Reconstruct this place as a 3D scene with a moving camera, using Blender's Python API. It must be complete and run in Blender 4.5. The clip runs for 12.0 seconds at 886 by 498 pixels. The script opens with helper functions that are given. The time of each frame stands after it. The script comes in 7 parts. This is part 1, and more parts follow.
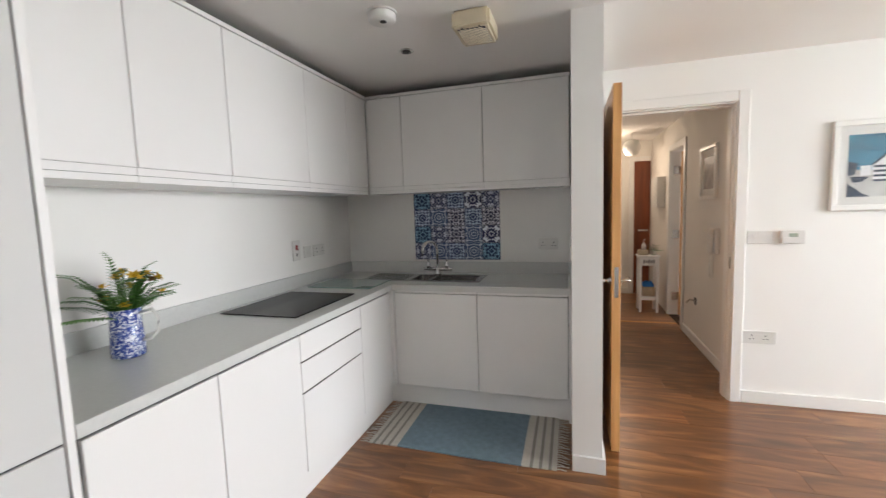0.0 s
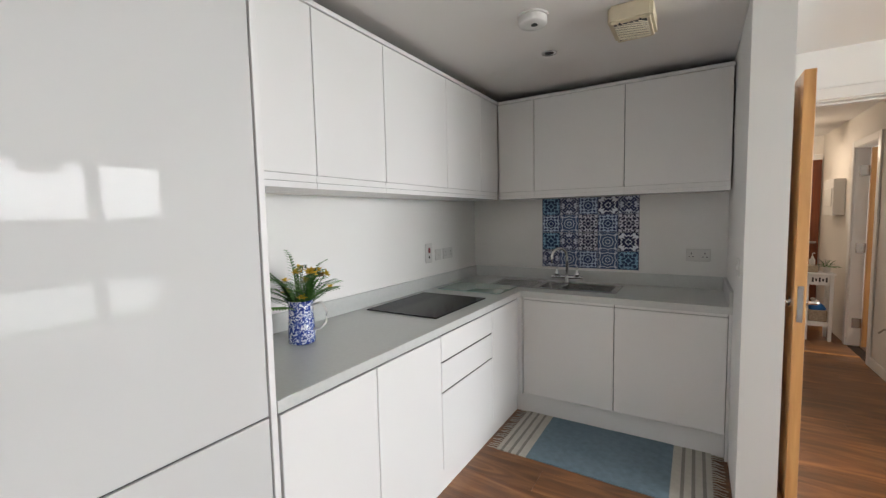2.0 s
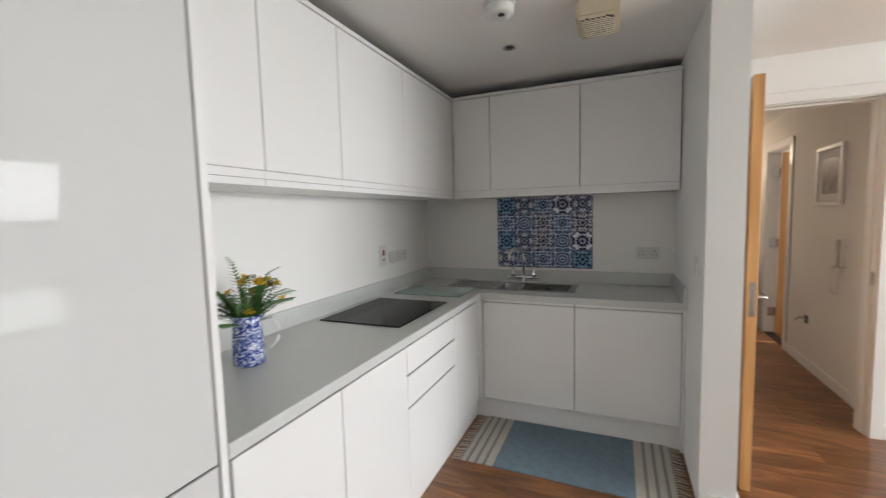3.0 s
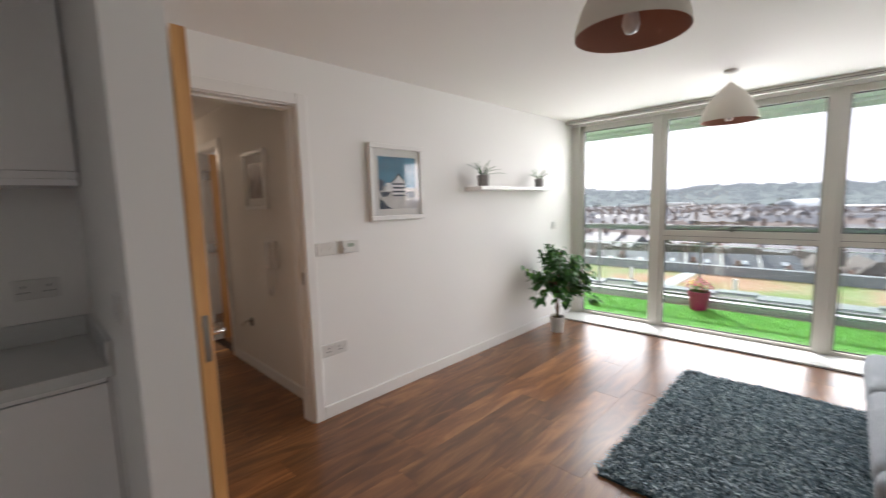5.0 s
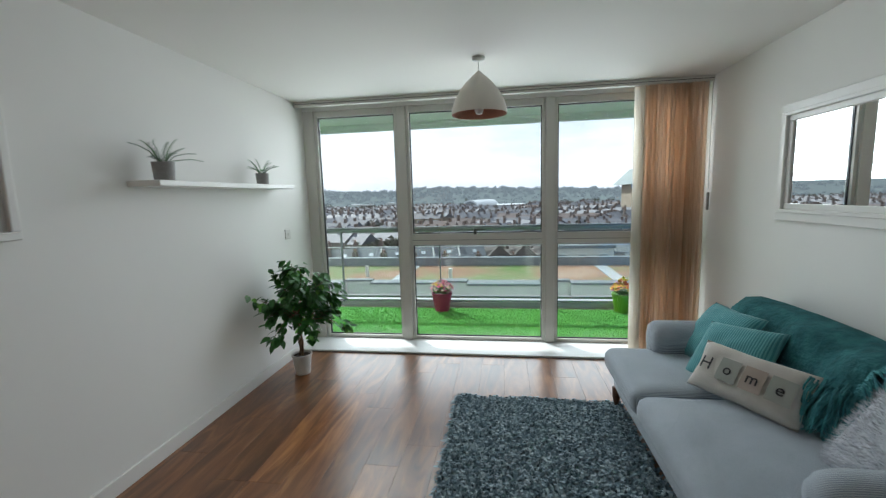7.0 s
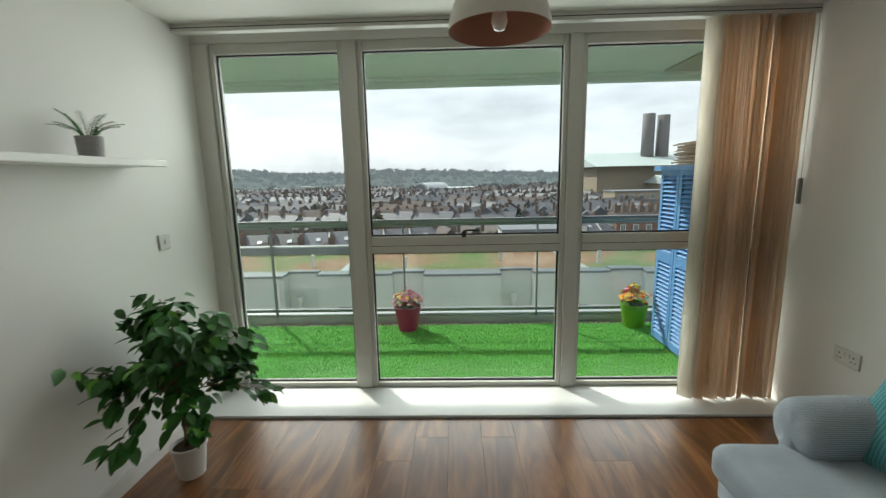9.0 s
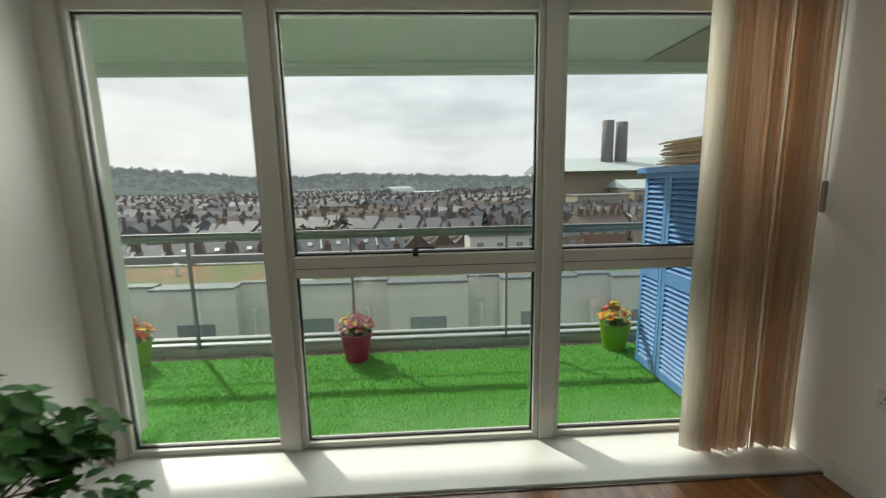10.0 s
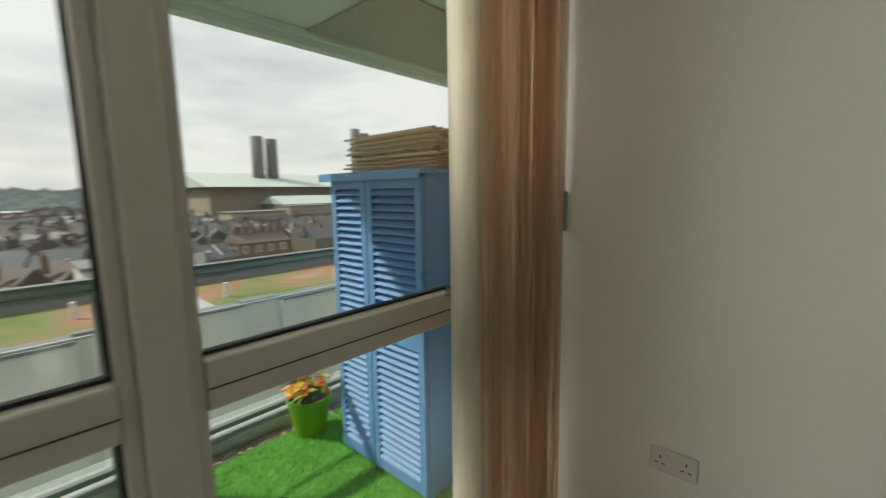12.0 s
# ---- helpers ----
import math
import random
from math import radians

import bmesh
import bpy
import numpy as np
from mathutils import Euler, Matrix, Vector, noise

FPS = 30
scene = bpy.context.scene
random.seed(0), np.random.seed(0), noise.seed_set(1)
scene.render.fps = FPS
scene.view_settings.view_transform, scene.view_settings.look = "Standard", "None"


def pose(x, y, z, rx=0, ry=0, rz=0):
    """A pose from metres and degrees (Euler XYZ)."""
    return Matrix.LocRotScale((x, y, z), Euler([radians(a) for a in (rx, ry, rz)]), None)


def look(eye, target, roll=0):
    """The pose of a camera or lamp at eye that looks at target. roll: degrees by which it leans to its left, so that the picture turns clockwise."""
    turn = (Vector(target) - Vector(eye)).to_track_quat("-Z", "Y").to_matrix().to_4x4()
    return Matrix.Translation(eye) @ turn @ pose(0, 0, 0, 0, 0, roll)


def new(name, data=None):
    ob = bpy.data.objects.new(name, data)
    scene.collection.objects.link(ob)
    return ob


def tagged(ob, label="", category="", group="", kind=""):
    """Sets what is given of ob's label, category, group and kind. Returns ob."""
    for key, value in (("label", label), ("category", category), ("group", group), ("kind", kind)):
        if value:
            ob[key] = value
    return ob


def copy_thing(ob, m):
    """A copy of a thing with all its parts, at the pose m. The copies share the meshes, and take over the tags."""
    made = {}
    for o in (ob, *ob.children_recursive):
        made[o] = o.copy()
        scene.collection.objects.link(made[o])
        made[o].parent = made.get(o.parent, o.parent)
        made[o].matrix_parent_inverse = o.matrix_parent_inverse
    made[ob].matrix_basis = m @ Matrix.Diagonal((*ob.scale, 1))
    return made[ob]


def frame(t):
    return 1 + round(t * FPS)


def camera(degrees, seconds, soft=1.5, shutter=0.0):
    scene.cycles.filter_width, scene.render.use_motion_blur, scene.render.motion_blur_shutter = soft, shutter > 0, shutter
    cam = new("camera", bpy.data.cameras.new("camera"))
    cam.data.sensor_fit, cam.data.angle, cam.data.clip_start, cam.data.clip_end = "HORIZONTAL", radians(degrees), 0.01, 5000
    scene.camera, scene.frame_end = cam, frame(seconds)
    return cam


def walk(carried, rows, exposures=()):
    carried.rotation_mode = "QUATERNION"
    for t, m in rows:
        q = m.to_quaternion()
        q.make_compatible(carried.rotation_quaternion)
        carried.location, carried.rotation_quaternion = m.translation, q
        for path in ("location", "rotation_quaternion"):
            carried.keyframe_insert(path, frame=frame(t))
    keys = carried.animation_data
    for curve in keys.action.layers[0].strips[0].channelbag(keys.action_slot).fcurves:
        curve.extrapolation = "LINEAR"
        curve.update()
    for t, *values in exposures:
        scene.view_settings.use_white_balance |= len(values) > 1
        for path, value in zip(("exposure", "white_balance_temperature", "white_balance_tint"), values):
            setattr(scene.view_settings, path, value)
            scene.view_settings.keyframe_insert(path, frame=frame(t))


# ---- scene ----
cam = camera(94.0, 12.0, 1.3, 0.4)
PATH = [
    (0, (0.024, -0.035, 1.413), (-0.562, 1.868, 1.224), -1.9),
    (0.5, (0.003, -0.064, 1.416), (-0.801, 1.76, 1.244), -1.7),
    (1, (-0.022, -0.091, 1.417), (-0.968, 1.664, 1.257), -1.4),
    (1.5, (-0.052, -0.1, 1.417), (-1.078, 1.609, 1.261), -1.2),
    (2, (-0.152, -0.091, 1.424), (-1.193, 1.609, 1.269), -1.2),
    (2.5, (-0.294, -0.076, 1.429), (-1.262, 1.668, 1.272), -1.4),
    (2.7, (-0.332, -0.071, 1.429), (-1.248, 1.7, 1.27), -1.5),
    (4.3, (-0.289, 0.488, 1.458), (0.301, 2.39, 1.268), -0.4),
    (4.5, (-0.241, 0.541, 1.443), (0.609, 2.342, 1.257), -0.6),
    (5, (-0.157, 0.772, 1.443), (1.262, 2.163, 1.22), -1.6),
    (5.5, (0.008, 0.951, 1.434), (1.725, 1.947, 1.191), -1.3),
    (6, (0.239, 1.094, 1.447), (2.103, 1.779, 1.211), -1.0),
    (6.5, (0.462, 1.288, 1.453), (2.409, 1.675, 1.203), -1.6),
    (6.7, (0.57, 1.263, 1.452), (2.524, 1.609, 1.202), -1.6),
    (8.3, (1.556, 1.618, 1.49), (3.525, 1.702, 1.149), -1.4),
    (8.5, (1.702, 1.639, 1.507), (3.669, 1.717, 1.154), -1.0),
    (9, (2.006, 1.625, 1.467), (3.976, 1.683, 1.124), -1.2),
    (9.5, (2.319, 1.567, 1.469), (4.29, 1.575, 1.131), -1.3),
    (10, (2.608, 1.53, 1.454), (4.579, 1.43, 1.128), -1.1),
    (10.5, (2.914, 1.449, 1.456), (4.867, 1.156, 1.137), -0.9),
    (11, (3.236, 1.328, 1.446), (5.125, 0.744, 1.145), -0.7),
    (11.5, (3.495, 1.193, 1.432), (5.202, 0.186, 1.16), -0.2),
    (12, (3.791, 1.066, 1.423), (5.119, -0.403, 1.147), -0.8),
]
EXPOSURES = [
    (0.0, 2.15, 6150, 12), (1.0, 1.98, 6150, 11), (2.7, 2.08, 6150, 11), (4.5, 1.55, 6400, 14), (5.0, 1.05, 6300, 16), (5.5, 0.90, 6150, 18),
    (6.5, 0.42, 5750, 8), (8.3, 0.1, 6050, 2), (9.5, -0.12, 6550, 0), (10.5, -0.32, 6850, 3), (12.0, -0.28, 7150, 2),
]
walk(cam, [(t, look(eye, target, roll)) for t, eye, target, roll in PATH], EXPOSURES)


# world and sun
SUN_DIR = Vector((-0.86, -0.70, -1.06)).normalized()
sun_elev = math.asin(-SUN_DIR.z)
sun_azim = math.atan2(-SUN_DIR.x, -SUN_DIR.y)
world = bpy.data.worlds.new("sky_world")
scene.world = world
world.use_nodes = True
wn = world.node_tree
wn.nodes.clear()
w_out = wn.nodes.new("ShaderNodeOutputWorld")
w_bg = wn.nodes.new("ShaderNodeBackground")
w_sky = wn.nodes.new("ShaderNodeTexSky")
w_sky.sky_type = "NISHITA"
w_sky.sun_disc = False
w_sky.sun_elevation = sun_elev
w_sky.sun_rotation = sun_azim
w_sky.dust_density = 4.0
w_sky.air_density = 1.0
w_sky.ozone_density = 1.0
w_co = wn.nodes.new("ShaderNodeTexCoord")
w_map = wn.nodes.new("ShaderNodeMapping")
w_map.inputs["Scale"].default_value = (1.0, 1.0, 3.5)
w_cl = wn.nodes.new("ShaderNodeTexNoise")
w_cl.inputs["Scale"].default_value = 2.6
w_cl.inputs["Detail"].default_value = 7.0
w_cl.inputs["Roughness"].default_value = 0.55
w_rmp = wn.nodes.new("ShaderNodeValToRGB")
w_rmp.color_ramp.elements[0].position, w_rmp.color_ramp.elements[0].color = 0.30, (7.0, 7.2, 8.0, 1)
w_rmp.color_ramp.elements[1].position, w_rmp.color_ramp.elements[1].color = 0.56, (10.4, 10.4, 11.2, 1)
w_mix = wn.nodes.new("ShaderNodeMixRGB")
w_mix.inputs["Fac"].default_value = 0.8
wn.links.new(w_co.outputs["Generated"], w_map.inputs["Vector"])
wn.links.new(w_map.outputs["Vector"], w_cl.inputs["Vector"])
wn.links.new(w_cl.outputs["Fac"], w_rmp.inputs["Fac"])
wn.links.new(w_sky.outputs["Color"], w_mix.inputs["Color1"])
wn.links.new(w_rmp.outputs["Color"], w_mix.inputs["Color2"])
wn.links.new(w_mix.outputs["Color"], w_bg.inputs["Color"])
wn.links.new(w_bg.outputs["Background"], w_out.inputs["Surface"])
w_bg.inputs["Strength"].default_value = 0.13

sun = new("sun", bpy.data.lights.new("sun", "SUN"))
sun.data.energy = 4.8
sun.data.angle = radians(1.5)
sun.data.color = (1.0, 0.95, 0.87)
sun.matrix_world = look((0, 0, 30), Vector((0, 0, 30)) + SUN_DIR)


def area_lamp(name, at, target, w, h, watts, col, spread=180.0):
    d = bpy.data.lights.new(name, "AREA")
    d.shape, d.size, d.size_y, d.energy, d.color = "RECTANGLE", w, h, watts, col
    d.spread = radians(spread)
    ob = new(name, d)
    ob.matrix_world = look(at, target)
    return ob


# sky light in the window opening, and daylight of the side room
area_lamp("window_daylight", (4.86, 1.42, 1.86), (0.0, 1.42, 1.0), 3.4, 0.74, 26, (1.0, 0.985, 0.96), 130.0)
area_lamp("window_daylight", (4.84, 1.37, 0.36), (0.0, 1.37, 0.42), 3.45, 0.5, 11, (1.0, 0.985, 0.95), 140.0)
area_lamp("side_room_daylight", (3.15, 5.3, 1.4), (1.0, 5.3, 1.2), 1.6, 1.4, 9, (1.0, 0.96, 0.9))
hall_bulb = new("hall_bulb", bpy.data.lights.new("hall_bulb", "POINT"))
hall_bulb.data.energy, hall_bulb.data.color, hall_bulb.data.shadow_soft_size = 2.6, (1.0, 0.78, 0.56), 0.09
hall_bulb.location = (0.72, 6.2, 2.05)


# ---- materials ----
def nodes_of(m):
    return m.node_tree.nodes, m.node_tree.links


def mat(name, col, rough=0.5, metal=0.0, vary=0.06, scale=8.0, bump=0.0, bscale=120.0, stretch=(1, 1, 1), spec=0.5, coat=0.0, rnd=0.0):
    """Base colour varied at two scales, with a fine bump."""
    m = bpy.data.materials.new(name)
    m.use_nodes = True
    n, l = nodes_of(m)
    b = n["Principled BSDF"]
    b.inputs["Roughness"].default_value = rough
    b.inputs["Metallic"].default_value = metal
    b.inputs["Specular IOR Level"].default_value = spec
    b.inputs["Coat Weight"].default_value = coat
    b.inputs["Coat Roughness"].default_value = 0.06
    co = n.new("ShaderNodeTexCoord")
    mp = n.new("ShaderNodeMapping")
    mp.inputs["Scale"].default_value = stretch
    l.new(co.outputs["Object"], mp.inputs["Vector"])
    t1 = n.new("ShaderNodeTexNoise")
    t1.inputs["Scale"].default_value = scale
    t1.inputs["Detail"].default_value = 6
    l.new(mp.outputs["Vector"], t1.inputs["Vector"])
    r = n.new("ShaderNodeMapRange")
    r.inputs["From Min"].default_value, r.inputs["From Max"].default_value = 0.3, 0.7
    r.inputs["To Min"].default_value, r.inputs["To Max"].default_value = 1 - vary, 1 + vary
    l.new(t1.outputs["Fac"], r.inputs["Value"])
    hsv = n.new("ShaderNodeHueSaturation")
    hsv.inputs["Color"].default_value = (*col, 1)
    if rnd:
        oi = n.new("ShaderNodeObjectInfo")
        r2 = n.new("ShaderNodeMapRange")
        r2.inputs["To Min"].default_value, r2.inputs["To Max"].default_value = 1 - rnd, 1 + rnd
        l.new(oi.outputs["Random"], r2.inputs["Value"])
        mu = n.new("ShaderNodeMath")
        mu.operation = "MULTIPLY"
        l.new(r.outputs["Result"], mu.inputs[0])
        l.new(r2.outputs["Result"], mu.inputs[1])
        l.new(mu.outputs[0], hsv.inputs["Value"])
    else:
        l.new(r.outputs["Result"], hsv.inputs["Value"])
    l.new(hsv.outputs["Color"], b.inputs["Base Color"])
    if bump:
        t2 = n.new("ShaderNodeTexNoise")
        t2.inputs["Scale"].default_value = bscale
        t2.inputs["Detail"].default_value = 4
        l.new(mp.outputs["Vector"], t2.inputs["Vector"])
        bp = n.new("ShaderNodeBump")
        bp.inputs["Strength"].default_value = bump
        bp.inputs["Distance"].default_value = 0.01
        l.new(t2.outputs["Fac"], bp.inputs["Height"])
        l.new(bp.outputs["Normal"], b.inputs["Normal"])
    return m


def glass_mat(name, tint=(1, 1, 1), rough=0.0):
    m = bpy.data.materials.new(name)
    m.use_nodes = True
    n, l = nodes_of(m)
    n.clear()
    out = n.new("ShaderNodeOutputMaterial")
    tr = n.new("ShaderNodeBsdfTransparent")
    tr.inputs["Color"].default_value = (*tint, 1)
    gl = n.new("ShaderNodeBsdfGlossy")
    gl.inputs["Roughness"].default_value = rough
    lw = n.new("ShaderNodeLayerWeight")
    pw = n.new("ShaderNodeMath")
    pw.operation = "POWER"
    pw.inputs[1].default_value = 4.0
    l.new(lw.outputs["Facing"], pw.inputs[0])
    fr = n.new("ShaderNodeMapRange")
    fr.inputs["To Min"].default_value, fr.inputs["To Max"].default_value = 0.035, 0.7
    l.new(pw.outputs[0], fr.inputs["Value"])
    mx = n.new("ShaderNodeMixShader")
    l.new(fr.outputs["Result"], mx.inputs["Fac"])
    l.new(tr.outputs["BSDF"], mx.inputs[1])
    l.new(gl.outputs["BSDF"], mx.inputs[2])
    l.new(mx.outputs["Shader"], out.inputs["Surface"])
    return m


def ramp(n, l, src, stops):
    r = n.new("ShaderNodeValToRGB")
    e = r.color_ramp.elements
    while len(e) < len(stops):
        e.new(0.5)
    for k, (p, c) in zip(e, stops):
        k.position, k.color = p, (*c, 1)
    l.new(src, r.inputs["Fac"])
    return r


def wood_floor():
    """Laminate boards: each board its own tone, long streaks, slight gloss."""
    m = bpy.data.materials.new("laminate_floor")
    m.use_nodes = True
    n, l = nodes_of(m)
    b = n["Principled BSDF"]
    co, oi = n.new("ShaderNodeTexCoord"), n.new("ShaderNodeObjectInfo")
    add = n.new("ShaderNodeVectorMath")
    add.operation = "ADD"
    sc = n.new("ShaderNodeVectorMath")
    sc.operation = "SCALE"
    sc.inputs[0].default_value = (37.0, 91.0, 13.0)
    l.new(oi.outputs["Random"], sc.inputs["Scale"])
    l.new(co.outputs["Object"], add.inputs[0])
    l.new(sc.outputs["Vector"], add.inputs[1])
    mp = n.new("ShaderNodeMapping")
    mp.inputs["Scale"].default_value = (0.8, 4.2, 1)
    l.new(add.outputs["Vector"], mp.inputs["Vector"])
    t = n.new("ShaderNodeTexNoise")
    t.inputs["Scale"].default_value, t.inputs["Detail"].default_value, t.inputs["Distortion"].default_value = 2.4, 6, 1.4
    l.new(mp.outputs["Vector"], t.inputs["Vector"])
    r = ramp(n, l, t.outputs["Fac"], [(0.28, (0.105, 0.040, 0.012)), (0.44, (0.165, 0.064, 0.020)), (0.56, (0.235, 0.096, 0.031)), (0.72, (0.36, 0.168, 0.058))])
    mp2 = n.new("ShaderNodeMapping")
    mp2.inputs["Scale"].default_value = (3, 90, 1)
    l.new(add.outputs["Vector"], mp2.inputs["Vector"])
    t2 = n.new("ShaderNodeTexNoise")
    t2.inputs["Scale"].default_value, t2.inputs["Detail"].default_value = 2.0, 4
    l.new(mp2.outputs["Vector"], t2.inputs["Vector"])
    v = n.new("ShaderNodeMapRange")
    v.inputs["To Min"].default_value, v.inputs["To Max"].default_value = 0.84, 1.18
    l.new(t2.outputs["Fac"], v.inputs["Value"])
    v2 = n.new("ShaderNodeMapRange")
    v2.inputs["To Min"].default_value, v2.inputs["To Max"].default_value = 0.74, 1.28
    l.new(oi.outputs["Random"], v2.inputs["Value"])
    mu = n.new("ShaderNodeMath")
    mu.operation = "MULTIPLY"
    l.new(v.outputs["Result"], mu.inputs[0])
    l.new(v2.outputs["Result"], mu.inputs[1])
    h = n.new("ShaderNodeHueSaturation")
    l.new(r.outputs["Color"], h.inputs["Color"])
    l.new(mu.outputs[0], h.inputs["Value"])
    l.new(h.outputs["Color"], b.inputs["Base Color"])
    b.inputs["Roughness"].default_value = 0.29
    b.inputs["Specular IOR Level"].default_value = 0.8
    bp = n.new("ShaderNodeBump")
    bp.inputs["Strength"].default_value, bp.inputs["Distance"].default_value = 0.12, 0.002
    l.new(t2.outputs["Fac"], bp.inputs["Height"])
    l.new(bp.outputs["Normal"], b.inputs["Normal"])
    return m


def oak(name, c0, c1, rough=0.35):
    m = bpy.data.materials.new(name)
    m.use_nodes = True
    n, l = nodes_of(m)
    b = n["Principled BSDF"]
    co = n.new("ShaderNodeTexCoord")
    mp = n.new("ShaderNodeMapping")
    mp.inputs["Scale"].default_value = (14, 14, 0.9)
    l.new(co.outputs["Object"], mp.inputs["Vector"])
    t = n.new("ShaderNodeTexNoise")
    t.inputs["Scale"].default_value, t.inputs["Detail"].default_value, t.inputs["Distortion"].default_value = 1.8, 8, 0.7
    l.new(mp.outputs["Vector"], t.inputs["Vector"])
    r = ramp(n, l, t.outputs["Fac"], [(0.3, c0), (0.7, c1)])
    l.new(r.outputs["Color"], b.inputs["Base Color"])
    b.inputs["Roughness"].default_value = rough
    return m


def stripes(name, ca, cb, axis, pitch, rough=0.9, bump=0.3, tilt=0.0):
    m = bpy.data.materials.new(name)
    m.use_nodes = True
    n, l = nodes_of(m)
    b = n["Principled BSDF"]
    co = n.new("ShaderNodeTexCoord")
    w = n.new("ShaderNodeTexWave")
    w.bands_direction = axis
    w.inputs["Scale"].default_value = 0.314 / pitch
    w.inputs["Distortion"].default_value = 0.4
    w.inputs["Detail"].default_value = 1
    mp = n.new("ShaderNodeMapping")
    mp.inputs["Rotation"].default_value = (0, radians(tilt), 0)
    l.new(co.outputs["Object"], mp.inputs["Vector"])
    l.new(mp.outputs["Vector"], w.inputs["Vector"])
    r = ramp(n, l, w.outputs["Fac"], [(0.35, ca), (0.6, cb)])
    t = n.new("ShaderNodeTexNoise")
    t.inputs["Scale"].default_value = 9
    l.new(co.outputs["Object"], t.inputs["Vector"])
    mr = n.new("ShaderNodeMapRange")
    mr.inputs["To Min"].default_value, mr.inputs["To Max"].default_value = 0.85, 1.15
    l.new(t.outputs["Fac"], mr.inputs["Value"])
    h = n.new("ShaderNodeHueSaturation")
    l.new(r.outputs["Color"], h.inputs["Color"])
    l.new(mr.outputs["Result"], h.inputs["Value"])
    l.new(h.outputs["Color"], b.inputs["Base Color"])
    b.inputs["Roughness"].default_value = rough
    b.inputs["Sheen Weight"].default_value = 0.25
    bp = n.new("ShaderNodeBump")
    bp.inputs["Strength"].default_value, bp.inputs["Distance"].default_value = bump, 0.002
    l.new(w.outputs["Fac"], bp.inputs["Height"])
    l.new(bp.outputs["Normal"], b.inputs["Normal"])
    return m


M_WALL = mat("wall_paint", (0.83, 0.82, 0.79), 0.75, vary=0.012, scale=1.5, bump=0.05, bscale=220)
M_CEIL = mat("ceiling_paint", (0.82, 0.80, 0.77), 0.85, vary=0.01, scale=1.2, bump=0.03, bscale=200)
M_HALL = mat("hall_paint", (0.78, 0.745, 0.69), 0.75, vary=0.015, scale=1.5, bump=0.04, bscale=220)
M_TRIM = mat("white_gloss_trim", (0.80, 0.79, 0.76), 0.32, vary=0.01, scale=4)
M_UPVC = mat("window_frame_paint", (0.62, 0.61, 0.565), 0.35, vary=0.015, scale=5)
M_GASKET = mat("black_gasket", (0.02, 0.02, 0.022), 0.6)
M_FLOOR = wood_floor()
M_SUB = mat("floor_joint", (0.03, 0.017, 0.009), 0.8)
M_OAK = oak("oak_veneer", (0.42, 0.20, 0.065), (0.62, 0.34, 0.13))
M_MAHOG = oak("red_brown_door", (0.12, 0.030, 0.012), (0.22, 0.06, 0.022), 0.3)
M_CAB = mat("cabinet_lacquer", (0.82, 0.815, 0.80), 0.26, vary=0.008, scale=2, spec=0.35)
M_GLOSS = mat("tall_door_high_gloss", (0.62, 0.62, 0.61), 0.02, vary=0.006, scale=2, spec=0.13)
# Carcass colour is near-black: the shade in the seams between fronts is painted.
M_CARC = mat("carcass_painted_gap_shade", (0.07, 0.068, 0.065), 0.7)
# Near-black for strips and blocks that draw the shade of gaps and openings.
M_GAP_SHADE = mat("painted_gap_shade", (0.05, 0.05, 0.05), 0.7)
M_WORK = mat("grey_white_worktop", (0.60, 0.61, 0.59), 0.28, vary=0.03, scale=60, bump=0.02)
M_STEEL = mat("brushed_steel", (0.42, 0.41, 0.40), 0.25, metal=1.0, vary=0.05, scale=4, stretch=(1, 30, 1))
M_CHROME = mat("chrome", (0.8, 0.8, 0.8), 0.08, metal=1.0, vary=0.01)
M_HOB = mat("black_ceramic_glass", (0.010, 0.010, 0.011), 0.12, spec=0.08)
M_PLASTIC = mat("white_plastic", (0.70, 0.69, 0.66), 0.35, vary=0.01)
M_CREAM = mat("cream_plastic", (0.66, 0.58, 0.42), 0.45, vary=0.04, scale=20)
M_DARK = mat("dark_plastic", (0.03, 0.03, 0.03), 0.5)
M_RED = mat("red_neon", (0.22, 0.02, 0.02), 0.4)
M_GLASS = glass_mat("solar_control_window_glass", (0.95, 0.965, 0.96))
M_RGLASS = glass_mat("balustrade_glass", (0.90, 0.94, 0.93))
M_CHOP = mat("green_tinted_glass_board", (0.28, 0.42, 0.37), 0.15, vary=0.03, coat=0.6)
M_MIRROR = mat("mirror_silver", (0.9, 0.9, 0.9), 0.015, metal=1.0, vary=0.0)
M_RAIL = mat("grey_painted_steel", (0.20, 0.22, 0.23), 0.45, metal=0.3, vary=0.05)
M_SILL = mat("white_sill_board", (0.66, 0.665, 0.65), 0.4, vary=0.015)
M_SOFFIT = mat("soffit_render", (0.62, 0.67, 0.62), 0.8, vary=0.03, scale=2)
M_TERR = mat("terrace_slab", (0.35, 0.34, 0.32), 0.9, vary=0.15)
M_SHADE = mat("cream_lampshade_paint", (0.66, 0.62, 0.55), 0.6, vary=0.02)
M_SHADE_IN = mat("copper_shade_lining", (0.42, 0.20, 0.14), 0.5, vary=0.03)


# ---- mesh helpers ----
WORLD = {}


def thing(name, at, label="", category="", group="", kind=""):
    ob = new(name)
    ob.location = at
    ob.empty_display_size = 0.1
    WORLD[ob] = Vector(at)
    return tagged(ob, label, category, group, kind)


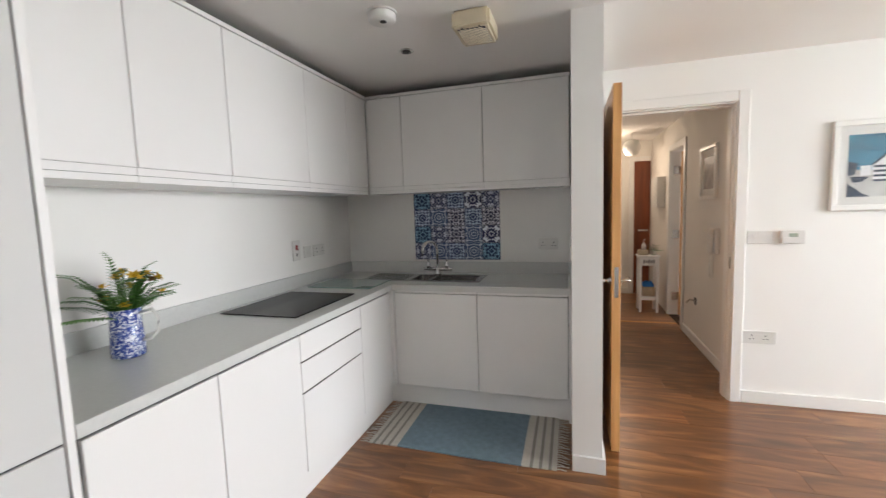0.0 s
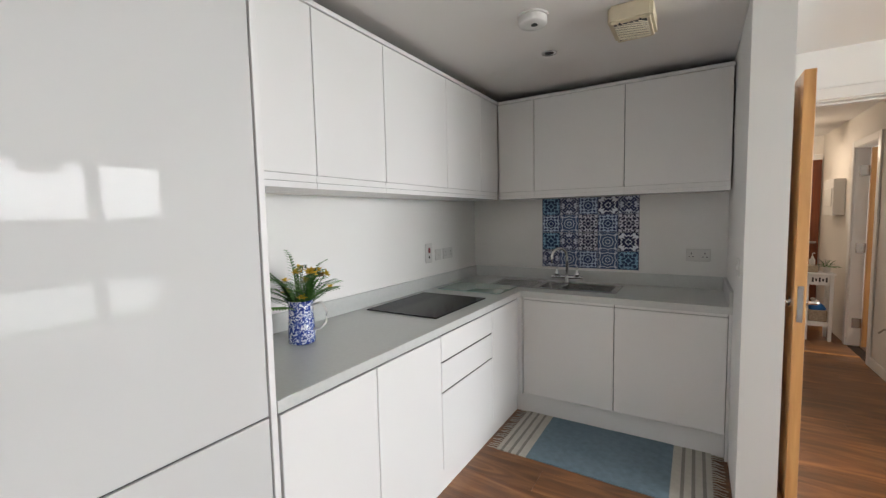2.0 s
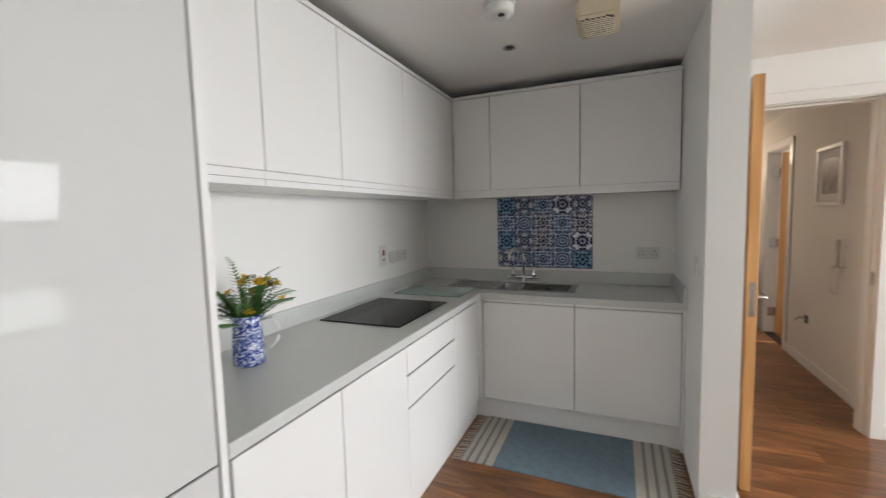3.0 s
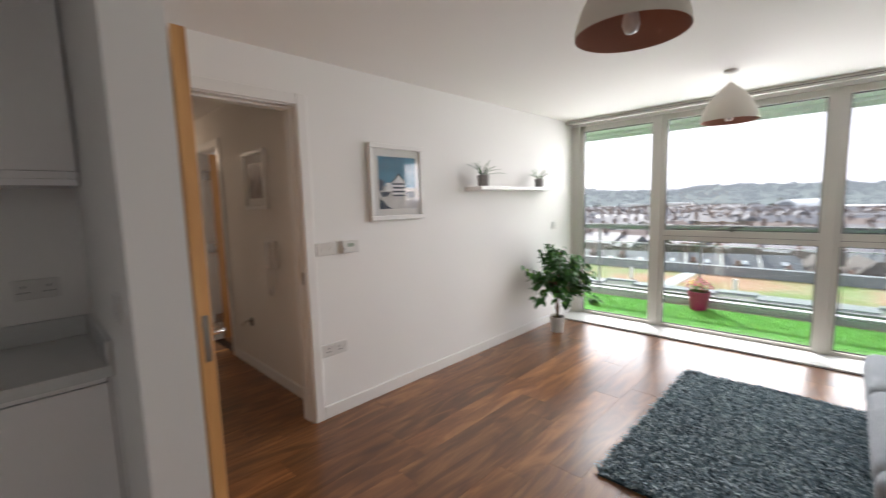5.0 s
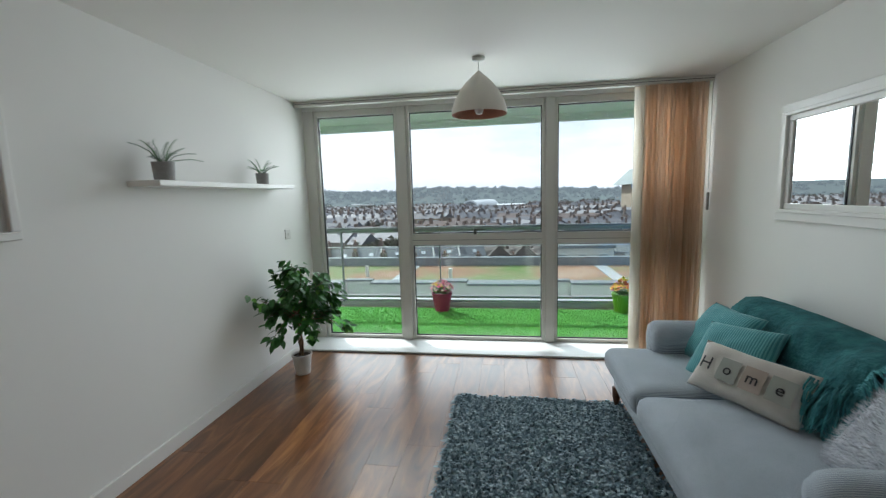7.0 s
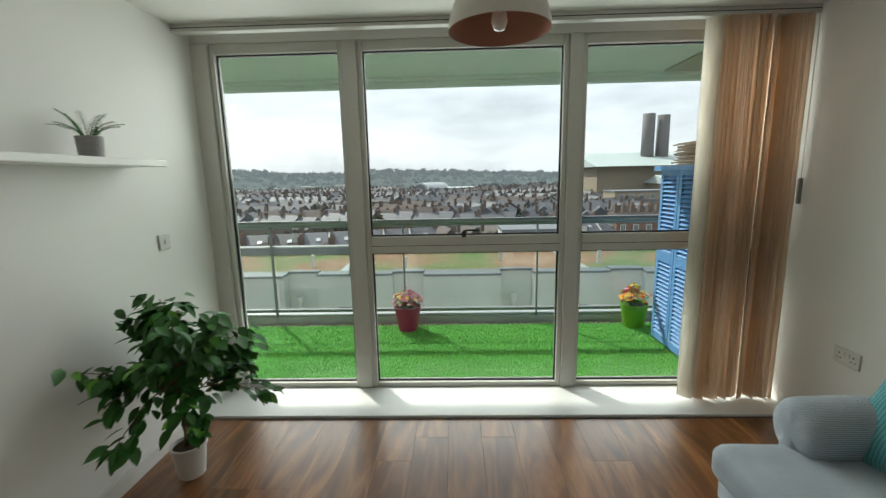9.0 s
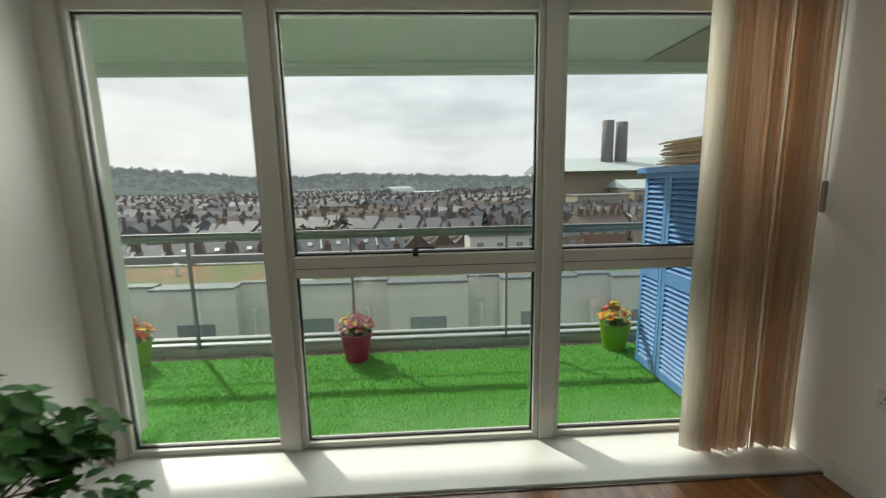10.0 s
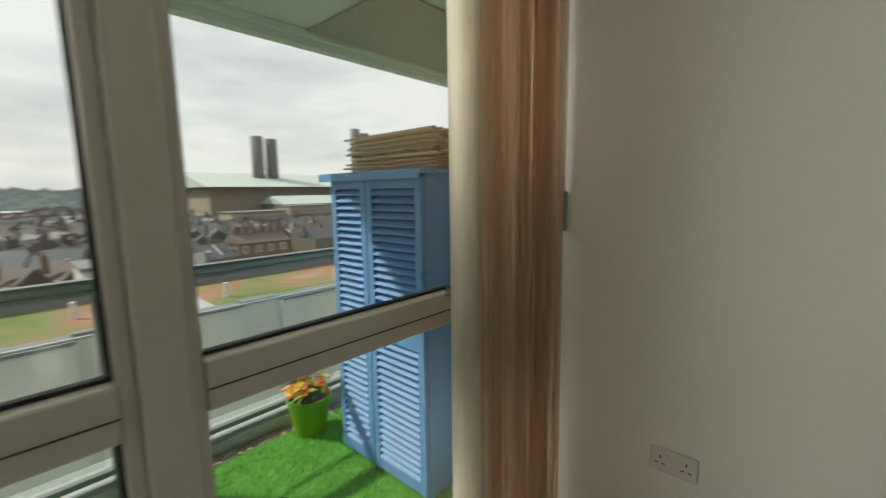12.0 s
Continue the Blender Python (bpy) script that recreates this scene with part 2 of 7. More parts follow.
def part(name, bm, material, parent=None, label="", smooth=False, kind=""):
    """Links bm, drawn in world places, as one mesh under parent."""
    if smooth:
        for f in bm.faces:
            f.smooth = True
    lo = Vector([min(v.co[i] for v in bm.verts) for i in range(3)])
    hi = Vector([max(v.co[i] for v in bm.verts) for i in range(3)])
    c = (lo + hi) / 2
    bmesh.ops.translate(bm, vec=-c, verts=bm.verts)
    me = bpy.data.meshes.new(name)
    bm.to_mesh(me)
    bm.free()
    me.materials.append(material)
    ob = new(name, me)
    if parent:
        ob.parent = parent
        ob.location = c - WORLD[parent]
    else:
        ob.location = c
    WORLD[ob] = c
    return tagged(ob, label, kind=kind)


def single(name, bm, material, label="", category="", group="", kind="", smooth=False):
    return tagged(part(name, bm, material, None, label, smooth), label, category, group, kind)


def box(x0, x1, y0, y1, z0, z1, bev=0.0, bm=None, seg=1):
    own = bmesh.new()
    bmesh.ops.create_cube(own, size=1)
    for v in own.verts:
        v.co = Vector((x0 + (v.co.x + 0.5) * (x1 - x0), y0 + (v.co.y + 0.5) * (y1 - y0), z0 + (v.co.z + 0.5) * (z1 - z0)))
    if bev:
        bmesh.ops.bevel(own, geom=own.edges[:], offset=bev, segments=seg, affect="EDGES")
    if bm is None:
        return own
    return merge(bm, own)


def merge(bm, other):
    me = bpy.data.meshes.new("tmp")
    other.to_mesh(me)
    other.free()
    bm.from_mesh(me)
    bpy.data.meshes.remove(me)
    return bm


def lathe(profile, at=(0, 0, 0), n=32, bm=None, cap=False):
    """Turns a profile of (radius, height) round the z axis at a place."""
    own = bmesh.new()
    rings = []
    for r, z in profile:
        rings.append([own.verts.new((at[0] + r * math.cos(2 * math.pi * k / n), at[1] + r * math.sin(2 * math.pi * k / n), at[2] + z)) for k in range(n)])
    for a, b in zip(rings, rings[1:]):
        for k in range(n):
            own.faces.new((a[k], a[(k + 1) % n], b[(k + 1) % n], b[k]))
    if cap:
        own.faces.new(rings[0][::-1])
        own.faces.new(rings[-1])
    return own if bm is None else merge(bm, own)


def tube(points, r, n=8, bm=None, r_end=None):
    """A round bar through the points."""
    own = bmesh.new()
    pts = [Vector(p) for p in points]
    rings = []
    for i, p in enumerate(pts):
        d = (pts[min(i + 1, len(pts) - 1)] - pts[max(i - 1, 0)]).normalized()
        a = d.cross(Vector((0, 0, 1)))
        if a.length < 0.05:
            a = d.cross(Vector((0, 1, 0)))
        a.normalize()
        b = d.cross(a)
        rr = r if r_end is None else r + (r_end - r) * i / (len(pts) - 1)
        rings.append([own.verts.new(p + rr * (a * math.cos(2 * math.pi * k / n) + b * math.sin(2 * math.pi * k / n))) for k in range(n)])
    for a, b in zip(rings, rings[1:]):
        for k in range(n):
            own.faces.new((a[k], a[(k + 1) % n], b[(k + 1) % n], b[k]))
    own.faces.new(rings[0][::-1])
    own.faces.new(rings[-1])
    bmesh.ops.recalc_face_normals(own, faces=own.faces)
    return own if bm is None else merge(bm, own)


def turn(bm, m):
    bmesh.ops.transform(bm, matrix=m, verts=bm.verts)
    return bm


def cushion_bm(w, d, h, n=14, power=2.6, wrinkle=0.0, seed=0):
    """A stuffed cushion lying flat round the origin: thick in the middle, pinched at the edges and corners."""
    bm = bmesh.new()
    top, bot = {}, {}
    for i in range(n + 1):
        for j in range(n + 1):
            u, v = 2 * i / n - 1, 2 * j / n - 1
            e = (1 - abs(u) ** power) * (1 - abs(v) ** power)
            z = h / 2 * max(e, 0) ** 0.42
            k = 1 - 0.05 * (abs(u * v)) ** 0 * (1 - max(abs(u), abs(v)) ** 4) * 0 - 0.06 * ((1 - abs(u)) * abs(v) ** 3 if abs(v) > abs(u) else (1 - abs(v)) * abs(u) ** 3)
            w1 = wrinkle * noise.noise(Vector((u * 3 + seed, v * 3, seed * 1.7)))
            top[i, j] = bm.verts.new((u * w / 2 * k, v * d / 2 * k, z + w1 * e))
            if 0 < i < n and 0 < j < n:
                w2 = wrinkle * noise.noise(Vector((u * 3 + seed, v * 3, seed * 1.7 + 9)))
                bot[i, j] = bm.verts.new((u * w / 2 * k, v * d / 2 * k, -z + w2 * e))
            else:
                bot[i, j] = top[i, j]
    for i in range(n):
        for j in range(n):
            bm.faces.new((top[i, j], top[i + 1, j], top[i + 1, j + 1], top[i, j + 1]))
            q = [bot[i, j], bot[i, j + 1], bot[i + 1, j + 1], bot[i + 1, j]]
            if len(set(q)) == 4 and set(q) != {top[i, j], top[i + 1, j], top[i + 1, j + 1], top[i, j + 1]}:
                bm.faces.new(q)
    return bm


def wall_with_holes(axis, at0, at1, a0, a1, z0, z1, holes):
    """A wall between at0 and at1 on its axis, from a0 to a1 along, with openings (a, b, za, zb)."""
    bm = bmesh.new()

    def put(a, b, c, d):
        if b - a > 1e-4 and d - c > 1e-4:
            if axis == "y":
                box(a, b, at0, at1, c, d, bm=bm)
            else:
                box(at0, at1, a, b, c, d, bm=bm)
    cur = a0
    for a, b, za, zb in sorted(holes):
        put(cur, a, z0, z1)
        put(a, b, z0, za)
        put(a, b, zb, z1)
        cur = b
    put(cur, a1, z0, z1)
    return bm

# ---- the room ----
NY, SY, WX, KX, XW, CZ = 3.24, -0.41, -1.85, 0.034, 4.68, 2.36
HX0, HX1, HY = 0.12, 1.22, 7.0
T = 0.12
OPX0, OPX1, OPZ = 0.27, 1.092, 2.06

single("wall_north", wall_with_holes("y", NY, NY + T, WX - T, XW + 0.35, 0, CZ, [(OPX0, OPX1, 0, OPZ)]), M_WALL, kind="structure")
single("wall_south", box(-2.6, XW + 0.35, SY - T, SY, 0, CZ), M_WALL, kind="structure")
single("wall_west", box(WX - T, WX, SY, NY, 0, CZ), M_WALL, kind="structure")
single("partition_wall", box(KX, KX + 0.15, 2.165, NY - 0.001, 0, CZ), M_WALL, kind="structure")
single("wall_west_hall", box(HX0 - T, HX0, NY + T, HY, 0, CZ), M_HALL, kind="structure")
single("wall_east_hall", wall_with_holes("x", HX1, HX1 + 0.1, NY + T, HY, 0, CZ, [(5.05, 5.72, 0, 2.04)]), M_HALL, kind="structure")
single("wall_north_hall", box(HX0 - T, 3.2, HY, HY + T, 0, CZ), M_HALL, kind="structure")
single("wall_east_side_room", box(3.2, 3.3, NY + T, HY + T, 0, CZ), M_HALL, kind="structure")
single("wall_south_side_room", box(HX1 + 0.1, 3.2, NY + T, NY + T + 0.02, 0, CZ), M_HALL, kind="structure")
single("ceiling", box(WX - T, XW + 0.35, SY - T, HY + T, CZ, CZ + 0.2), M_CEIL, kind="structure")
sub = single("floor", box(WX - T, XW - 0.34, SY - T, HY + T, -0.2, -0.004), M_SUB, kind="structure")
WORLD[sub] = sub.location.copy()

# sill strip under the window
single("window_sill", box(XW - 0.34, XW + 0.14, SY - 0.02, NY + 0.06, -0.2, 0.018, 0.003), M_SILL, kind="structure")
single("trim", box(XW - 0.352, XW - 0.341, SY, NY, -0.004, 0.006), M_STEEL, kind="structure")

# skirting
def skirt(name, x0, x1, y0, y1):
    bm = box(x0, x1, y0, y1, 0, 0.088, 0.003)
    single(name, bm, M_TRIM, kind="structure")

skirt("baseboard", OPX1 + 0.075, XW - 0.36, NY - 0.016, NY)
skirt("baseboard", -1.1, XW - 0.36, SY, SY + 0.016)
skirt("baseboard", KX + 0.152, KX + 0.166, 2.165, NY - 0.02)
skirt("baseboard", KX - 0.001, KX + 0.166, 2.149, 2.164)
skirt("baseboard", HX1 - 0.016, HX1, NY + T + 0.02, 4.985)
skirt("baseboard", HX0, HX0 + 0.016, NY + T, HY)
skirt("baseboard", HX0 + 0.02, 0.95, HY - 0.016, HY)

# door lining and architrave, living side and hall side
def door_frame(name):
    d = thing(name, ((OPX0 + OPX1) / 2, NY, 0), kind="structure")
    part("lining", box(OPX1 - 0.003, OPX1 + 0.012, NY - 0.0015, NY + T + 0.0015, 0, OPZ - 0.0035), M_TRIM, d)
    part("lining", box(OPX0 - 0.012, OPX0 + 0.003, NY - 0.0015, NY + T + 0.0015, 0, OPZ - 0.0035), M_TRIM, d)
    part("lining", box(OPX0 - 0.012, OPX1 + 0.012, NY - 0.0015, NY + T + 0.0015, OPZ - 0.003, OPZ + 0.012), M_TRIM, d)
    part("door_stop", box(OPX1 - 0.014, OPX1 - 0.0035, NY + 0.05, NY + T, 0, OPZ - 0.001, 0.001), M_TRIM, d)
    part("door_stop", box(OPX0, OPX1 - 0.015, NY + 0.05, NY + T, OPZ - 0.016, OPZ - 0.0035, 0.001), M_TRIM, d)
    part("architrave", box(OPX1 + 0.004, OPX1 + 0.072, NY - 0.02, NY - 0.002, 0, OPZ + 0.072, 0.004), M_TRIM, d)
    part("architrave", box(OPX0 - 0.072, OPX0 - 0.006, NY - 0.02, NY - 0.002, 0, OPZ + 0.072, 0.004), M_TRIM, d)
    part("architrave", box(OPX0 - 0.005, OPX1 + 0.003, NY - 0.02, NY - 0.002, OPZ + 0.004, OPZ + 0.072, 0.004), M_TRIM, d)
    part("architrave", box(OPX1 + 0.004, OPX1 + 0.06, NY + T + 0.002, NY + T + 0.016, 0, OPZ + 0.06, 0.004), M_TRIM, d)
    part("strike_plate", box(OPX1 - 0.006, OPX1 - 0.0032, NY + 0.012, NY + 0.036, 0.94, 1.02), M_STEEL, d)
    return d

door_frame("door_frame_1")


def lever(parent, x, y, z, side, length=0.12):
    """A chrome lever on a round-cornered rose; side is -1 or 1 along x."""
    h = thing_part("door_handle", (x, y, z), parent)
    part("rose", turn(lathe([(0.0, 0), (0.026, 0), (0.026, 0.008), (0.0, 0.008)], n=24), Matrix.Translation((x, y, z)) @ Matrix.Rotation(side * math.pi / 2, 4, "Y")), M_CHROME, h)
    part("lever", tube([(x, y, z), (x + side * 0.045, y, z), (x + side * 0.055, y + 0.012, z), (x + side * 0.055, y + length, z)], 0.009), M_CHROME, h, smooth=True)


def thing_part(name, at, parent):
    ob = new(name)
    ob.parent = parent
    ob.location = Vector(at) - WORLD[parent]
    WORLD[ob] = Vector(at)
    return ob


# living-room door, open at a right angle, close to the partition
d1 = thing("door_1", (0.262, NY - 0.03, 0), label="open plain oak veneer door with a chrome lever handle", category="door")
part("door_leaf", box(0.247, 0.291, 2.378, NY - 0.028, 0.008, 2.046, 0.002), M_OAK, d1)
lever(d1, 0.246, 2.44, 0.985, -1)
lever(d1, 0.292, 2.44, 0.985, 1)
part("latch_plate", box(0.258, 0.280, 2.3765, 2.379, 0.90, 1.07), M_STEEL, d1)
for z in (0.22, 1.02, 1.82):
    part("hinge", box(0.226, 0.246, NY - 0.05, NY - 0.022, z - 0.05, z + 0.05, 0.002), M_STEEL, d1)

# side-room door in the hall
sd = thing("door_frame_2", (HX1, 5.3, 0), kind="structure")
part("lining", box(HX1 - 0.001, HX1 + 0.101, 5.705, 5.72, 0, 2.025), M_TRIM, sd)
part("lining", box(HX1 - 0.001, HX1 + 0.101, 5.05, 5.065, 0, 2.025), M_TRIM, sd)
part("lining", box(HX1 - 0.001, HX1 + 0.101, 5.065, 5.705, 2.025, 2.04), M_TRIM, sd)
part("architrave", box(HX1 - 0.018, HX1 - 0.002, 5.71, 5.78, 0, 2.1, 0.004), M_TRIM, sd)
part("architrave", box(HX1 - 0.018, HX1 - 0.002, 4.99, 5.06, 0, 2.1, 0.004), M_TRIM, sd)
part("architrave", box(HX1 - 0.018, HX1 - 0.002, 5.061, 5.709, 2.03, 2.1, 0.004), M_TRIM, sd)
d2 = thing("door_2", (HX1 + 0.1, 5.69, 0), label="oak veneer bedroom door standing open into the side room", category="door")
part("door_leaf", turn(box(0, 0.66, -0.044, 0, 0.008, 2.02, 0.002), Matrix.Translation((HX1 + 0.106, 5.70, 0)) @ Matrix.Rotation(radians(-4), 4, "Z")), M_OAK, d2)
for z in (0.24, 1.02, 1.80):
    part("hinge", box(HX1 + 0.03, HX1 + 0.104, 5.699, 5.7045, z - 0.05, z + 0.05), M_STEEL, d2)

# front door at the hall's end
d3 = thing("door_3", (0.9, HY, 0), label="closed red-brown wooden front door in a white frame", category="door")
part("door_leaf", box(1.0 - 0.02, 1.205, HY - 0.03, HY - 0.002, 0.01, 2.05, 0.002), M_MAHOG, d3)
part("architrave", box(0.91, 0.978, HY - 0.03, HY - 0.002, 0, 2.12, 0.003), M_TRIM, d3)
part("architrave", box(0.979, 1.215, HY - 0.03, HY - 0.002, 2.052, 2.12, 0.003), M_TRIM, d3)
part("letter_plate", box(1.04, 1.18, HY - 0.036, HY - 0.031, 0.98, 1.01, 0.002), M_STEEL, d3)

# ---- the window wall ----
HEAD = 2.305
win = thing("window_1", (XW, 1.4, 0), kind="structure")
M1, M2 = (2.212, 2.30), (0.828, 0.910)
def wbox(name, y0, y1, z0, z1, x0=XW, x1=XW + 0.11, m=M_UPVC, parent=None, bev=0.004):
    return part(name, box(x0, x1, y0, y1, z0, z1, bev), m, parent or win)

single("wall_east", box(XW + 0.01, XW + 0.3, SY, NY + 0.02, HEAD, CZ - 0.001), M_WALL, kind="structure")
wbox("mullion", M1[0], M1[1], 0.018, HEAD)
wbox("mullion", M2[0], M2[1], 0.018, HEAD)
wbox("mullion", 3.135, NY + 0.02, 0.018, HEAD)
wbox("mullion", SY, SY + 0.06, 0.018, HEAD)


def light_of(y0, y1, rail=True, fr=0.03, bottom=0.03):
    """One bay: outer frame, glass, and a transom where it has one."""
    p = thing_part("window_frame", (XW, (y0 + y1) / 2, 0.02), win)
    x0, x1 = XW + 0.022, XW + 0.095
    top = HEAD - 0.06
    part("stile", box(x0, x1, y0 + 0.001, y0 + fr, 0.019, HEAD - 0.001, 0.003), M_UPVC, p)
    part("stile", box(x0, x1, y1 - fr, y1 - 0.001, 0.019, HEAD - 0.001, 0.003), M_UPVC, p)
    part("head", box(x0, x1, y0 + fr + 0.001, y1 - fr - 0.001, top, HEAD - 0.001, 0.003), M_UPVC, p)
    part("bottom_rail", box(x0, x1, y0 + fr + 0.001, y1 - fr - 0.001, 0.019, 0.019 + bottom, 0.003), M_UPVC, p)
    spans = [(0.019 + bottom, top)]
    if rail:
        part("transom", box(x0 - 0.008, x1, y0 + fr + 0.001, y1 - fr - 0.001, 0.975, 1.085, 0.004), M_UPVC, p)
        part("transom_groove", box(x0 - 0.0095, x0 - 0.007, y0 + fr + 0.002, y1 - fr - 0.002, 1.022, 1.025), M_GASKET, p)
        spans = [(0.019 + bottom, 0.975), (1.085, top)]
    g = 0.009
    for a, b in spans:
        ya, yb = y0 + fr, y1 - fr
        bm = bmesh.new()
        box(x0 + 0.028, x0 + 0.046, ya + 0.0005, ya + g, a, b, bm=bm)
        box(x0 + 0.028, x0 + 0.046, yb - g, yb - 0.0005, a, b, bm=bm)
        box(x0 + 0.028, x0 + 0.046, ya + g, yb - g, a + 0.0005, a + g, bm=bm)
        box(x0 + 0.028, x0 + 0.046, ya + g, yb - g, b - g, b - 0.0005, bm=bm)
        part("gasket", bm, M_GASKET, p)
        gl = part("pane", box(x0 + 0.034, x0 + 0.040, ya + g - 0.002, yb - g + 0.002, a + g - 0.002, b - g + 0.002), M_GLASS, p)
        gl.visible_shadow = False
    return p


light_of(M1[1], 3.135, rail=False)
light_of(M2[1], M1[0])
light_of(SY + 0.06, M2[0])


def catch(y, z, up=False):
    h = thing_part("window_handle", (XW, y, z), win)
    part("base", box(XW - 0.012, XW + 0.004, y - 0.014, y + 0.014, z - 0.012, z + 0.03, 0.003), M_DARK if not up else M_STEEL, h)
    part("lever", tube([(XW - 0.014, y, z + 0.02), (XW - 0.035, y, z + 0.035), (XW - 0.04, y - 0.04, z + 0.038), (XW - 0.04, y - 0.1, z + 0.036)], 0.007), M_DARK if not up else M_STEEL, h, smooth=True)

catch(1.565, 1.09)
catch(0.06, 1.09, True)
hh = thing_part("door_handle", (XW, 2.34, 0.95), win)
part("lever", tube([(XW + 0.11, 2.345, 0.93), (XW + 0.15, 2.345, 0.93), (XW + 0.155, 2.355, 0.9), (XW + 0.15, 2.37, 0.8)], 0.008), M_STEEL, hh, smooth=True)

# blind rail
br = thing("blind_track", (XW - 0.1, 1.4, CZ), label="slim aluminium vertical blind track along the ceiling", category="blind track")
part("rail", box(XW - 0.172, XW - 0.115, SY + 0.005, NY - 0.005, CZ - 0.045, CZ - 0.001, 0.003), M_UPVC, br)
part("rail_groove", box(XW - 0.1745, XW - 0.1715, SY + 0.01, NY - 0.01, CZ - 0.026, CZ - 0.022), M_GASKET, br)

# ---- kitchen ----
KZ = 0.893
FX = -1.205      # base fronts, long run
FY = 2.652       # base fronts, return
UX, UY = -1.492, 2.955
UZ0, UZ1 = 1.575, 2.30


def front(name, x0, x1, y0, y1, z0, z1, parent, m=None):
    return part(name, box(x0, x1, y0, y1, z0, z1, 0.0022), m or M_CAB, parent)


def base_cab_long(y0, y1, kind):
    c = thing("base_cabinet", (FX - 0.28, (y0 + y1) / 2, 0.15), category="kitchen cabinet", group="white base cabinets",
              label="white handleless base cabinet with " + {"door": "one closed door", "drawers": "two drawers and a deep drawer", "narrow": "a narrow closed door"}[kind])
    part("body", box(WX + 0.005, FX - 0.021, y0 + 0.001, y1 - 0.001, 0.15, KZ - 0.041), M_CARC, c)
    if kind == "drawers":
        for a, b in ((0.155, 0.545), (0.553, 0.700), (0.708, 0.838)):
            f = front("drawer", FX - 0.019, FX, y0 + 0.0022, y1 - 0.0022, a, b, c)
            # Near-black strip paints the shade in the gap above each drawer.
            part("grip", box(FX - 0.016, FX - 0.004, y0 + 0.004, y1 - 0.004, b + 0.0005, b + 0.004), M_GAP_SHADE, f)
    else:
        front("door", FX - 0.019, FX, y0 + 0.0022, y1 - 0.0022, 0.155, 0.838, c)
    # Near-black strip paints the shadow line under the worktop.
    part("grip_rail", box(FX - 0.02, FX - 0.006, y0 + 0.002, y1 - 0.002, 0.841, 0.851), M_GAP_SHADE, c)
    return c


def base_cab_return(x0, x1):
    c = thing("base_cabinet", ((x0 + x1) / 2, FY + 0.28, 0.15), category="kitchen cabinet", group="white base cabinets",
              label="white handleless base cabinet with one closed door beneath the sink worktop")
    part("body", box(x0 + 0.001, x1 - 0.001, FY + 0.021, NY - 0.005, 0.15, KZ - 0.041), M_CARC, c)
    front("door", x0 + 0.0022, x1 - 0.0022, FY, FY + 0.019, 0.155, 0.83, c)
    part("grip_rail", box(x0 + 0.002, x1 - 0.002, FY + 0.006, FY + 0.02, 0.833, 0.851, 0.001), M_CAB, c)


base_cab_long(0.67, 1.115, "door")
base_cab_long(1.115, 1.592, "door")
base_cab_long(1.592, 2.19, "drawers")
base_cab_long(2.19, 2.622, "narrow")
single("corner_post", box(FX - 0.03, -1.182, 2.624, FY + 0.019, 0.15, 0.851, 0.001), M_CAB, "white corner filler post between base cabinets", "panel")
base_cab_return(-1.18, -0.578)
base_cab_return(-0.578, 0.015)
single("plinth", box(FX - 0.055, FX - 0.04, 0.67, FY + 0.045, 0.0, 0.148, 0.001), M_CAB, "white kitchen plinth board", "plinth")
single("plinth", box(FX - 0.039, KX - 0.004, FY + 0.04, FY + 0.055, 0.0, 0.148, 0.001), M_CAB, "white kitchen plinth board", "plinth")
single("end_panel", box(0.017, KX - 0.002, FY - 0.002, NY - 0.005, 0, KZ - 0.042), M_CAB, "narrow white filler panel beside the partition", "panel")

# worktop, L-shaped, with a hole for the bowls
wt = thing("worktop", (-1.5, 1.9, KZ), label="pale grey speckled L-shaped kitchen worktop with upstand", category="worktop")
bm = box(WX + 0.003, FX + 0.014, 0.655, FY - 0.012, KZ - 0.04, KZ, 0.002)
part("worktop_run", bm, M_WORK, wt)
SX0, SX1, SY0, SY1 = -1.14, -0.62, 2.82, 3.08
bm = bmesh.new()
outer = [(WX + 0.003, FY - 0.0115), (KX - 0.002, FY - 0.0115), (KX - 0.002, NY - 0.003), (WX + 0.003, NY - 0.003)]
inner = [(SX0, SY0), (SX1, SY0), (SX1, SY1), (SX0, SY1)]
vo, vi, wo, wi = ([bm.verts.new((x, y, z)) for x, y in q] for q, z in ((outer, KZ), (inner, KZ), (outer, KZ - 0.04), (inner, KZ - 0.04)))
for k in range(4):
    j = (k + 1) % 4
    bm.faces.new((vo[k], vo[j], vi[j], vi[k]))
    bm.faces.new((wo[j], wo[k], wi[k], wi[j]))
    bm.faces.new((vo[j], vo[k], wo[k], wo[j]))
    bm.faces.new((vi[k], vi[j], wi[j], wi[k]))
part("worktop_return", bm, M_WORK, wt)
part("upstand", box(WX + 0.003, WX + 0.022, 0.655, NY - 0.022, KZ, KZ + 0.09, 0.002), M_WORK, wt)
part("upstand", box(WX + 0.003, KX - 0.02, NY - 0.021, NY - 0.002, KZ, KZ + 0.09, 0.002), M_WORK, wt)
part("upstand", box(KX - 0.019, KX - 0.001, FY - 0.01, NY - 0.003, KZ, KZ + 0.09, 0.002), M_WORK, wt)

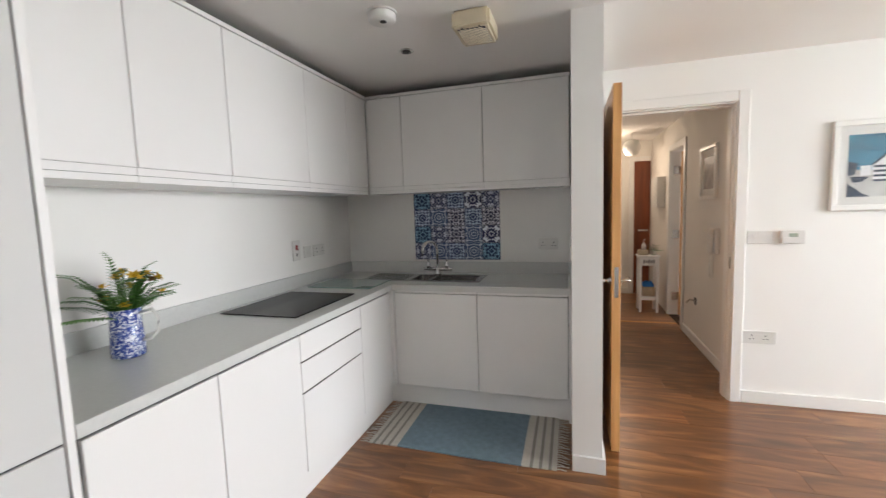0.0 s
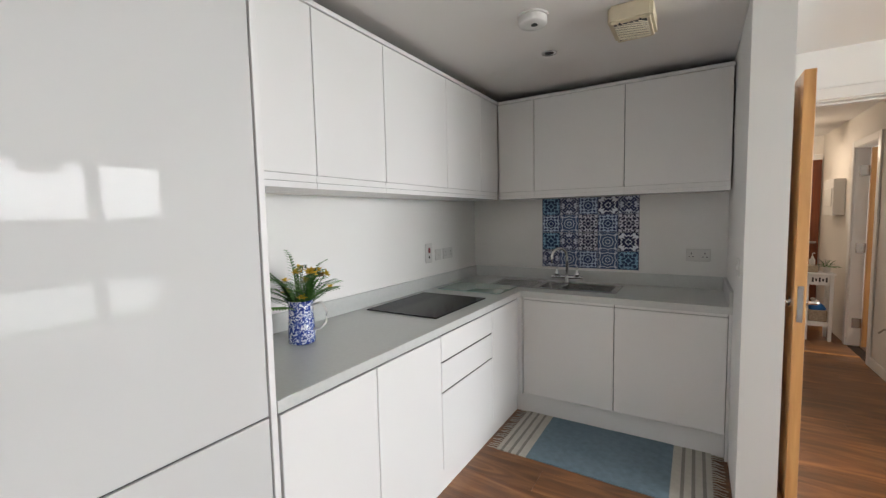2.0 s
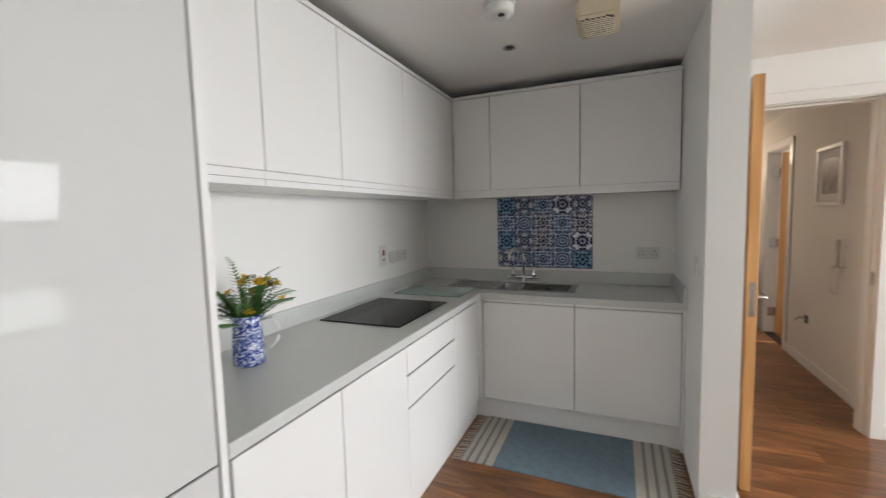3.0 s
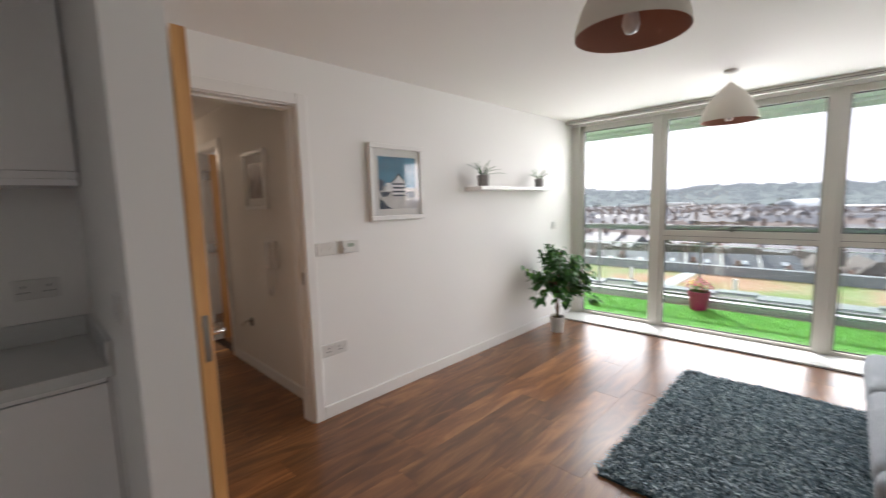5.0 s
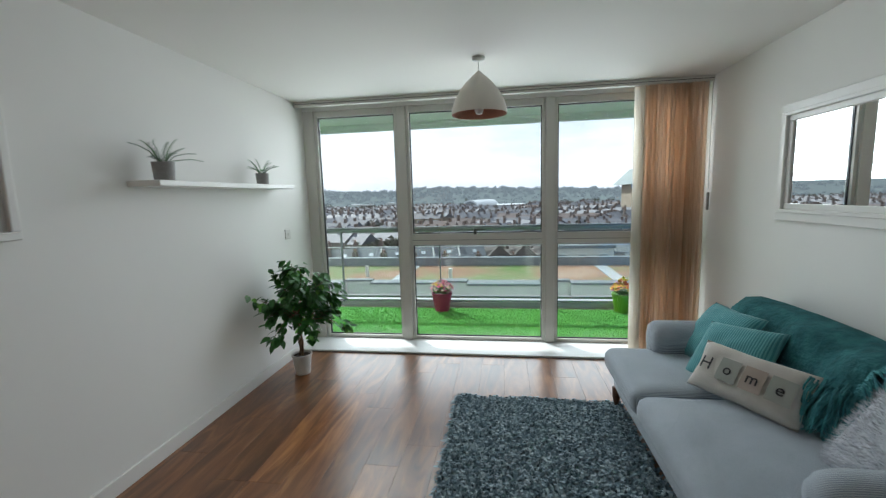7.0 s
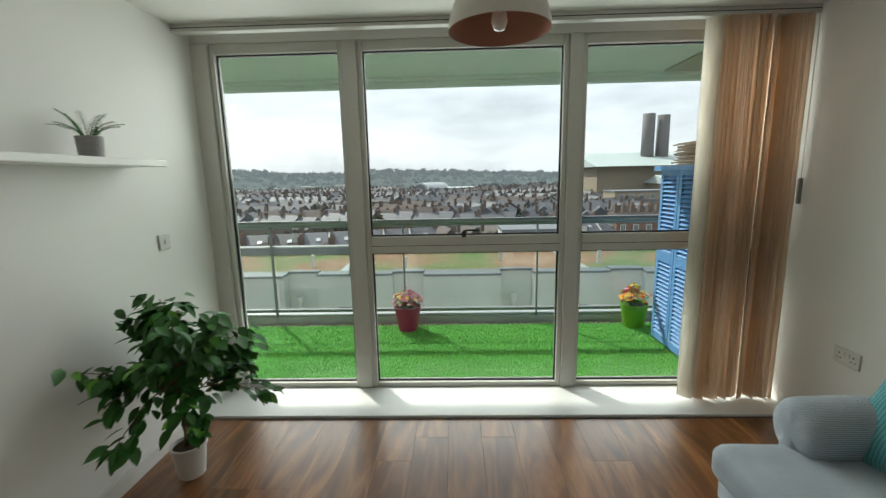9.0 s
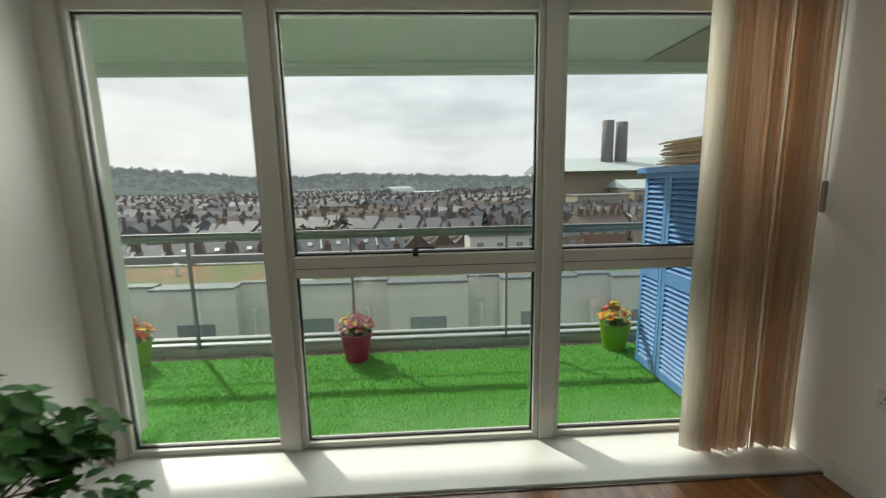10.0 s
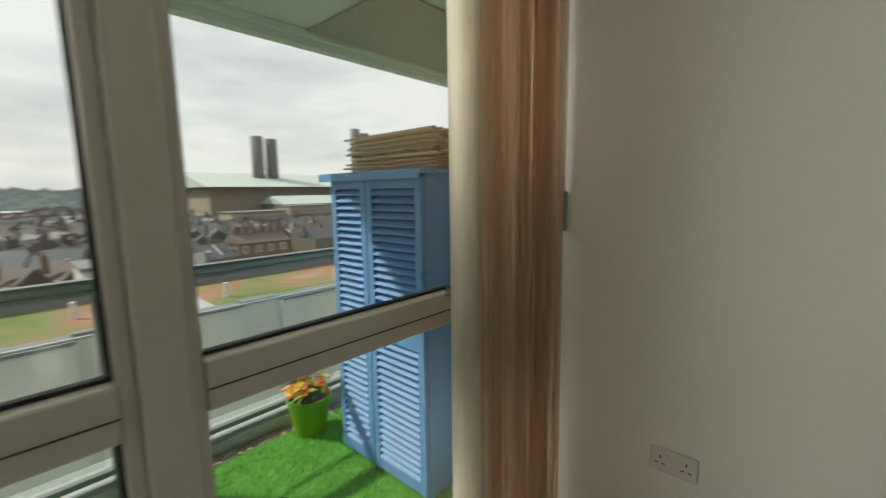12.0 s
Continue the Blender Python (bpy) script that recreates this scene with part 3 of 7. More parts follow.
# wall cabinets
def wall_cab_long(y0, y1, lab="white handleless wall cabinet with a closed door"):
    c = thing("wall_cabinet", ((WX + UX) / 2, (y0 + y1) / 2, UZ0), category="kitchen cabinet", group="white wall cabinets", label=lab)
    part("body", box(WX + 0.004, UX - 0.021, y0 + 0.001, y1 - 0.001, UZ0 + 0.03, UZ1 - 0.002), M_CARC, c)
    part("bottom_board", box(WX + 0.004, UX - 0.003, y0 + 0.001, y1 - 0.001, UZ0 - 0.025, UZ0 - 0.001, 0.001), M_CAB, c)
    part("grip", box(UX - 0.02, UX - 0.006, y0 + 0.001, y1 - 0.001, UZ0 + 0.001, UZ0 + 0.029), M_CAB, c)
    front("door", UX - 0.019, UX, y0 + 0.0022, y1 - 0.0022, UZ0 + 0.03, UZ1 - 0.022, c)


for a, b in ((0.67, 1.115), (1.115, 1.565), (1.565, 2.172), (2.172, 2.65), (2.65, UY - 0.002)):
    wall_cab_long(a, b)


def wall_cab_return(x0, x1):
    c = thing("wall_cabinet", ((x0 + x1) / 2, (UY + NY) / 2, UZ0), category="kitchen cabinet", group="white wall cabinets",
              label="white handleless wall cabinet with a closed door above the sink")
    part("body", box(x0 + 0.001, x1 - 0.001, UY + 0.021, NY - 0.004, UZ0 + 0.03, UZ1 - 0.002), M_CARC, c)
    part("bottom_board", box(x0 + 0.001, x1 - 0.001, UY + 0.003, NY - 0.004, UZ0 - 0.025, UZ0 - 0.001, 0.001), M_CAB, c)
    part("grip", box(x0 + 0.001, x1 - 0.001, UY + 0.006, UY + 0.02, UZ0 + 0.001, UZ0 + 0.029), M_CAB, c)
    front("door", x0 + 0.0022, x1 - 0.0022, UY, UY + 0.019, UZ0 + 0.03, UZ1 - 0.022, c)


for a, b in ((UX + 0.002, -1.20), (-1.20, -0.572), (-0.572, 0.026)):
    wall_cab_return(a, b)
single("cornice", box(UX - 0.03, UX + 0.008, 0.67, UY, UZ1 - 0.02, UZ1, 0.001), M_CAB, "white cornice strip on the wall cabinets", "cornice")
single("cornice", box(UX - 0.03, 0.028, UY - 0.008, UY + 0.03, UZ1 - 0.0205, UZ1 + 0.0005, 0.001), M_CAB, "white cornice strip on the wall cabinets", "cornice")

# tall unit
TX = -1.195
tall = thing("tall_cabinet", (-1.5, 0.3, 0), label="tall white high-gloss fridge housing with two doors", category="kitchen cabinet")
part("body", box(WX + 0.004, TX - 0.022, -0.02, 0.628, 0.15, 2.3), M_CARC, tall)
part("side_panel", box(WX + 0.004, TX + 0.004, 0.632, 0.652, 0, 2.3, 0.001), M_CAB, tall)
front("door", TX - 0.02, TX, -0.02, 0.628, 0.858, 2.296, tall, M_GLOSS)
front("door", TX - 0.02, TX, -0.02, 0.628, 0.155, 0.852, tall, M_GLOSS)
# Near-black strip paints the shade between upper and lower door.
part("grip_rail", box(TX - 0.021, TX - 0.006, -0.018, 0.628, 0.853, 0.857), M_GAP_SHADE, tall)
part("plinth_board", box(TX - 0.06, TX - 0.045, -0.02, 0.63, 0, 0.149), M_CAB, tall)
tall2 = thing("tall_cabinet", (-1.5, -0.25, 0), label="tall white high-gloss oven housing beside the fridge housing", category="kitchen cabinet")
part("body", box(WX + 0.004, TX - 0.022, SY + 0.003, -0.022, 0.0, 2.3), M_CARC, tall2)
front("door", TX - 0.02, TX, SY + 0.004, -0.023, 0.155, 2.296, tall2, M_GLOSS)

# hob
hob = thing("hob", (-1.56, 1.99, KZ), label="black glass induction hob set on the worktop", category="hob")
part("glass_top", box(-1.83 + 0.06, -1.292, 1.69, 2.285, KZ + 0.001, KZ + 0.007, 0.002), M_HOB, hob)
# chopping board
single("chopping_board", box(-1.76, -1.27, 2.45, 2.80, KZ + 0.002, KZ + 0.008, 0.002), M_CHOP, "pale green glass chopping board lying on the worktop", "chopping board")

# sink
sink = thing("sink", (-1.06, 2.96, KZ), label="stainless steel one-and-a-half bowl sink with drainer", category="sink")
bm = bmesh.new()
zt = KZ + 0.004
rx0, rx1, ry0, ry1 = -1.52, -0.59, 2.79, 3.12
box(rx0, -1.125, ry0, ry1, KZ + 0.0005, zt, bm=bm)
box(-0.633, rx1, ry0, ry1, KZ + 0.0005, zt, bm=bm)
box(-1.125, -0.633, ry0, 2.835, KZ + 0.0005, zt, bm=bm)
box(-1.125, -0.633, 3.065, ry1, KZ + 0.0005, zt, bm=bm)
box(-0.985, -0.962, 2.835, 3.065, KZ + 0.0005, zt, bm=bm)
part("rim", bm, M_STEEL, sink)


def bowl(x0, x1, y0, y1, depth):
    bm = bmesh.new()
    r, n = 0.035, 6
    rings = []
    for inset, z in ((0, zt), (0.004, KZ - depth * 0.85), (0.012, KZ - depth * 0.97), (0.03, KZ - depth)):
        ring = []
        for cx, cy, a0 in ((x1 - r, y1 - r, 0), (x0 + r, y1 - r, 90), (x0 + r, y0 + r, 180), (x1 - r, y0 + r, 270)):
            for k in range(n + 1):
                a = radians(a0 + 90 * k / n)
                rr = r - inset * 0.4
                ring.append(bm.verts.new((cx + rr * math.cos(a) - math.copysign(inset * 0.6, cx - (x0 + x1) / 2), cy + rr * math.sin(a) - math.copysign(inset * 0.6, cy - (y0 + y1) / 2), z)))
        rings.append(ring)
    for a, b in zip(rings, rings[1:]):
        for k in range(len(a)):
            bm.faces.new((a[k], a[(k + 1) % len(a)], b[(k + 1) % len(a)], b[k]))
    bm.faces.new(rings[-1])
    return bm


part("bowl", bowl(-1.127, -0.983, 2.833, 3.067, 0.11), M_STEEL, sink, smooth=True)
part("bowl", bowl(-0.964, -0.631, 2.833, 3.067, 0.16), M_STEEL, sink, smooth=True)
for i in range(6):
    part("drainer_rib", box(-1.49, -1.17, 2.83 + i * 0.045, 2.838 + i * 0.045, zt, zt + 0.003, 0.001), M_STEEL, sink)
part("overflow", turn(lathe([(0.0, 0), (0.014, 0), (0.014, 0.003), (0, 0.003)], n=16), Matrix.Translation((-0.80, 3.062, KZ - 0.03)) @ Matrix.Rotation(radians(90), 4, "X")), M_DARK, sink)
part("drain", lathe([(0.0, 0.0), (0.035, 0.0), (0.03, 0.004), (0, 0.004)], (-0.80, 2.95, KZ - 0.159), 20), M_CHROME, sink)

tap = thing("mixer_tap", (-1.0, 3.10, KZ), label="chrome kitchen mixer tap with swan neck and two lever handles", category="tap")
TPX, TPY = -0.99, 3.098
part("body", lathe([(0, 0), (0.028, 0), (0.026, 0.012), (0.018, 0.02), (0.018, 0.05), (0, 0.052)], (TPX, TPY, zt), 20), M_CHROME, tap, smooth=True)
part("bridge", tube([(TPX - 0.075, TPY, zt + 0.045), (TPX + 0.075, TPY, zt + 0.045)], 0.015, 14), M_CHROME, tap, smooth=True)
arc = [(TPX, TPY, zt + 0.04), (TPX, TPY, zt + 0.20)]
for k in range(1, 11):
    a = math.pi * k / 10
    arc.append((TPX - 0.6 * 0.07 * (1 - math.cos(a)), TPY - 0.8 * 0.07 * (1 - math.cos(a)), zt + 0.20 + 0.07 * math.sin(a)))
arc.append((arc[-1][0], arc[-1][1], zt + 0.16))
part("spout", tube(arc, 0.011, 14), M_CHROME, tap, smooth=True)
for s in (-1, 1):
    part("tap_handle", lathe([(0, 0), (0.02, 0.002), (0.017, 0.03), (0.008, 0.04), (0.007, 0.065), (0.011, 0.07), (0, 0.074)], (TPX + s * 0.078, TPY, zt + 0.05), 16), M_CHROME, tap, smooth=True)
    part("tap_handle", tube([(TPX + s * 0.075, TPY, zt + 0.045), (TPX + s * 0.12, TPY, zt + 0.045)], 0.012, 12), M_CHROME, tap, smooth=True)


def tile_material(name, seed, dark, light):
    """A symmetric painted ornament in blue and white, drawn from the tile's own centre."""
    m = bpy.data.materials.new(name)
    m.use_nodes = True
    n, l = nodes_of(m)
    b = n["Principled BSDF"]
    co, se = n.new("ShaderNodeTexCoord"), n.new("ShaderNodeSeparateXYZ")
    l.new(co.outputs["Object"], se.inputs[0])

    def op(kind, a, c=None):
        q = n.new("ShaderNodeMath")
        q.operation = kind
        for i, v in enumerate((a, c)):
            if v is None:
                continue
            if isinstance(v, (int, float)):
                q.inputs[i].default_value = v
            else:
                l.new(v, q.inputs[i])
        return q.outputs[0]
    u, v = op("ABSOLUTE", op("MULTIPLY", se.outputs["X"], 1 / 0.0725)), op("ABSOLUTE", op("MULTIPLY", se.outputs["Z"], 1 / 0.0695))
    hi, lo = op("MAXIMUM", u, v), op("MINIMUM", u, v)
    rad = op("SQRT", op("ADD", op("MULTIPLY", u, u), op("MULTIPLY", v, v)))
    cb = n.new("ShaderNodeCombineXYZ")
    l.new(hi, cb.inputs[0])
    l.new(lo, cb.inputs[1])
    cb.inputs[2].default_value = seed * 3.7
    t = n.new("ShaderNodeTexNoise")
    t.inputs["Scale"].default_value, t.inputs["Detail"].default_value, t.inputs["Distortion"].default_value = 3.4 + seed % 3, 0.5, 2.2
    l.new(cb.outputs[0], t.inputs["Vector"])
    p1, p2, p3 = ((8.0, 9.0, 6.5), (11.0, 4.5, 9.0), (6.5, 10.5, 8.5), (9.0, 6.0, 11.0), (10.0, 10.0, 5.5), (5.5, 7.5, 8.0))[seed]
    k1 = op("SINE", op("ADD", op("MULTIPLY", hi, p1), op("MULTIPLY", op("SINE", op("MULTIPLY", lo, p2)), 1.9)))
    k2 = op("SINE", op("ADD", op("MULTIPLY", rad, p3), op("MULTIPLY", t.outputs["Fac"], 3.0)))
    k = op("ADD", op("MULTIPLY", k1, 0.7), op("MULTIPLY", k2, 0.6))
    frame_line = op("GREATER_THAN", hi, 0.93)
    val = op("ABSOLUTE", k)
    r = ramp(n, l, val, [(0.40, light), (0.50, dark)])
    mx = n.new("ShaderNodeMixRGB")
    l.new(op("MULTIPLY", frame_line, 0.7), mx.inputs["Fac"])
    l.new(r.outputs["Color"], mx.inputs["Color1"])
    mx.inputs["Color2"].default_value = (*dark, 1)
    l.new(mx.outputs["Color"], b.inputs["Base Color"])
    b.inputs["Roughness"].default_value = 0.5
    return m


TILES = [tile_material("blue_tile_" + w, i, d, li) for i, (w, d, li) in enumerate((
    ("navy_star", (0.004, 0.010, 0.07), (0.80, 0.84, 0.90)), ("pale_cross", (0.05, 0.09, 0.20), (0.62, 0.66, 0.74)),
    ("ink_scroll", (0.006, 0.008, 0.05), (0.66, 0.66, 0.74)), ("mid_rosette", (0.012, 0.03, 0.12), (0.50, 0.60, 0.74)),
    ("navy_knot", (0.006, 0.016, 0.09), (0.60, 0.63, 0.72)), ("teal_leaf", (0.004, 0.03, 0.10), (0.25, 0.45, 0.62))))]
panel = thing("tile_splashback", (-0.865, NY, 1.28), label="splashback panel of blue and white patterned tiles behind the tap", category="tiles")
order = [5, 4, 3, 0, 4, 3, 1, 2, 3, 2, 5, 4, 2, 1, 0, 4, 1, 3, 1, 5]
for r in range(4):
    for c in range(5):
        x0 = -1.227 + c * 0.145
        z1 = 1.558 - r * 0.1395
        part("tile", box(x0 + 0.0006, x0 + 0.1444, NY - 0.004, NY - 0.001, z1 - 0.139, z1 - 0.0005), TILES[order[r * 5 + c]], panel)


def plate(name, at, w, h, axis, label, parts_=(), mate=None, d=0.009):
    """A wall plate facing into the room; parts are (name, du, dv, w, h, material, proud)."""
    o = thing(name, at, label=label, category="socket" if "socket" in name else "switch", group="white wall plates")
    x, y, z = at

    def slab(du, dv, ww, hh, a, b, bev=0.0):
        if axis == "y-":
            return box(x + du - ww / 2, x + du + ww / 2, y - b, y - a, z + dv - hh / 2, z + dv + hh / 2, bev)
        if axis == "y+":
            return box(x + du - ww / 2, x + du + ww / 2, y + a, y + b, z + dv - hh / 2, z + dv + hh / 2, bev)
        if axis == "x+":
            return box(x + a, x + b, y + du - ww / 2, y + du + ww / 2, z + dv - hh / 2, z + dv + hh / 2, bev)
        return box(x - b, x - a, y + du - ww / 2, y + du + ww / 2, z + dv - hh / 2, z + dv + hh / 2, bev)
    part("plate", slab(0, 0, w, h, 0.0005, d, 0.003), mate or M_PLASTIC, o)
    for nm, du, dv, ww, hh, mm, pr in parts_:
        part(nm, slab(du, dv, ww, hh, d - 0.001, d + pr), mm, o)
    return o


def outlet(dx):
    return [("pin_hole", dx, 0.012, 0.005, 0.011, M_DARK, 0.0006), ("pin_hole", dx - 0.011, -0.012, 0.009, 0.005, M_DARK, 0.0006),
            ("pin_hole", dx + 0.011, -0.012, 0.009, 0.005, M_DARK, 0.0006), ("rocker", dx * 0.35, 0.014, 0.012, 0.02, M_PLASTIC, 0.004)]


DBL = outlet(-0.04) + outlet(0.04)
plate("socket", (-0.133, NY, 1.125), 0.146, 0.086, "y-", "white double socket above the worktop", DBL)
plate("cooker_switch", (WX, 2.47, 1.157), 0.086, 0.146, "x+", "tall white cooker switch with a red rocker", [("rocker", 0, 0.02, 0.02, 0.036, M_RED, 0.004), ("lamp", 0, -0.03, 0.012, 0.02, M_DARK, 0.002)])
plate("socket", (WX, 2.60, 1.135), 0.086, 0.086, "x+", "white single switched fuse socket on the kitchen wall", [("rocker", 0, 0, 0.02, 0.03, M_PLASTIC, 0.004)])
plate("socket", (WX, 2.745, 1.135), 0.146, 0.086, "x+", "white double socket on the kitchen wall", DBL)
plate("socket", (WX, 0.93, 1.07), 0.146, 0.086, "x+", "white double socket beside the tall cabinet", DBL)
plate("light_switch", (KX, 2.36, 1.15), 0.086, 0.086, "x-", "white light switch on the partition", [("rocker", 0, 0, 0.012, 0.024, M_PLASTIC, 0.004)])
plate("light_switch", (1.248, NY, 1.158), 0.146, 0.086, "y-", "white double light switch beside the door", [("rocker", -0.03, 0, 0.012, 0.024, M_PLASTIC, 0.004), ("rocker", 0.03, 0, 0.012, 0.024, M_PLASTIC, 0.004)])
plate("socket", (1.262, NY, 0.47), 0.205, 0.086, "y-", "long white socket plate low beside the door", DBL + [("rocker", 0.085, 0, 0.012, 0.02, M_PLASTIC, 0.003)])
plate("light_switch", (4.23, NY, 1.145), 0.086, 0.086, "y-", "white fused switch plate near the window", [("rocker", 0, 0, 0.012, 0.024, M_PLASTIC, 0.004)])
plate("socket", (4.082, SY, 0.497), 0.146, 0.086, "y+", "white double socket on the bare wall near the blind", DBL)
th = plate("thermostat_switch", (1.425, NY, 1.16), 0.13, 0.085, "y-", "white room thermostat with a grey display", [("display", 0.0, 0.012, 0.05, 0.024, mat("lcd_grey_green", (0.30, 0.35, 0.28), 0.3), 0.002), ("dial", -0.045, -0.012, 0.02, 0.02, M_PLASTIC, 0.006)], d=0.028)

# jug of flowers
def chintz():
    m = mat("blue_white_glaze", (0.7, 0.7, 0.7), 0.12, coat=0.6)
    n, l = nodes_of(m)
    b = n["Principled BSDF"]
    co = n.new("ShaderNodeTexCoord")
    v = n.new("ShaderNodeTexNoise")
    v.inputs["Scale"].default_value, v.inputs["Detail"].default_value, v.inputs["Distortion"].default_value = 75, 2.5, 1.4
    l.new(co.outputs["Object"], v.inputs["Vector"])
    r = ramp(n, l, v.outputs["Fac"], [(0.42, (0.02, 0.04, 0.24)), (0.52, (0.10, 0.16, 0.44)), (0.57, (0.70, 0.73, 0.82))])
    l.new(r.outputs["Color"], b.inputs["Base Color"])
    return m


M_CHINTZ = chintz()
M_STEM = mat("green_stem", (0.06, 0.16, 0.03), 0.6, vary=0.2)
M_LEAF = mat("dark_green_leaf", (0.032, 0.14, 0.016), 0.5, vary=0.3, scale=20, rnd=0.45)
M_FERN = mat("fern_green", (0.09, 0.22, 0.035), 0.55, vary=0.3, scale=30, rnd=0.3)
M_YEL = mat("yellow_petal", (0.75, 0.48, 0.03), 0.6, vary=0.15, scale=40, rnd=0.15)
M_BRN = mat("brown_dried_flower", (0.22, 0.12, 0.05), 0.8, vary=0.2, scale=40)
JX, JY = -1.603, 1.09
jug = thing("jug", (JX, JY, KZ), label="blue and white chintz china jug holding the flowers", category="jug")
part("body", lathe([(0, 0.004), (0.052, 0.0), (0.058, 0.006), (0.057, 0.05), (0.053, 0.11), (0.051, 0.16), (0.055, 0.186), (0.052, 0.187), (0.048, 0.16), (0.05, 0.1), (0.05, 0.01), (0, 0.008)], (JX, JY, KZ), 36), M_CHINTZ, jug, smooth=True)
part("jug_handle", tube([(JX + 0.045, JY + 0.02, KZ + 0.165), (JX + 0.085, JY + 0.04, KZ + 0.178), (JX + 0.105, JY + 0.05, KZ + 0.14), (JX + 0.10, JY + 0.048, KZ + 0.09), (JX + 0.075, JY + 0.035, KZ + 0.062), (JX + 0.05, JY + 0.02, KZ + 0.06)], 0.006, 10), M_PLASTIC, jug, "white handle", smooth=True)
part("spout_lip", tube([(JX - 0.045, JY - 0.02, KZ + 0.182), (JX - 0.065, JY - 0.028, KZ + 0.19)], 0.014, 10, r_end=0.006), M_CHINTZ, jug, smooth=True)


def leaf_bm(length, width, fold=0.25, n=5):
    """One leaf along x from the origin, folded on its midrib and drooping."""
    bm = bmesh.new()
    mid, lf, rt = [], [], []
    for i in range(n + 1):
        u = i / n
        w = width / 2 * math.sin(math.pi * min(u * 0.98 + 0.02, 1)) ** 0.8 * (1.15 - 0.5 * u)
        z = -0.18 * length * u * u
        mid.append(bm.verts.new((u * length, 0, z)))
        lf.append(bm.verts.new((u * length, w, z + fold * w)))
        rt.append(bm.verts.new((u * length, -w, z + fold * w)))
    for i in range(n):
        bm.faces.new((mid[i], mid[i + 1], lf[i + 1], lf[i]))
        bm.faces.new((rt[i], rt[i + 1], mid[i + 1], mid[i]))
    return bm


def mesh_of(name, bm, material, smooth=True):
    me = bpy.data.meshes.new(name)
    if smooth:
        for f in bm.faces:
            f.smooth = True
    bm.to_mesh(me)
    bm.free()
    me.materials.append(material)
    return me


def piece(name, mesh, m, parent):
    """An object on a shared mesh at the world pose m."""
    ob = new(name, mesh)
    ob.parent = parent
    ob.matrix_basis = Matrix.Translation(-WORLD[parent]) @ m
    WORLD[ob] = m.translation.copy()
    return ob


def frond(points, leaflet, step, material, parent, name="frond", w0=1.0):
    """A stem with leaflets in pairs."""
    bm = tube(points, 0.0018, 5, r_end=0.0008)
    pts = [Vector(p) for p in points]
    total = 0
    for a, b in zip(pts, pts[1:]):
        d = (b - a)
        k = int(d.length / step)
        for i in range(k):
            p = a + d * i / max(k, 1)
            s = 1 - 0.6 * abs((total + i) / 14 - 0.35)
            for side in (-1, 1):
                lf = leaf_bm(leaflet * max(s, 0.3) * w0, leaflet * 0.32, n=3)
                yaw = math.atan2(d.y, d.x) + side * radians(62)
                turn(lf, Matrix.Translation(p) @ Matrix.Rotation(yaw, 4, "Z") @ Matrix.Rotation(-math.asin(max(-1, min(1, d.z / max(d.length, 1e-6)))) * 0.5, 4, "Y"))
                merge(bm, lf)
        total += k
    return part(name, bm, material, parent)


bq = thing("flower_bunch", (JX, JY, KZ + 0.15), label="artificial bunch of fern fronds and yellow flowers in the jug", category="flowers")
rng = random.Random(4)
for i in range(27):
    a = rng.uniform(0, 2 * math.pi)
    reach = rng.uniform(0.08, 0.23)
    h = rng.uniform(0.14, 0.31) - reach * 0.5
    base = Vector((JX + 0.02 * math.cos(a), JY + 0.02 * math.sin(a), KZ + 0.15))
    q = [base, base + Vector((math.cos(a) * reach * 0.25, math.sin(a) * reach * 0.25, h * 0.55)), base + Vector((math.cos(a) * reach * 0.6, math.sin(a) * reach * 0.6, h * 0.9)), base + Vector((math.cos(a) * reach, math.sin(a) * reach, h))]
    frond([tuple(p) for p in q], 0.044, 0.012, M_FERN if i % 3 else M_LEAF, bq)
petal = leaf_bm(0.017, 0.012, 0.3, 3)
bloom_y = bmesh.new()
for k in range(12):
    merge(bloom_y, turn(leaf_bm(0.019, 0.011, 0.3, 3), Matrix.Rotation(k * 0.5236 * 1.7, 4, "Z") @ Matrix.Rotation(radians(-70 + 6.5 * k), 4, "Y")))
petal.free()
bloom_brown = bloom_y.copy()
ME_BY, ME_BB = mesh_of("bloom", bloom_y, M_YEL), mesh_of("bloom", bloom_brown, M_BRN)
for i in range(14):
    a, r = rng.uniform(0, 2 * math.pi), rng.uniform(0.02, 0.10)
    top = Vector((JX + r * math.cos(a) + 0.02, JY + r * math.sin(a) + 0.02, KZ + rng.uniform(0.22, 0.33) - r * 0.35))
    part("stem", tube([(JX, JY, KZ + 0.14), tuple(top)], 0.0015, 5), M_STEM, bq)
    piece("flower", ME_BB if i % 5 == 0 else ME_BY, Matrix.Translation(top) @ Matrix.Rotation(a, 4, "Z") @ Matrix.Rotation(rng.uniform(0, 1), 4, "Y") @ Matrix.Scale(rng.uniform(1.2, 1.8), 4), bq)

# ceiling fittings
fan = thing("extractor_fan", (-0.35, 2.05, CZ), label="yellowed cream plastic ceiling extractor fan with a slatted grille", category="extractor fan")
fx0, fx1, fy0, fy1 = -0.515, -0.33, 1.97, 2.22
part("casing", box(fx0, fx1, fy0, fy1, CZ - 0.085, CZ - 0.001, 0.012, seg=2), M_CREAM, fan)
part("casing_top", box(fx0 + 0.01, fx1 - 0.01, fy1 - 0.012, fy1 + 0.05, CZ - 0.06, CZ - 0.001, 0.01), M_CREAM, fan)
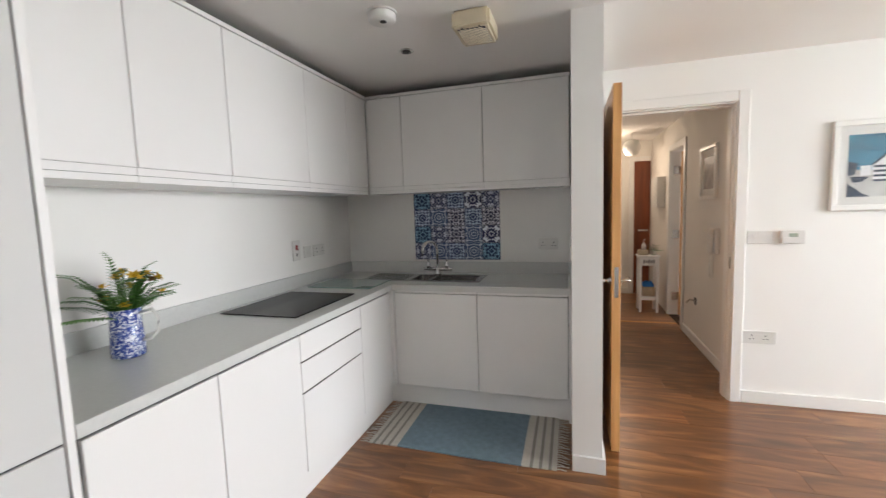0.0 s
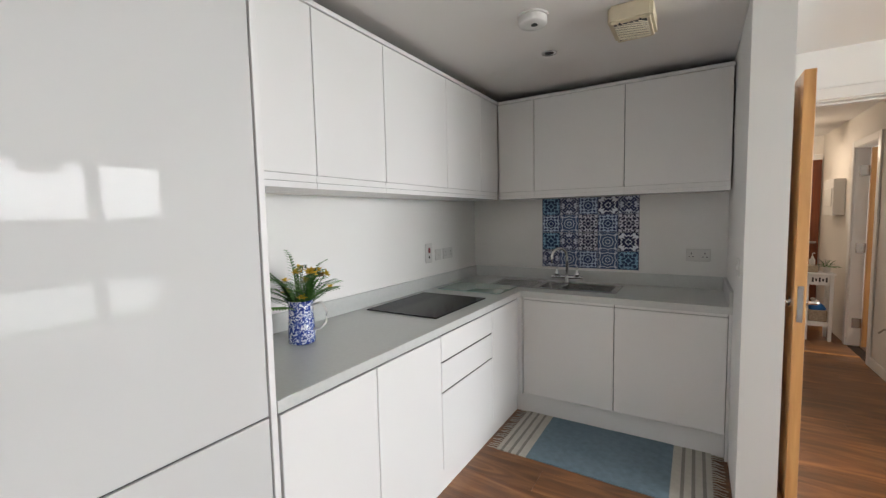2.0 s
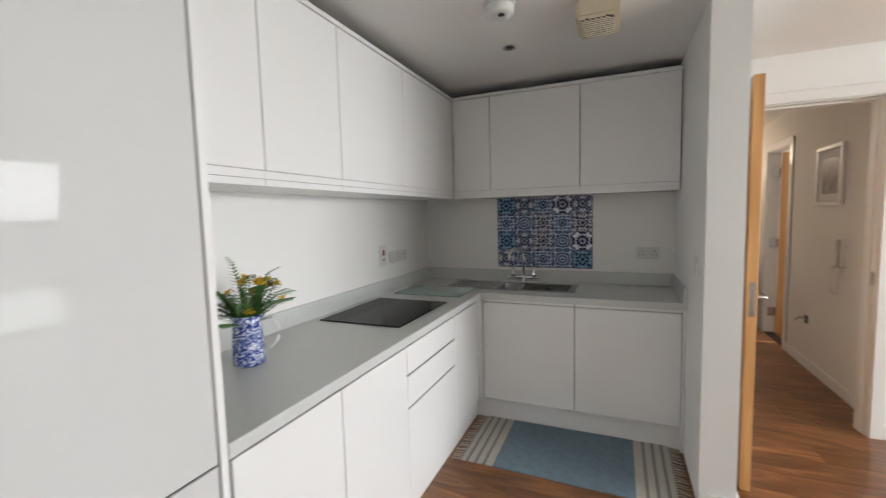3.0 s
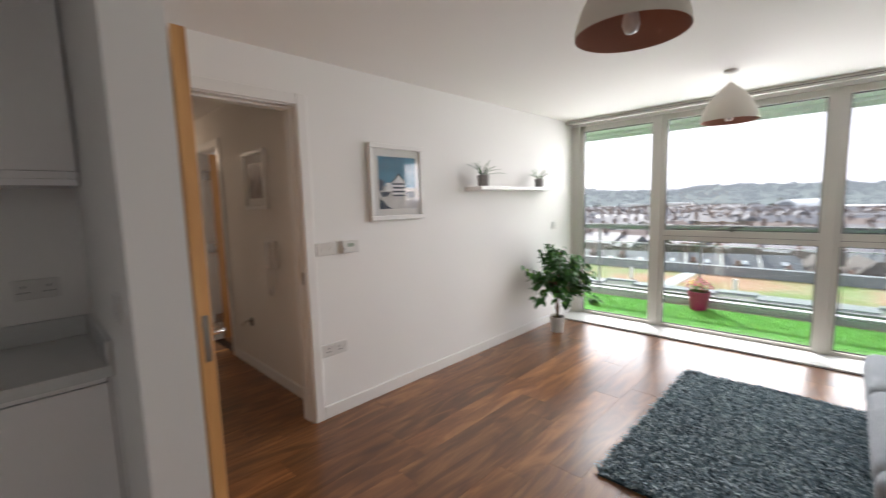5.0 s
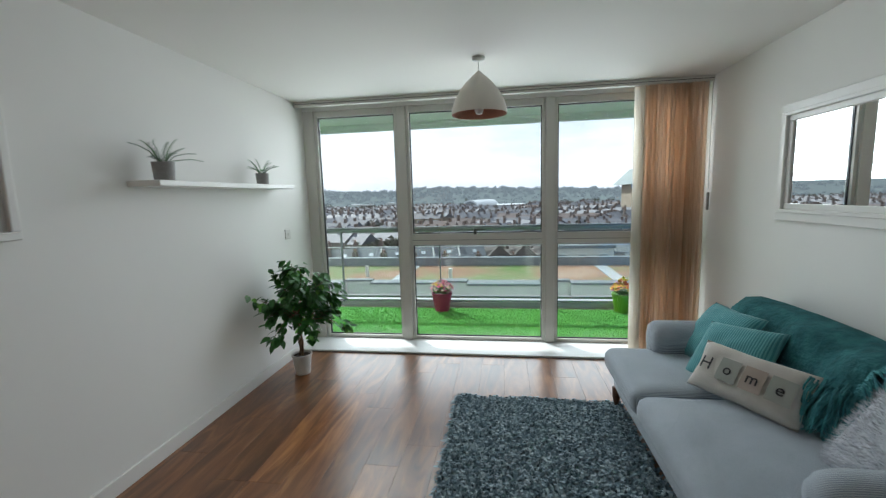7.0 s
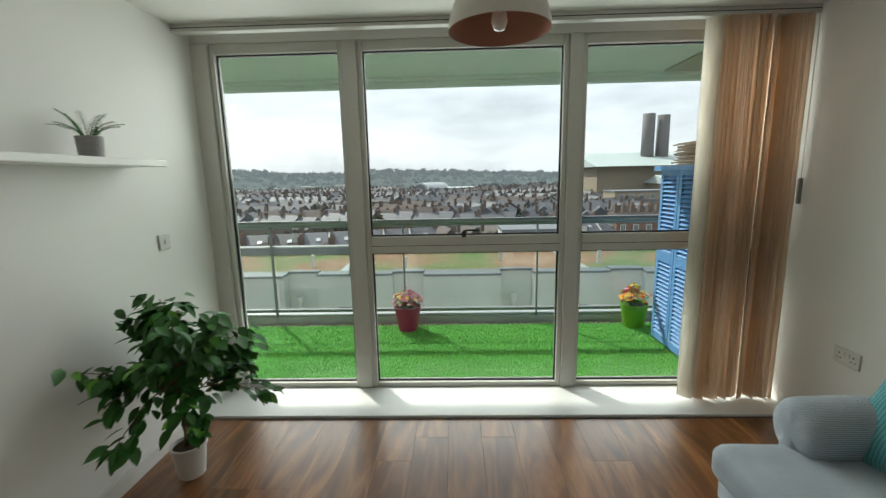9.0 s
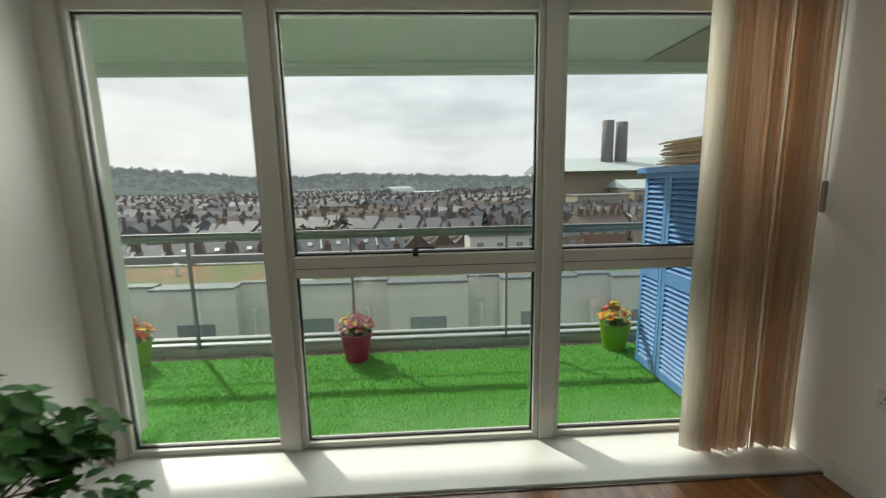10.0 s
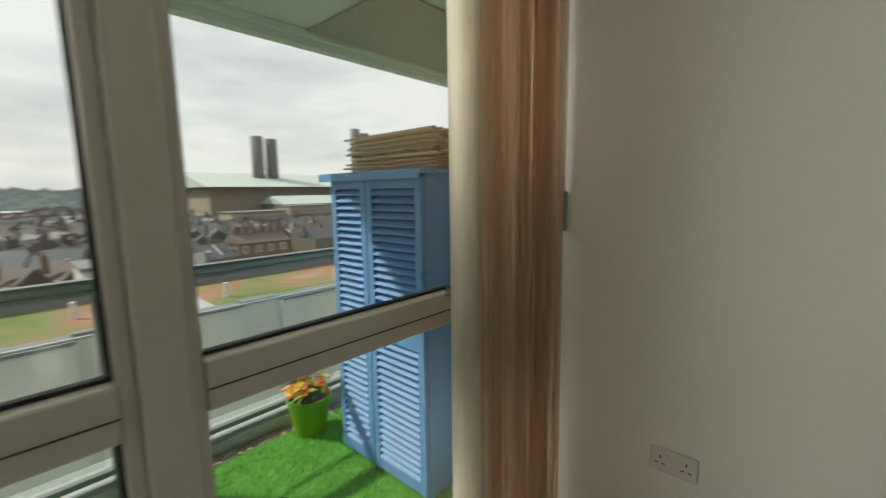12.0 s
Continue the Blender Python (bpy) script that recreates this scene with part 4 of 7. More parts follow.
part("grille_recess", box(fx0 + 0.025, fx1 - 0.025, fy0 + 0.02, fy1 - 0.035, CZ - 0.0875, CZ - 0.084), M_DARK, fan)
for i in range(15):
    c0 = -0.16 + i * 0.0225
    pts = []
    xa, xb, ya, yb = fx0 + 0.025, fx1 - 0.025, fy0 + 0.02, fy1 - 0.035
    cx, cy = (xa + xb) / 2, (ya + yb) / 2
    seg = []
    for tt in (-0.2, 0.2):
        seg.append(tt)
    lo_t = max((xa - cx - c0), (ya - cy))
    hi_t = min((xb - cx - c0), (yb - cy))
    if hi_t - lo_t > 0.02:
        part("slat", tube([(cx + c0 + lo_t, cy + lo_t, CZ - 0.089), (cx + c0 + hi_t, cy + hi_t, CZ - 0.089)], 0.0032, 6), M_CREAM, fan)
for sx in (fx0 + 0.05, fx1 - 0.05):
    part("screw", box(sx - 0.004, sx + 0.004, fy0 + 0.008, fy0 + 0.014, CZ - 0.088, CZ - 0.084), M_DARK, fan)

AX, AY = -0.83, 1.87
sm = thing("smoke_alarm", (-0.82, 1.78, CZ), label="round white smoke alarm on the kitchen ceiling", category="smoke alarm")
part("base", lathe([(0, 0), (0.072, 0), (0.072, -0.008), (0.05, -0.01)], (AX, AY, CZ - 0.0005), 36), M_PLASTIC, sm, smooth=False)
part("dome", lathe([(0.066, -0.01), (0.066, -0.036), (0.06, -0.045), (0.03, -0.05), (0.0, -0.051)], (AX, AY, CZ), 36), M_PLASTIC, sm, smooth=True)
part("vent", lathe([(0.014, -0.0515), (0.016, -0.055), (0.0, -0.056)], (AX + 0.015, AY - 0.02, CZ + 0.001), 16), M_DARK, sm)
sp = thing("downlight", (-0.93, 2.4, CZ), label="small recessed chrome ceiling downlight, switched off", category="downlight")
part("ring", lathe([(0.026, -0.003), (0.042, -0.004), (0.044, -0.0005), (0.026, -0.0004)], (-0.90, 2.355, CZ), 28), M_CHROME, sp, smooth=True)
part("bulb", lathe([(0.0, -0.002), (0.026, -0.001)], (-0.90, 2.355, CZ - 0.0005), 20), M_DARK, sp)

# woven kitchen mat with tassels
km = thing("kitchen_mat", (-0.6, 2.4, 0), label="blue-grey cotton floor mat with striped cream ends and tassels", category="mat")
M_MATB = mat("blue_grey_cotton", (0.17, 0.24, 0.29), 0.95, vary=0.12, scale=25, bump=0.5, bscale=500)
M_MATW = mat("cream_cotton", (0.55, 0.52, 0.46), 0.95, vary=0.06, scale=30, bump=0.5, bscale=500)
M_MATG = mat("taupe_cotton", (0.28, 0.26, 0.23), 0.95, vary=0.1, scale=30, bump=0.5, bscale=500)


def mat_strip(x0, x1, m, nm):
    bm = bmesh.new()
    nx, ny = max(2, int((x1 - x0) / 0.03)), 22
    y0, y1 = 2.13, 2.70
    vs = [[bm.verts.new((x0 + (x1 - x0) * i / nx, y0 + (y1 - y0) * j / ny + 0.006 * math.sin(5 * (x0 + (x1 - x0) * i / nx)), 0.008 + 0.003 * noise.noise(Vector((x0 * 3 + i * 0.2, j * 0.35, 2))))) for j in range(ny + 1)] for i in range(nx + 1)]
    for i in range(nx):
        for j in range(ny):
            bm.faces.new((vs[i][j], vs[i + 1][j], vs[i + 1][j + 1], vs[i][j + 1]))
    edge = [vs[i][0] for i in range(nx + 1)], [vs[i][ny] for i in range(nx + 1)]
    for row, s in ((edge[0], 1), (edge[1], -1)):
        low = [bm.verts.new((v.co.x, v.co.y, 0.0005)) for v in row]
        for i in range(nx):
            bm.faces.new((row[i], low[i], low[i + 1], row[i + 1])[::s])
    part(nm, bm, m, km)


xs = -1.16
for x1, m, nm in ((-1.135, M_MATW, "end_band"), (-1.118, M_MATG, "stripe"), (-1.085, M_MATW, "end_band"), (-1.068, M_MATG, "stripe"), (-1.035, M_MATW, "end_band"), (-1.018, M_MATG, "stripe"), (-0.975, M_MATW, "end_band"), (-0.235, M_MATB, "centre"),
                  (-0.19, M_MATW, "end_band"), (-0.173, M_MATG, "stripe"), (-0.14, M_MATW, "end_band"), (-0.123, M_MATG, "stripe"), (-0.09, M_MATW, "end_band"), (-0.073, M_MATG, "stripe"), (-0.045, M_MATW, "end_band")):
    mat_strip(xs, x1, m, nm)
    xs = x1
for side in (0, 1):
    for i in range(26):
        y = 2.135 + i * 0.0225
        x = -1.16 if side == 0 else -0.045
        s = -1 if side == 0 else 1
        j = rng.uniform(-0.012, 0.012)
        bm = tube([(x, y, 0.007), (x + s * 0.02, y + j * 0.4, 0.009), (x + s * 0.04, y + j, 0.004), (x + s * rng.uniform(0.05, 0.068), y + 1.6 * j, 0.003)], 0.0035, 5, r_end=0.0022)
        part("tassel", bm, M_MATW, km)

# ---- living room things ----
# picture with a beach-hut print
pic = thing("framed_picture", (1.87, NY, 1.6), label="white framed print of a striped beach hut and boats", category="picture")
px0, px1, pz0, pz1 = 1.612, 2.132, 1.323, 1.882
PY = NY - 0.003
for nm, a, b, c, d in (("frame_rail", px0, px1, pz0, pz0 + 0.035), ("frame_rail", px0, px1, pz1 - 0.035, pz1), ("frame_stile", px0, px0 + 0.035, pz0 + 0.0355, pz1 - 0.0355), ("frame_stile", px1 - 0.035, px1, pz0 + 0.0355, pz1 - 0.0355)):
    part(nm, box(a, b, PY - 0.028, PY, c, d, 0.004), M_TRIM, pic)
M_PAPER = mat("mount_card", (0.72, 0.71, 0.68), 0.8, vary=0.01)
part("mount", box(px0 + 0.034, px1 - 0.034, PY - 0.010, PY - 0.008, pz0 + 0.034, pz1 - 0.034), M_PAPER, pic)
ix0, ix1, iz0, iz1 = px0 + 0.085, px1 - 0.075, pz0 + 0.085, pz1 - 0.09
M_SKYP = mat("print_teal_sky", (0.03, 0.17, 0.27), 0.5, vary=0.35, scale=5, stretch=(1, 1, 3))
M_SAND = mat("print_sand", (0.50, 0.50, 0.49), 0.5, vary=0.2, scale=8)
M_NAVY = mat("print_navy", (0.02, 0.04, 0.07), 0.5, vary=0.3, scale=9)
M_WHP = mat("print_white", (0.72, 0.74, 0.76), 0.5, vary=0.05)


def flat(nm, pts, m, k, parent, y=None):
    """A flat printed shape on the picture, k layers up."""
    bm = bmesh.new()
    yy = (PY - 0.0105 if y is None else y) - 0.0006 * k
    f = bm.faces.new([bm.verts.new((x, yy, z)) for x, z in pts])
    r = bmesh.ops.extrude_face_region(bm, geom=[f])
    bmesh.ops.translate(bm, vec=(0, -0.0004, 0), verts=[v for v in r["geom"] if isinstance(v, bmesh.types.BMVert)])
    bmesh.ops.recalc_face_normals(bm, faces=bm.faces)
    part(nm, bm, m, parent)


def P(u, v):
    return (ix0 + u * (ix1 - ix0), iz0 + v * (iz1 - iz0))


flat("print_sky", [P(0, 0.46), P(1, 0.46), P(1, 1), P(0, 1)], M_SKYP, 0, pic)
flat("print_beach", [P(0, 0), P(1, 0), P(1, 0.46), P(0, 0.46)], M_SAND, 0, pic)
flat("print_sea", [P(0, 0.44), P(1, 0.40), P(1, 0.49), P(0, 0.52)], mat("print_sea_blue", (0.05, 0.20, 0.32), 0.5), 1, pic)
flat("print_hut_wall", [P(0.36, 0.24), P(0.70, 0.24), P(0.70, 0.52), P(0.53, 0.68), P(0.34, 0.52)], M_WHP, 2, pic)
for i in range(4):
    flat("print_stripe", [P(0.36, 0.24 + i * 0.075), P(0.70, 0.24 + i * 0.075), P(0.70, 0.275 + i * 0.075), P(0.36, 0.275 + i * 0.075)], M_NAVY, 3, pic)
flat("print_roof", [P(0.31, 0.50), P(0.35, 0.50), P(0.53, 0.65), P(0.69, 0.50), P(0.72, 0.49), P(0.53, 0.71)], M_NAVY, 4, pic)
flat("print_boat", [P(0.68, 0.30), P(0.74, 0.32), P(0.98, 0.34), P(0.93, 0.21), P(0.82, 0.19)], M_NAVY, 3, pic)
flat("print_boat", [P(0.03, 0.33), P(0.30, 0.32), P(0.20, 0.24), P(0.08, 0.23)], M_NAVY, 3, pic)
flat("print_hut_wall", [P(0.0, 0.34), P(0.10, 0.36), P(0.14, 0.54), P(0.0, 0.58)], M_NAVY, 2, pic)
flat("print_hut_wall", [P(0.18, 0.34), P(0.33, 0.34), P(0.33, 0.50), P(0.18, 0.50)], M_WHP, 2, pic)
flat("print_foreground", [P(0, 0), P(0.34, 0), P(0.22, 0.05), P(0.10, 0.15), P(0, 0.22)], M_NAVY, 2, pic)
part("picture_glass", box(px0 + 0.034, px1 - 0.034, PY - 0.018, PY - 0.016, pz0 + 0.034, pz1 - 0.034), glass_mat("picture_glass", (1, 1, 1)), pic)

# hall picture, entry phone, cable outlet
hp = thing("framed_picture", (HX1, 4.16, 1.68), label="small white framed photograph on the hall wall", category="picture")
for a, b, c, d in ((4.0, 4.44, 1.43, 1.46), (4.0, 4.44, 1.87, 1.90), (4.0, 4.03, 1.4605, 1.8695), (4.41, 4.44, 1.4605, 1.8695)):
    part("frame_rail", box(HX1 - 0.024, HX1 - 0.001, a, b, c, d, 0.003), M_TRIM, hp)
part("mount", box(HX1 - 0.008, HX1 - 0.005, 4.031, 4.409, 1.461, 1.869), M_PAPER, hp)
part("photo", box(HX1 - 0.010, HX1 - 0.0085, 4.09, 4.35, 1.52, 1.80), mat("photo_grey_brown", (0.20, 0.16, 0.15), 0.4, vary=0.5, scale=12), hp)
ph = thing("entry_phone", (HX1, 4.08, 1.1), label="white wall entry phone with its handset and curled cord", category="intercom")
part("base", box(HX1 - 0.035, HX1 - 0.001, 3.91, 4.08, 0.965, 1.185, 0.006), M_PLASTIC, ph)
part("handset", box(HX1 - 0.075, HX1 - 0.036, 3.93, 3.972, 0.97, 1.18, 0.012), M_PLASTIC, ph)
part("screen", box(HX1 - 0.038, HX1 - 0.0352, 3.995, 4.055, 1.09, 1.165), M_DARK, ph)
part("cord", tube([(HX1 - 0.03, 4.05, 0.975), (HX1 - 0.03, 4.06, 0.85), (HX1 - 0.03, 4.04, 0.755), (HX1 - 0.028, 4.0, 0.745), (HX1 - 0.03, 3.97, 0.80), (HX1 - 0.03, 3.96, 0.975)], 0.005, 6), M_PLASTIC, ph, smooth=True)
ct = thing("cable_outlet", (HX1, 4.55, 0.42), label="open back box with loose cable in the hall wall", category="socket")
part("box", box(HX1 - 0.004, HX1 - 0.0005, 4.52, 4.59, 0.39, 0.46), M_DARK, ct)
part("cable", tube([(HX1 - 0.004, 4.55, 0.43), (HX1 - 0.05, 4.56, 0.44), (HX1 - 0.07, 4.60, 0.40)], 0.008, 8), mat("beige_cable", (0.4, 0.36, 0.3), 0.6), ct, smooth=True)

# hall side table
tb = thing("plant_stand", (1.0, 5.9, 0), label="tall narrow white painted side table with a fretwork front", category="side table")
tx0, tx1, ty0, ty1 = 0.885, 1.115, 5.76, 5.99
part("top", box(tx0 - 0.015, tx1 + 0.015, ty0 - 0.015, ty1 + 0.015, 0.72, 0.738, 0.003), M_TRIM, tb)
for x in (tx0, tx1 - 0.03):
    for y in (ty0, ty1 - 0.03):
        part("leg", box(x, x + 0.03, y, y + 0.03, 0, 0.719, 0.002), M_TRIM, tb)
part("apron", box(tx0 + 0.031, tx1 - 0.031, ty0 + 0.004, ty0 + 0.018, 0.61, 0.719), M_TRIM, tb)
for i in range(5):
    # Near-black blocks on the apron; openings are drawn by colour, not cut.
    part("fret_cutout", box(tx0 + 0.05 + i * 0.028, tx0 + 0.065 + i * 0.028, ty0 + 0.002, ty0 + 0.0045, 0.64 + 0.01 * (i % 2), 0.69 - 0.012 * (i % 2)), M_GAP_SHADE, tb)
part("lower_shelf", box(tx0 + 0.031, tx1 - 0.031, ty0 + 0.005, ty1 - 0.005, 0.19, 0.205), M_TRIM, tb)
part("rail", box(tx0 + 0.031, tx1 - 0.031, ty0 + 0.004, ty0 + 0.018, 0.16, 0.19), M_TRIM, tb)
M_SEA = mat("seagrass_weave", (0.42, 0.34, 0.24), 0.9, vary=0.2, scale=60, bump=0.6, bscale=150)
single("basket", box(tx0 + 0.035, tx1 - 0.035, ty0 + 0.02, ty1 - 0.02, 0.206, 0.33, 0.01), M_SEA, "woven basket on the side table's lower shelf", "basket")
bc = turn(cushion_bm(0.15, 0.18, 0.09, 8, wrinkle=0.03, seed=3), Matrix.Translation((1.0, 5.87, 0.345)))
single("cloth", bc, mat("blue_cloth", (0.02, 0.14, 0.42), 0.8, vary=0.2, scale=20), "bright blue cloth folded in the basket", "cloth", smooth=True)
single("basket", box(0.88, 1.0, 5.82, 5.92, 0.739, 0.81, 0.01), M_SEA, "small woven tray basket on the side table", "basket")
dis = thing("soap_bottle", (0.95, 5.87, 0.81), label="small white pump bottle standing in the tray basket", category="bottle")
part("bottle", lathe([(0, 0), (0.025, 0), (0.026, 0.06), (0.012, 0.075), (0.008, 0.10), (0, 0.10)], (0.95, 5.87, 0.8105), 16), M_PLASTIC, dis, smooth=True)
part("pump", tube([(0.95, 5.87, 0.90), (0.95, 5.87, 0.94), (0.97, 5.86, 0.945)], 0.005, 8), M_PLASTIC, dis)


def potted(at, r, h, pot_mat, label_pot, label_plant, kind, seed, size):
    x, y, z = at
    p = thing("plant_pot", at, label=label_pot, category="pot")
    part("pot", lathe([(0, 0.002), (r * 0.86, 0), (r * 0.9, 0.004), (r, h), (r * 0.9, h), (r * 0.86, h - 0.012), (0, h - 0.012)], at, 28), pot_mat, p, smooth=False)
    part("soil", lathe([(0, h - 0.006), (r * 0.88, h - 0.008)], at, 20), mat("soil_" + str(seed), (0.05, 0.03, 0.02), 0.95, vary=0.3, scale=60, bump=0.8), p)
    g = thing("potted_plant", (x, y, z + h - 0.01), label=label_plant, category="plant")
    q = random.Random(seed)
    for i in range(11):
        a = i * 2.399 + q.uniform(-0.3, 0.3)
        up = q.uniform(0.25, 1.0) if i % 3 else 1.3
        L = size * q.uniform(0.8, 1.15)
        b = Vector((x + 0.012 * math.cos(a), y + 0.012 * math.sin(a), z + h - 0.01))
        hd = Vector((math.cos(a), math.sin(a), 0))
        pts = [b, b + hd * L * 0.3 + Vector((0, 0, L * 0.45 * up)), b + hd * L * 0.7 / (0.6 + up * 0.6) + Vector((0, 0, L * 0.62 * up)), b + hd * L / (0.6 + up * 0.6) + Vector((0, 0, L * (0.85 * up - 0.15)))]
        if at[1] < NY and pts[-1].y > NY - 0.02:
            for k in (2, 3):
                pts[k].y = min(pts[k].y, NY - 0.03)
        frond([tuple(v) for v in pts], 0.028, 0.009, M_LEAF if kind else M_FERN, g)
    return p


M_CONC = mat("grey_concrete_pot", (0.32, 0.31, 0.30), 0.85, vary=0.08, scale=30, bump=0.3)
sh = thing("floating_shelf", (3.35, NY, 1.56), label="long white floating wall shelf holding two small plants", category="shelf")
part("shelf_board", box(2.66, 4.06, NY - 0.195, NY - 0.001, 1.545, 1.577, 0.003), M_TRIM, sh)
potted((2.79, NY - 0.11, 1.5775), 0.055, 0.10, M_CONC, "small grey concrete pot on the floating shelf", "small dark fern with upright fronds in the grey pot", 1, 5, 0.15)
potted((3.73, NY - 0.11, 1.5775), 0.048, 0.085, M_CONC, "small grey concrete pot on the floating shelf", "small spreading fern in the grey pot", 1, 9, 0.13)
potted((1.07, 5.87, 0.7385), 0.035, 0.06, M_PLASTIC, "small white pot on the hall table", "small dark green plant on the hall table", 1, 12, 0.08)

# ficus in a white pot
FXP, FYP = 3.86, 2.985
fp = thing("plant_pot", (FXP, FYP, 0), label="small white tapered plastic pot on the floor", category="pot")
part("pot", lathe([(0, 0.003), (0.058, 0), (0.06, 0.004), (0.078, 0.155), (0.084, 0.158), (0.084, 0.172), (0.076, 0.172), (0.072, 0.15), (0, 0.15)], (FXP, FYP, 0), 36), M_PLASTIC, fp, smooth=False)
part("soil", lathe([(0, 0.158), (0.076, 0.154)], (FXP, FYP, 0), 24), mat("compost", (0.06, 0.035, 0.02), 0.95, vary=0.4, scale=80, bump=1.0), fp)
ft = thing("ficus_tree", (FXP, FYP, 0.15), label="bushy artificial ficus with large dark green leaves in a white pot", category="plant")
M_BARK = mat("ficus_bark", (0.16, 0.10, 0.05), 0.85, vary=0.3, scale=40, bump=0.6)
for k in range(3):
    a = k * 2.1
    part("trunk", tube([(FXP + 0.012 * math.cos(a), FYP + 0.012 * math.sin(a), 0.15), (FXP + 0.016 * math.cos(a + 1.5), FYP + 0.016 * math.sin(a + 1.5), 0.27), (FXP + 0.014 * math.cos(a + 3), FYP + 0.014 * math.sin(a + 3), 0.4), (FXP + 0.03 * math.cos(a + 4), FYP + 0.03 * math.sin(a + 4), 0.55)], 0.010, 8, r_end=0.007), M_BARK, ft, smooth=True)
LEAF_ME = mesh_of("leaf", leaf_bm(0.085, 0.050, 0.25, 5), M_LEAF)
M_LEAF2 = mat("light_green_leaf", (0.14, 0.37, 0.04), 0.42, vary=0.3, scale=20, rnd=0.3)
LEAF_ME2 = mesh_of("leaf", leaf_bm(0.075, 0.044, 0.25, 5), M_LEAF2)
rng = random.Random(21)
CC = Vector((FXP - 0.05, FYP - 0.05, 0.56))
twigs = []
for i in range(34):
    a, el = i * 2.399, rng.uniform(-0.75, 1.45)
    d = Vector((math.cos(a) * math.cos(el) * 0.41, math.sin(a) * math.cos(el) * 0.37, math.sin(el) * 0.37)) * rng.uniform(0.75, 1.15)
    end = CC + d
    end.y = min(end.y, NY - 0.05)
    s = Vector((FXP, FYP, rng.uniform(0.38, 0.55)))
    m_ = (s + end) / 2 + Vector((0, 0, 0.05))
    twigs.append((s, m_, end))
    part("branch", tube([tuple(s), tuple(m_), tuple(end)], 0.004, 5, r_end=0.0015), M_BARK, ft)
def loose_leaf(i):
    s, m_, e = twigs[i % len(twigs)]
    u = rng.uniform(0.35, 1.0)
    p = (s.lerp(m_, u * 2) if u < 0.5 else m_.lerp(e, u * 2 - 1)) + Vector([rng.uniform(-0.045, 0.045) for _ in range(3)])
    out = p - CC
    yaw = math.atan2(out.y, out.x) + rng.uniform(-1.1, 1.1)
    if p.y > NY - 0.13:
        yaw = rng.uniform(-2.6, -0.5)
    return Matrix.Translation(p) @ Matrix.Rotation(yaw, 4, "Z") @ Matrix.Rotation(rng.uniform(-0.2, 1.0), 4, "Y") @ Matrix.Rotation(rng.uniform(-0.6, 0.6), 4, "X") @ Matrix.Scale(rng.uniform(0.7, 1.15), 4)


inner = bmesh.new()
for i in range(700):
    merge(inner, turn(leaf_bm(0.085, 0.052, 0.25, 4), loose_leaf(i)))
part("inner_leaves", inner, M_LEAF, ft, kind="stuff", smooth=True)
for i in range(300):
    s, m_, e = twigs[i % len(twigs)]
    u = rng.uniform(0.35, 1.0)
    p = (s.lerp(m_, u * 2) if u < 0.5 else m_.lerp(e, u * 2 - 1)) + Vector([rng.uniform(-0.035, 0.035) for _ in range(3)])
    out = p - CC
    yaw = math.atan2(out.y, out.x) + rng.uniform(-1.1, 1.1)
    if p.y > NY - 0.13:
        yaw = rng.uniform(-2.6, -0.5)
    piece("leaf", LEAF_ME2 if i % 4 == 0 else LEAF_ME, Matrix.Translation(p) @ Matrix.Rotation(yaw, 4, "Z") @ Matrix.Rotation(rng.uniform(-0.2, 1.0), 4, "Y") @ Matrix.Rotation(rng.uniform(-0.6, 0.6), 4, "X") @ Matrix.Scale(rng.uniform(0.7, 1.15), 4), ft)

# pendants
def pendant(x, y, rim, h=0.26, r=0.188):
    p = thing("pendant_lamp", (x, y, CZ), label="cream dome pendant lampshade with a copper-pink lining, unlit", category="pendant lamp", group="living room pendants")
    part("ceiling_rose", lathe([(0, 0), (0.045, 0), (0.043, -0.018), (0.015, -0.028), (0, -0.028)], (x, y, CZ - 0.0005), 28), M_PLASTIC, p, smooth=True)
    part("flex", tube([(x, y, CZ - 0.02), (x, y, rim + h + 0.02)], 0.0035, 8), M_PLASTIC, p)
    prof = [(r, 0.0), (r * 0.985, 0.03), (r * 0.90, 0.085), (r * 0.72, 0.15), (r * 0.47, 0.21), (r * 0.27, 0.245), (r * 0.17, h), (r * 0.06, h + 0.02)]
    part("shade", lathe(prof, (x, y, rim), 48), M_SHADE, p, smooth=True)
    part("shade_lining", lathe([(a * 0.982, b - 0.002 if i else 0.0005) for i, (a, b) in enumerate(prof[:-1])], (x, y, rim), 48), M_SHADE_IN, p, "copper-pink inner lining", smooth=True)
    part("bulb_holder", lathe([(0, 0.07), (0.02, 0.08), (0.02, 0.2), (0.012, h)], (x, y, rim), 20), M_PLASTIC, p, smooth=True)
    b = lathe([(0, -0.03), (0.02, -0.025), (0.03, 0.0), (0.026, 0.03), (0.014, 0.06), (0.013, 0.08)], (x, y, rim + 0.03), 20)
    part("bulb", b, M_PLASTIC, p, smooth=True)


pendant(1.40, 1.35, 2.01)
pendant(3.64, 1.45, 1.99)
hl = thing("pendant_lamp", (0.84, 6.2, CZ), label="small white globe pendant in the hall", category="pendant lamp")
part("shade", lathe([(0.02, 0.12), (0.08, 0.10), (0.11, 0.03), (0.11, -0.02), (0.07, -0.09), (0.02, -0.1)], (0.84, 6.2, CZ - 0.2), 28), M_PLASTIC, hl, smooth=True)
part("flex", tube([(0.84, 6.2, CZ - 0.08), (0.84, 6.2, CZ - 0.001)], 0.004, 8), M_PLASTIC, hl)
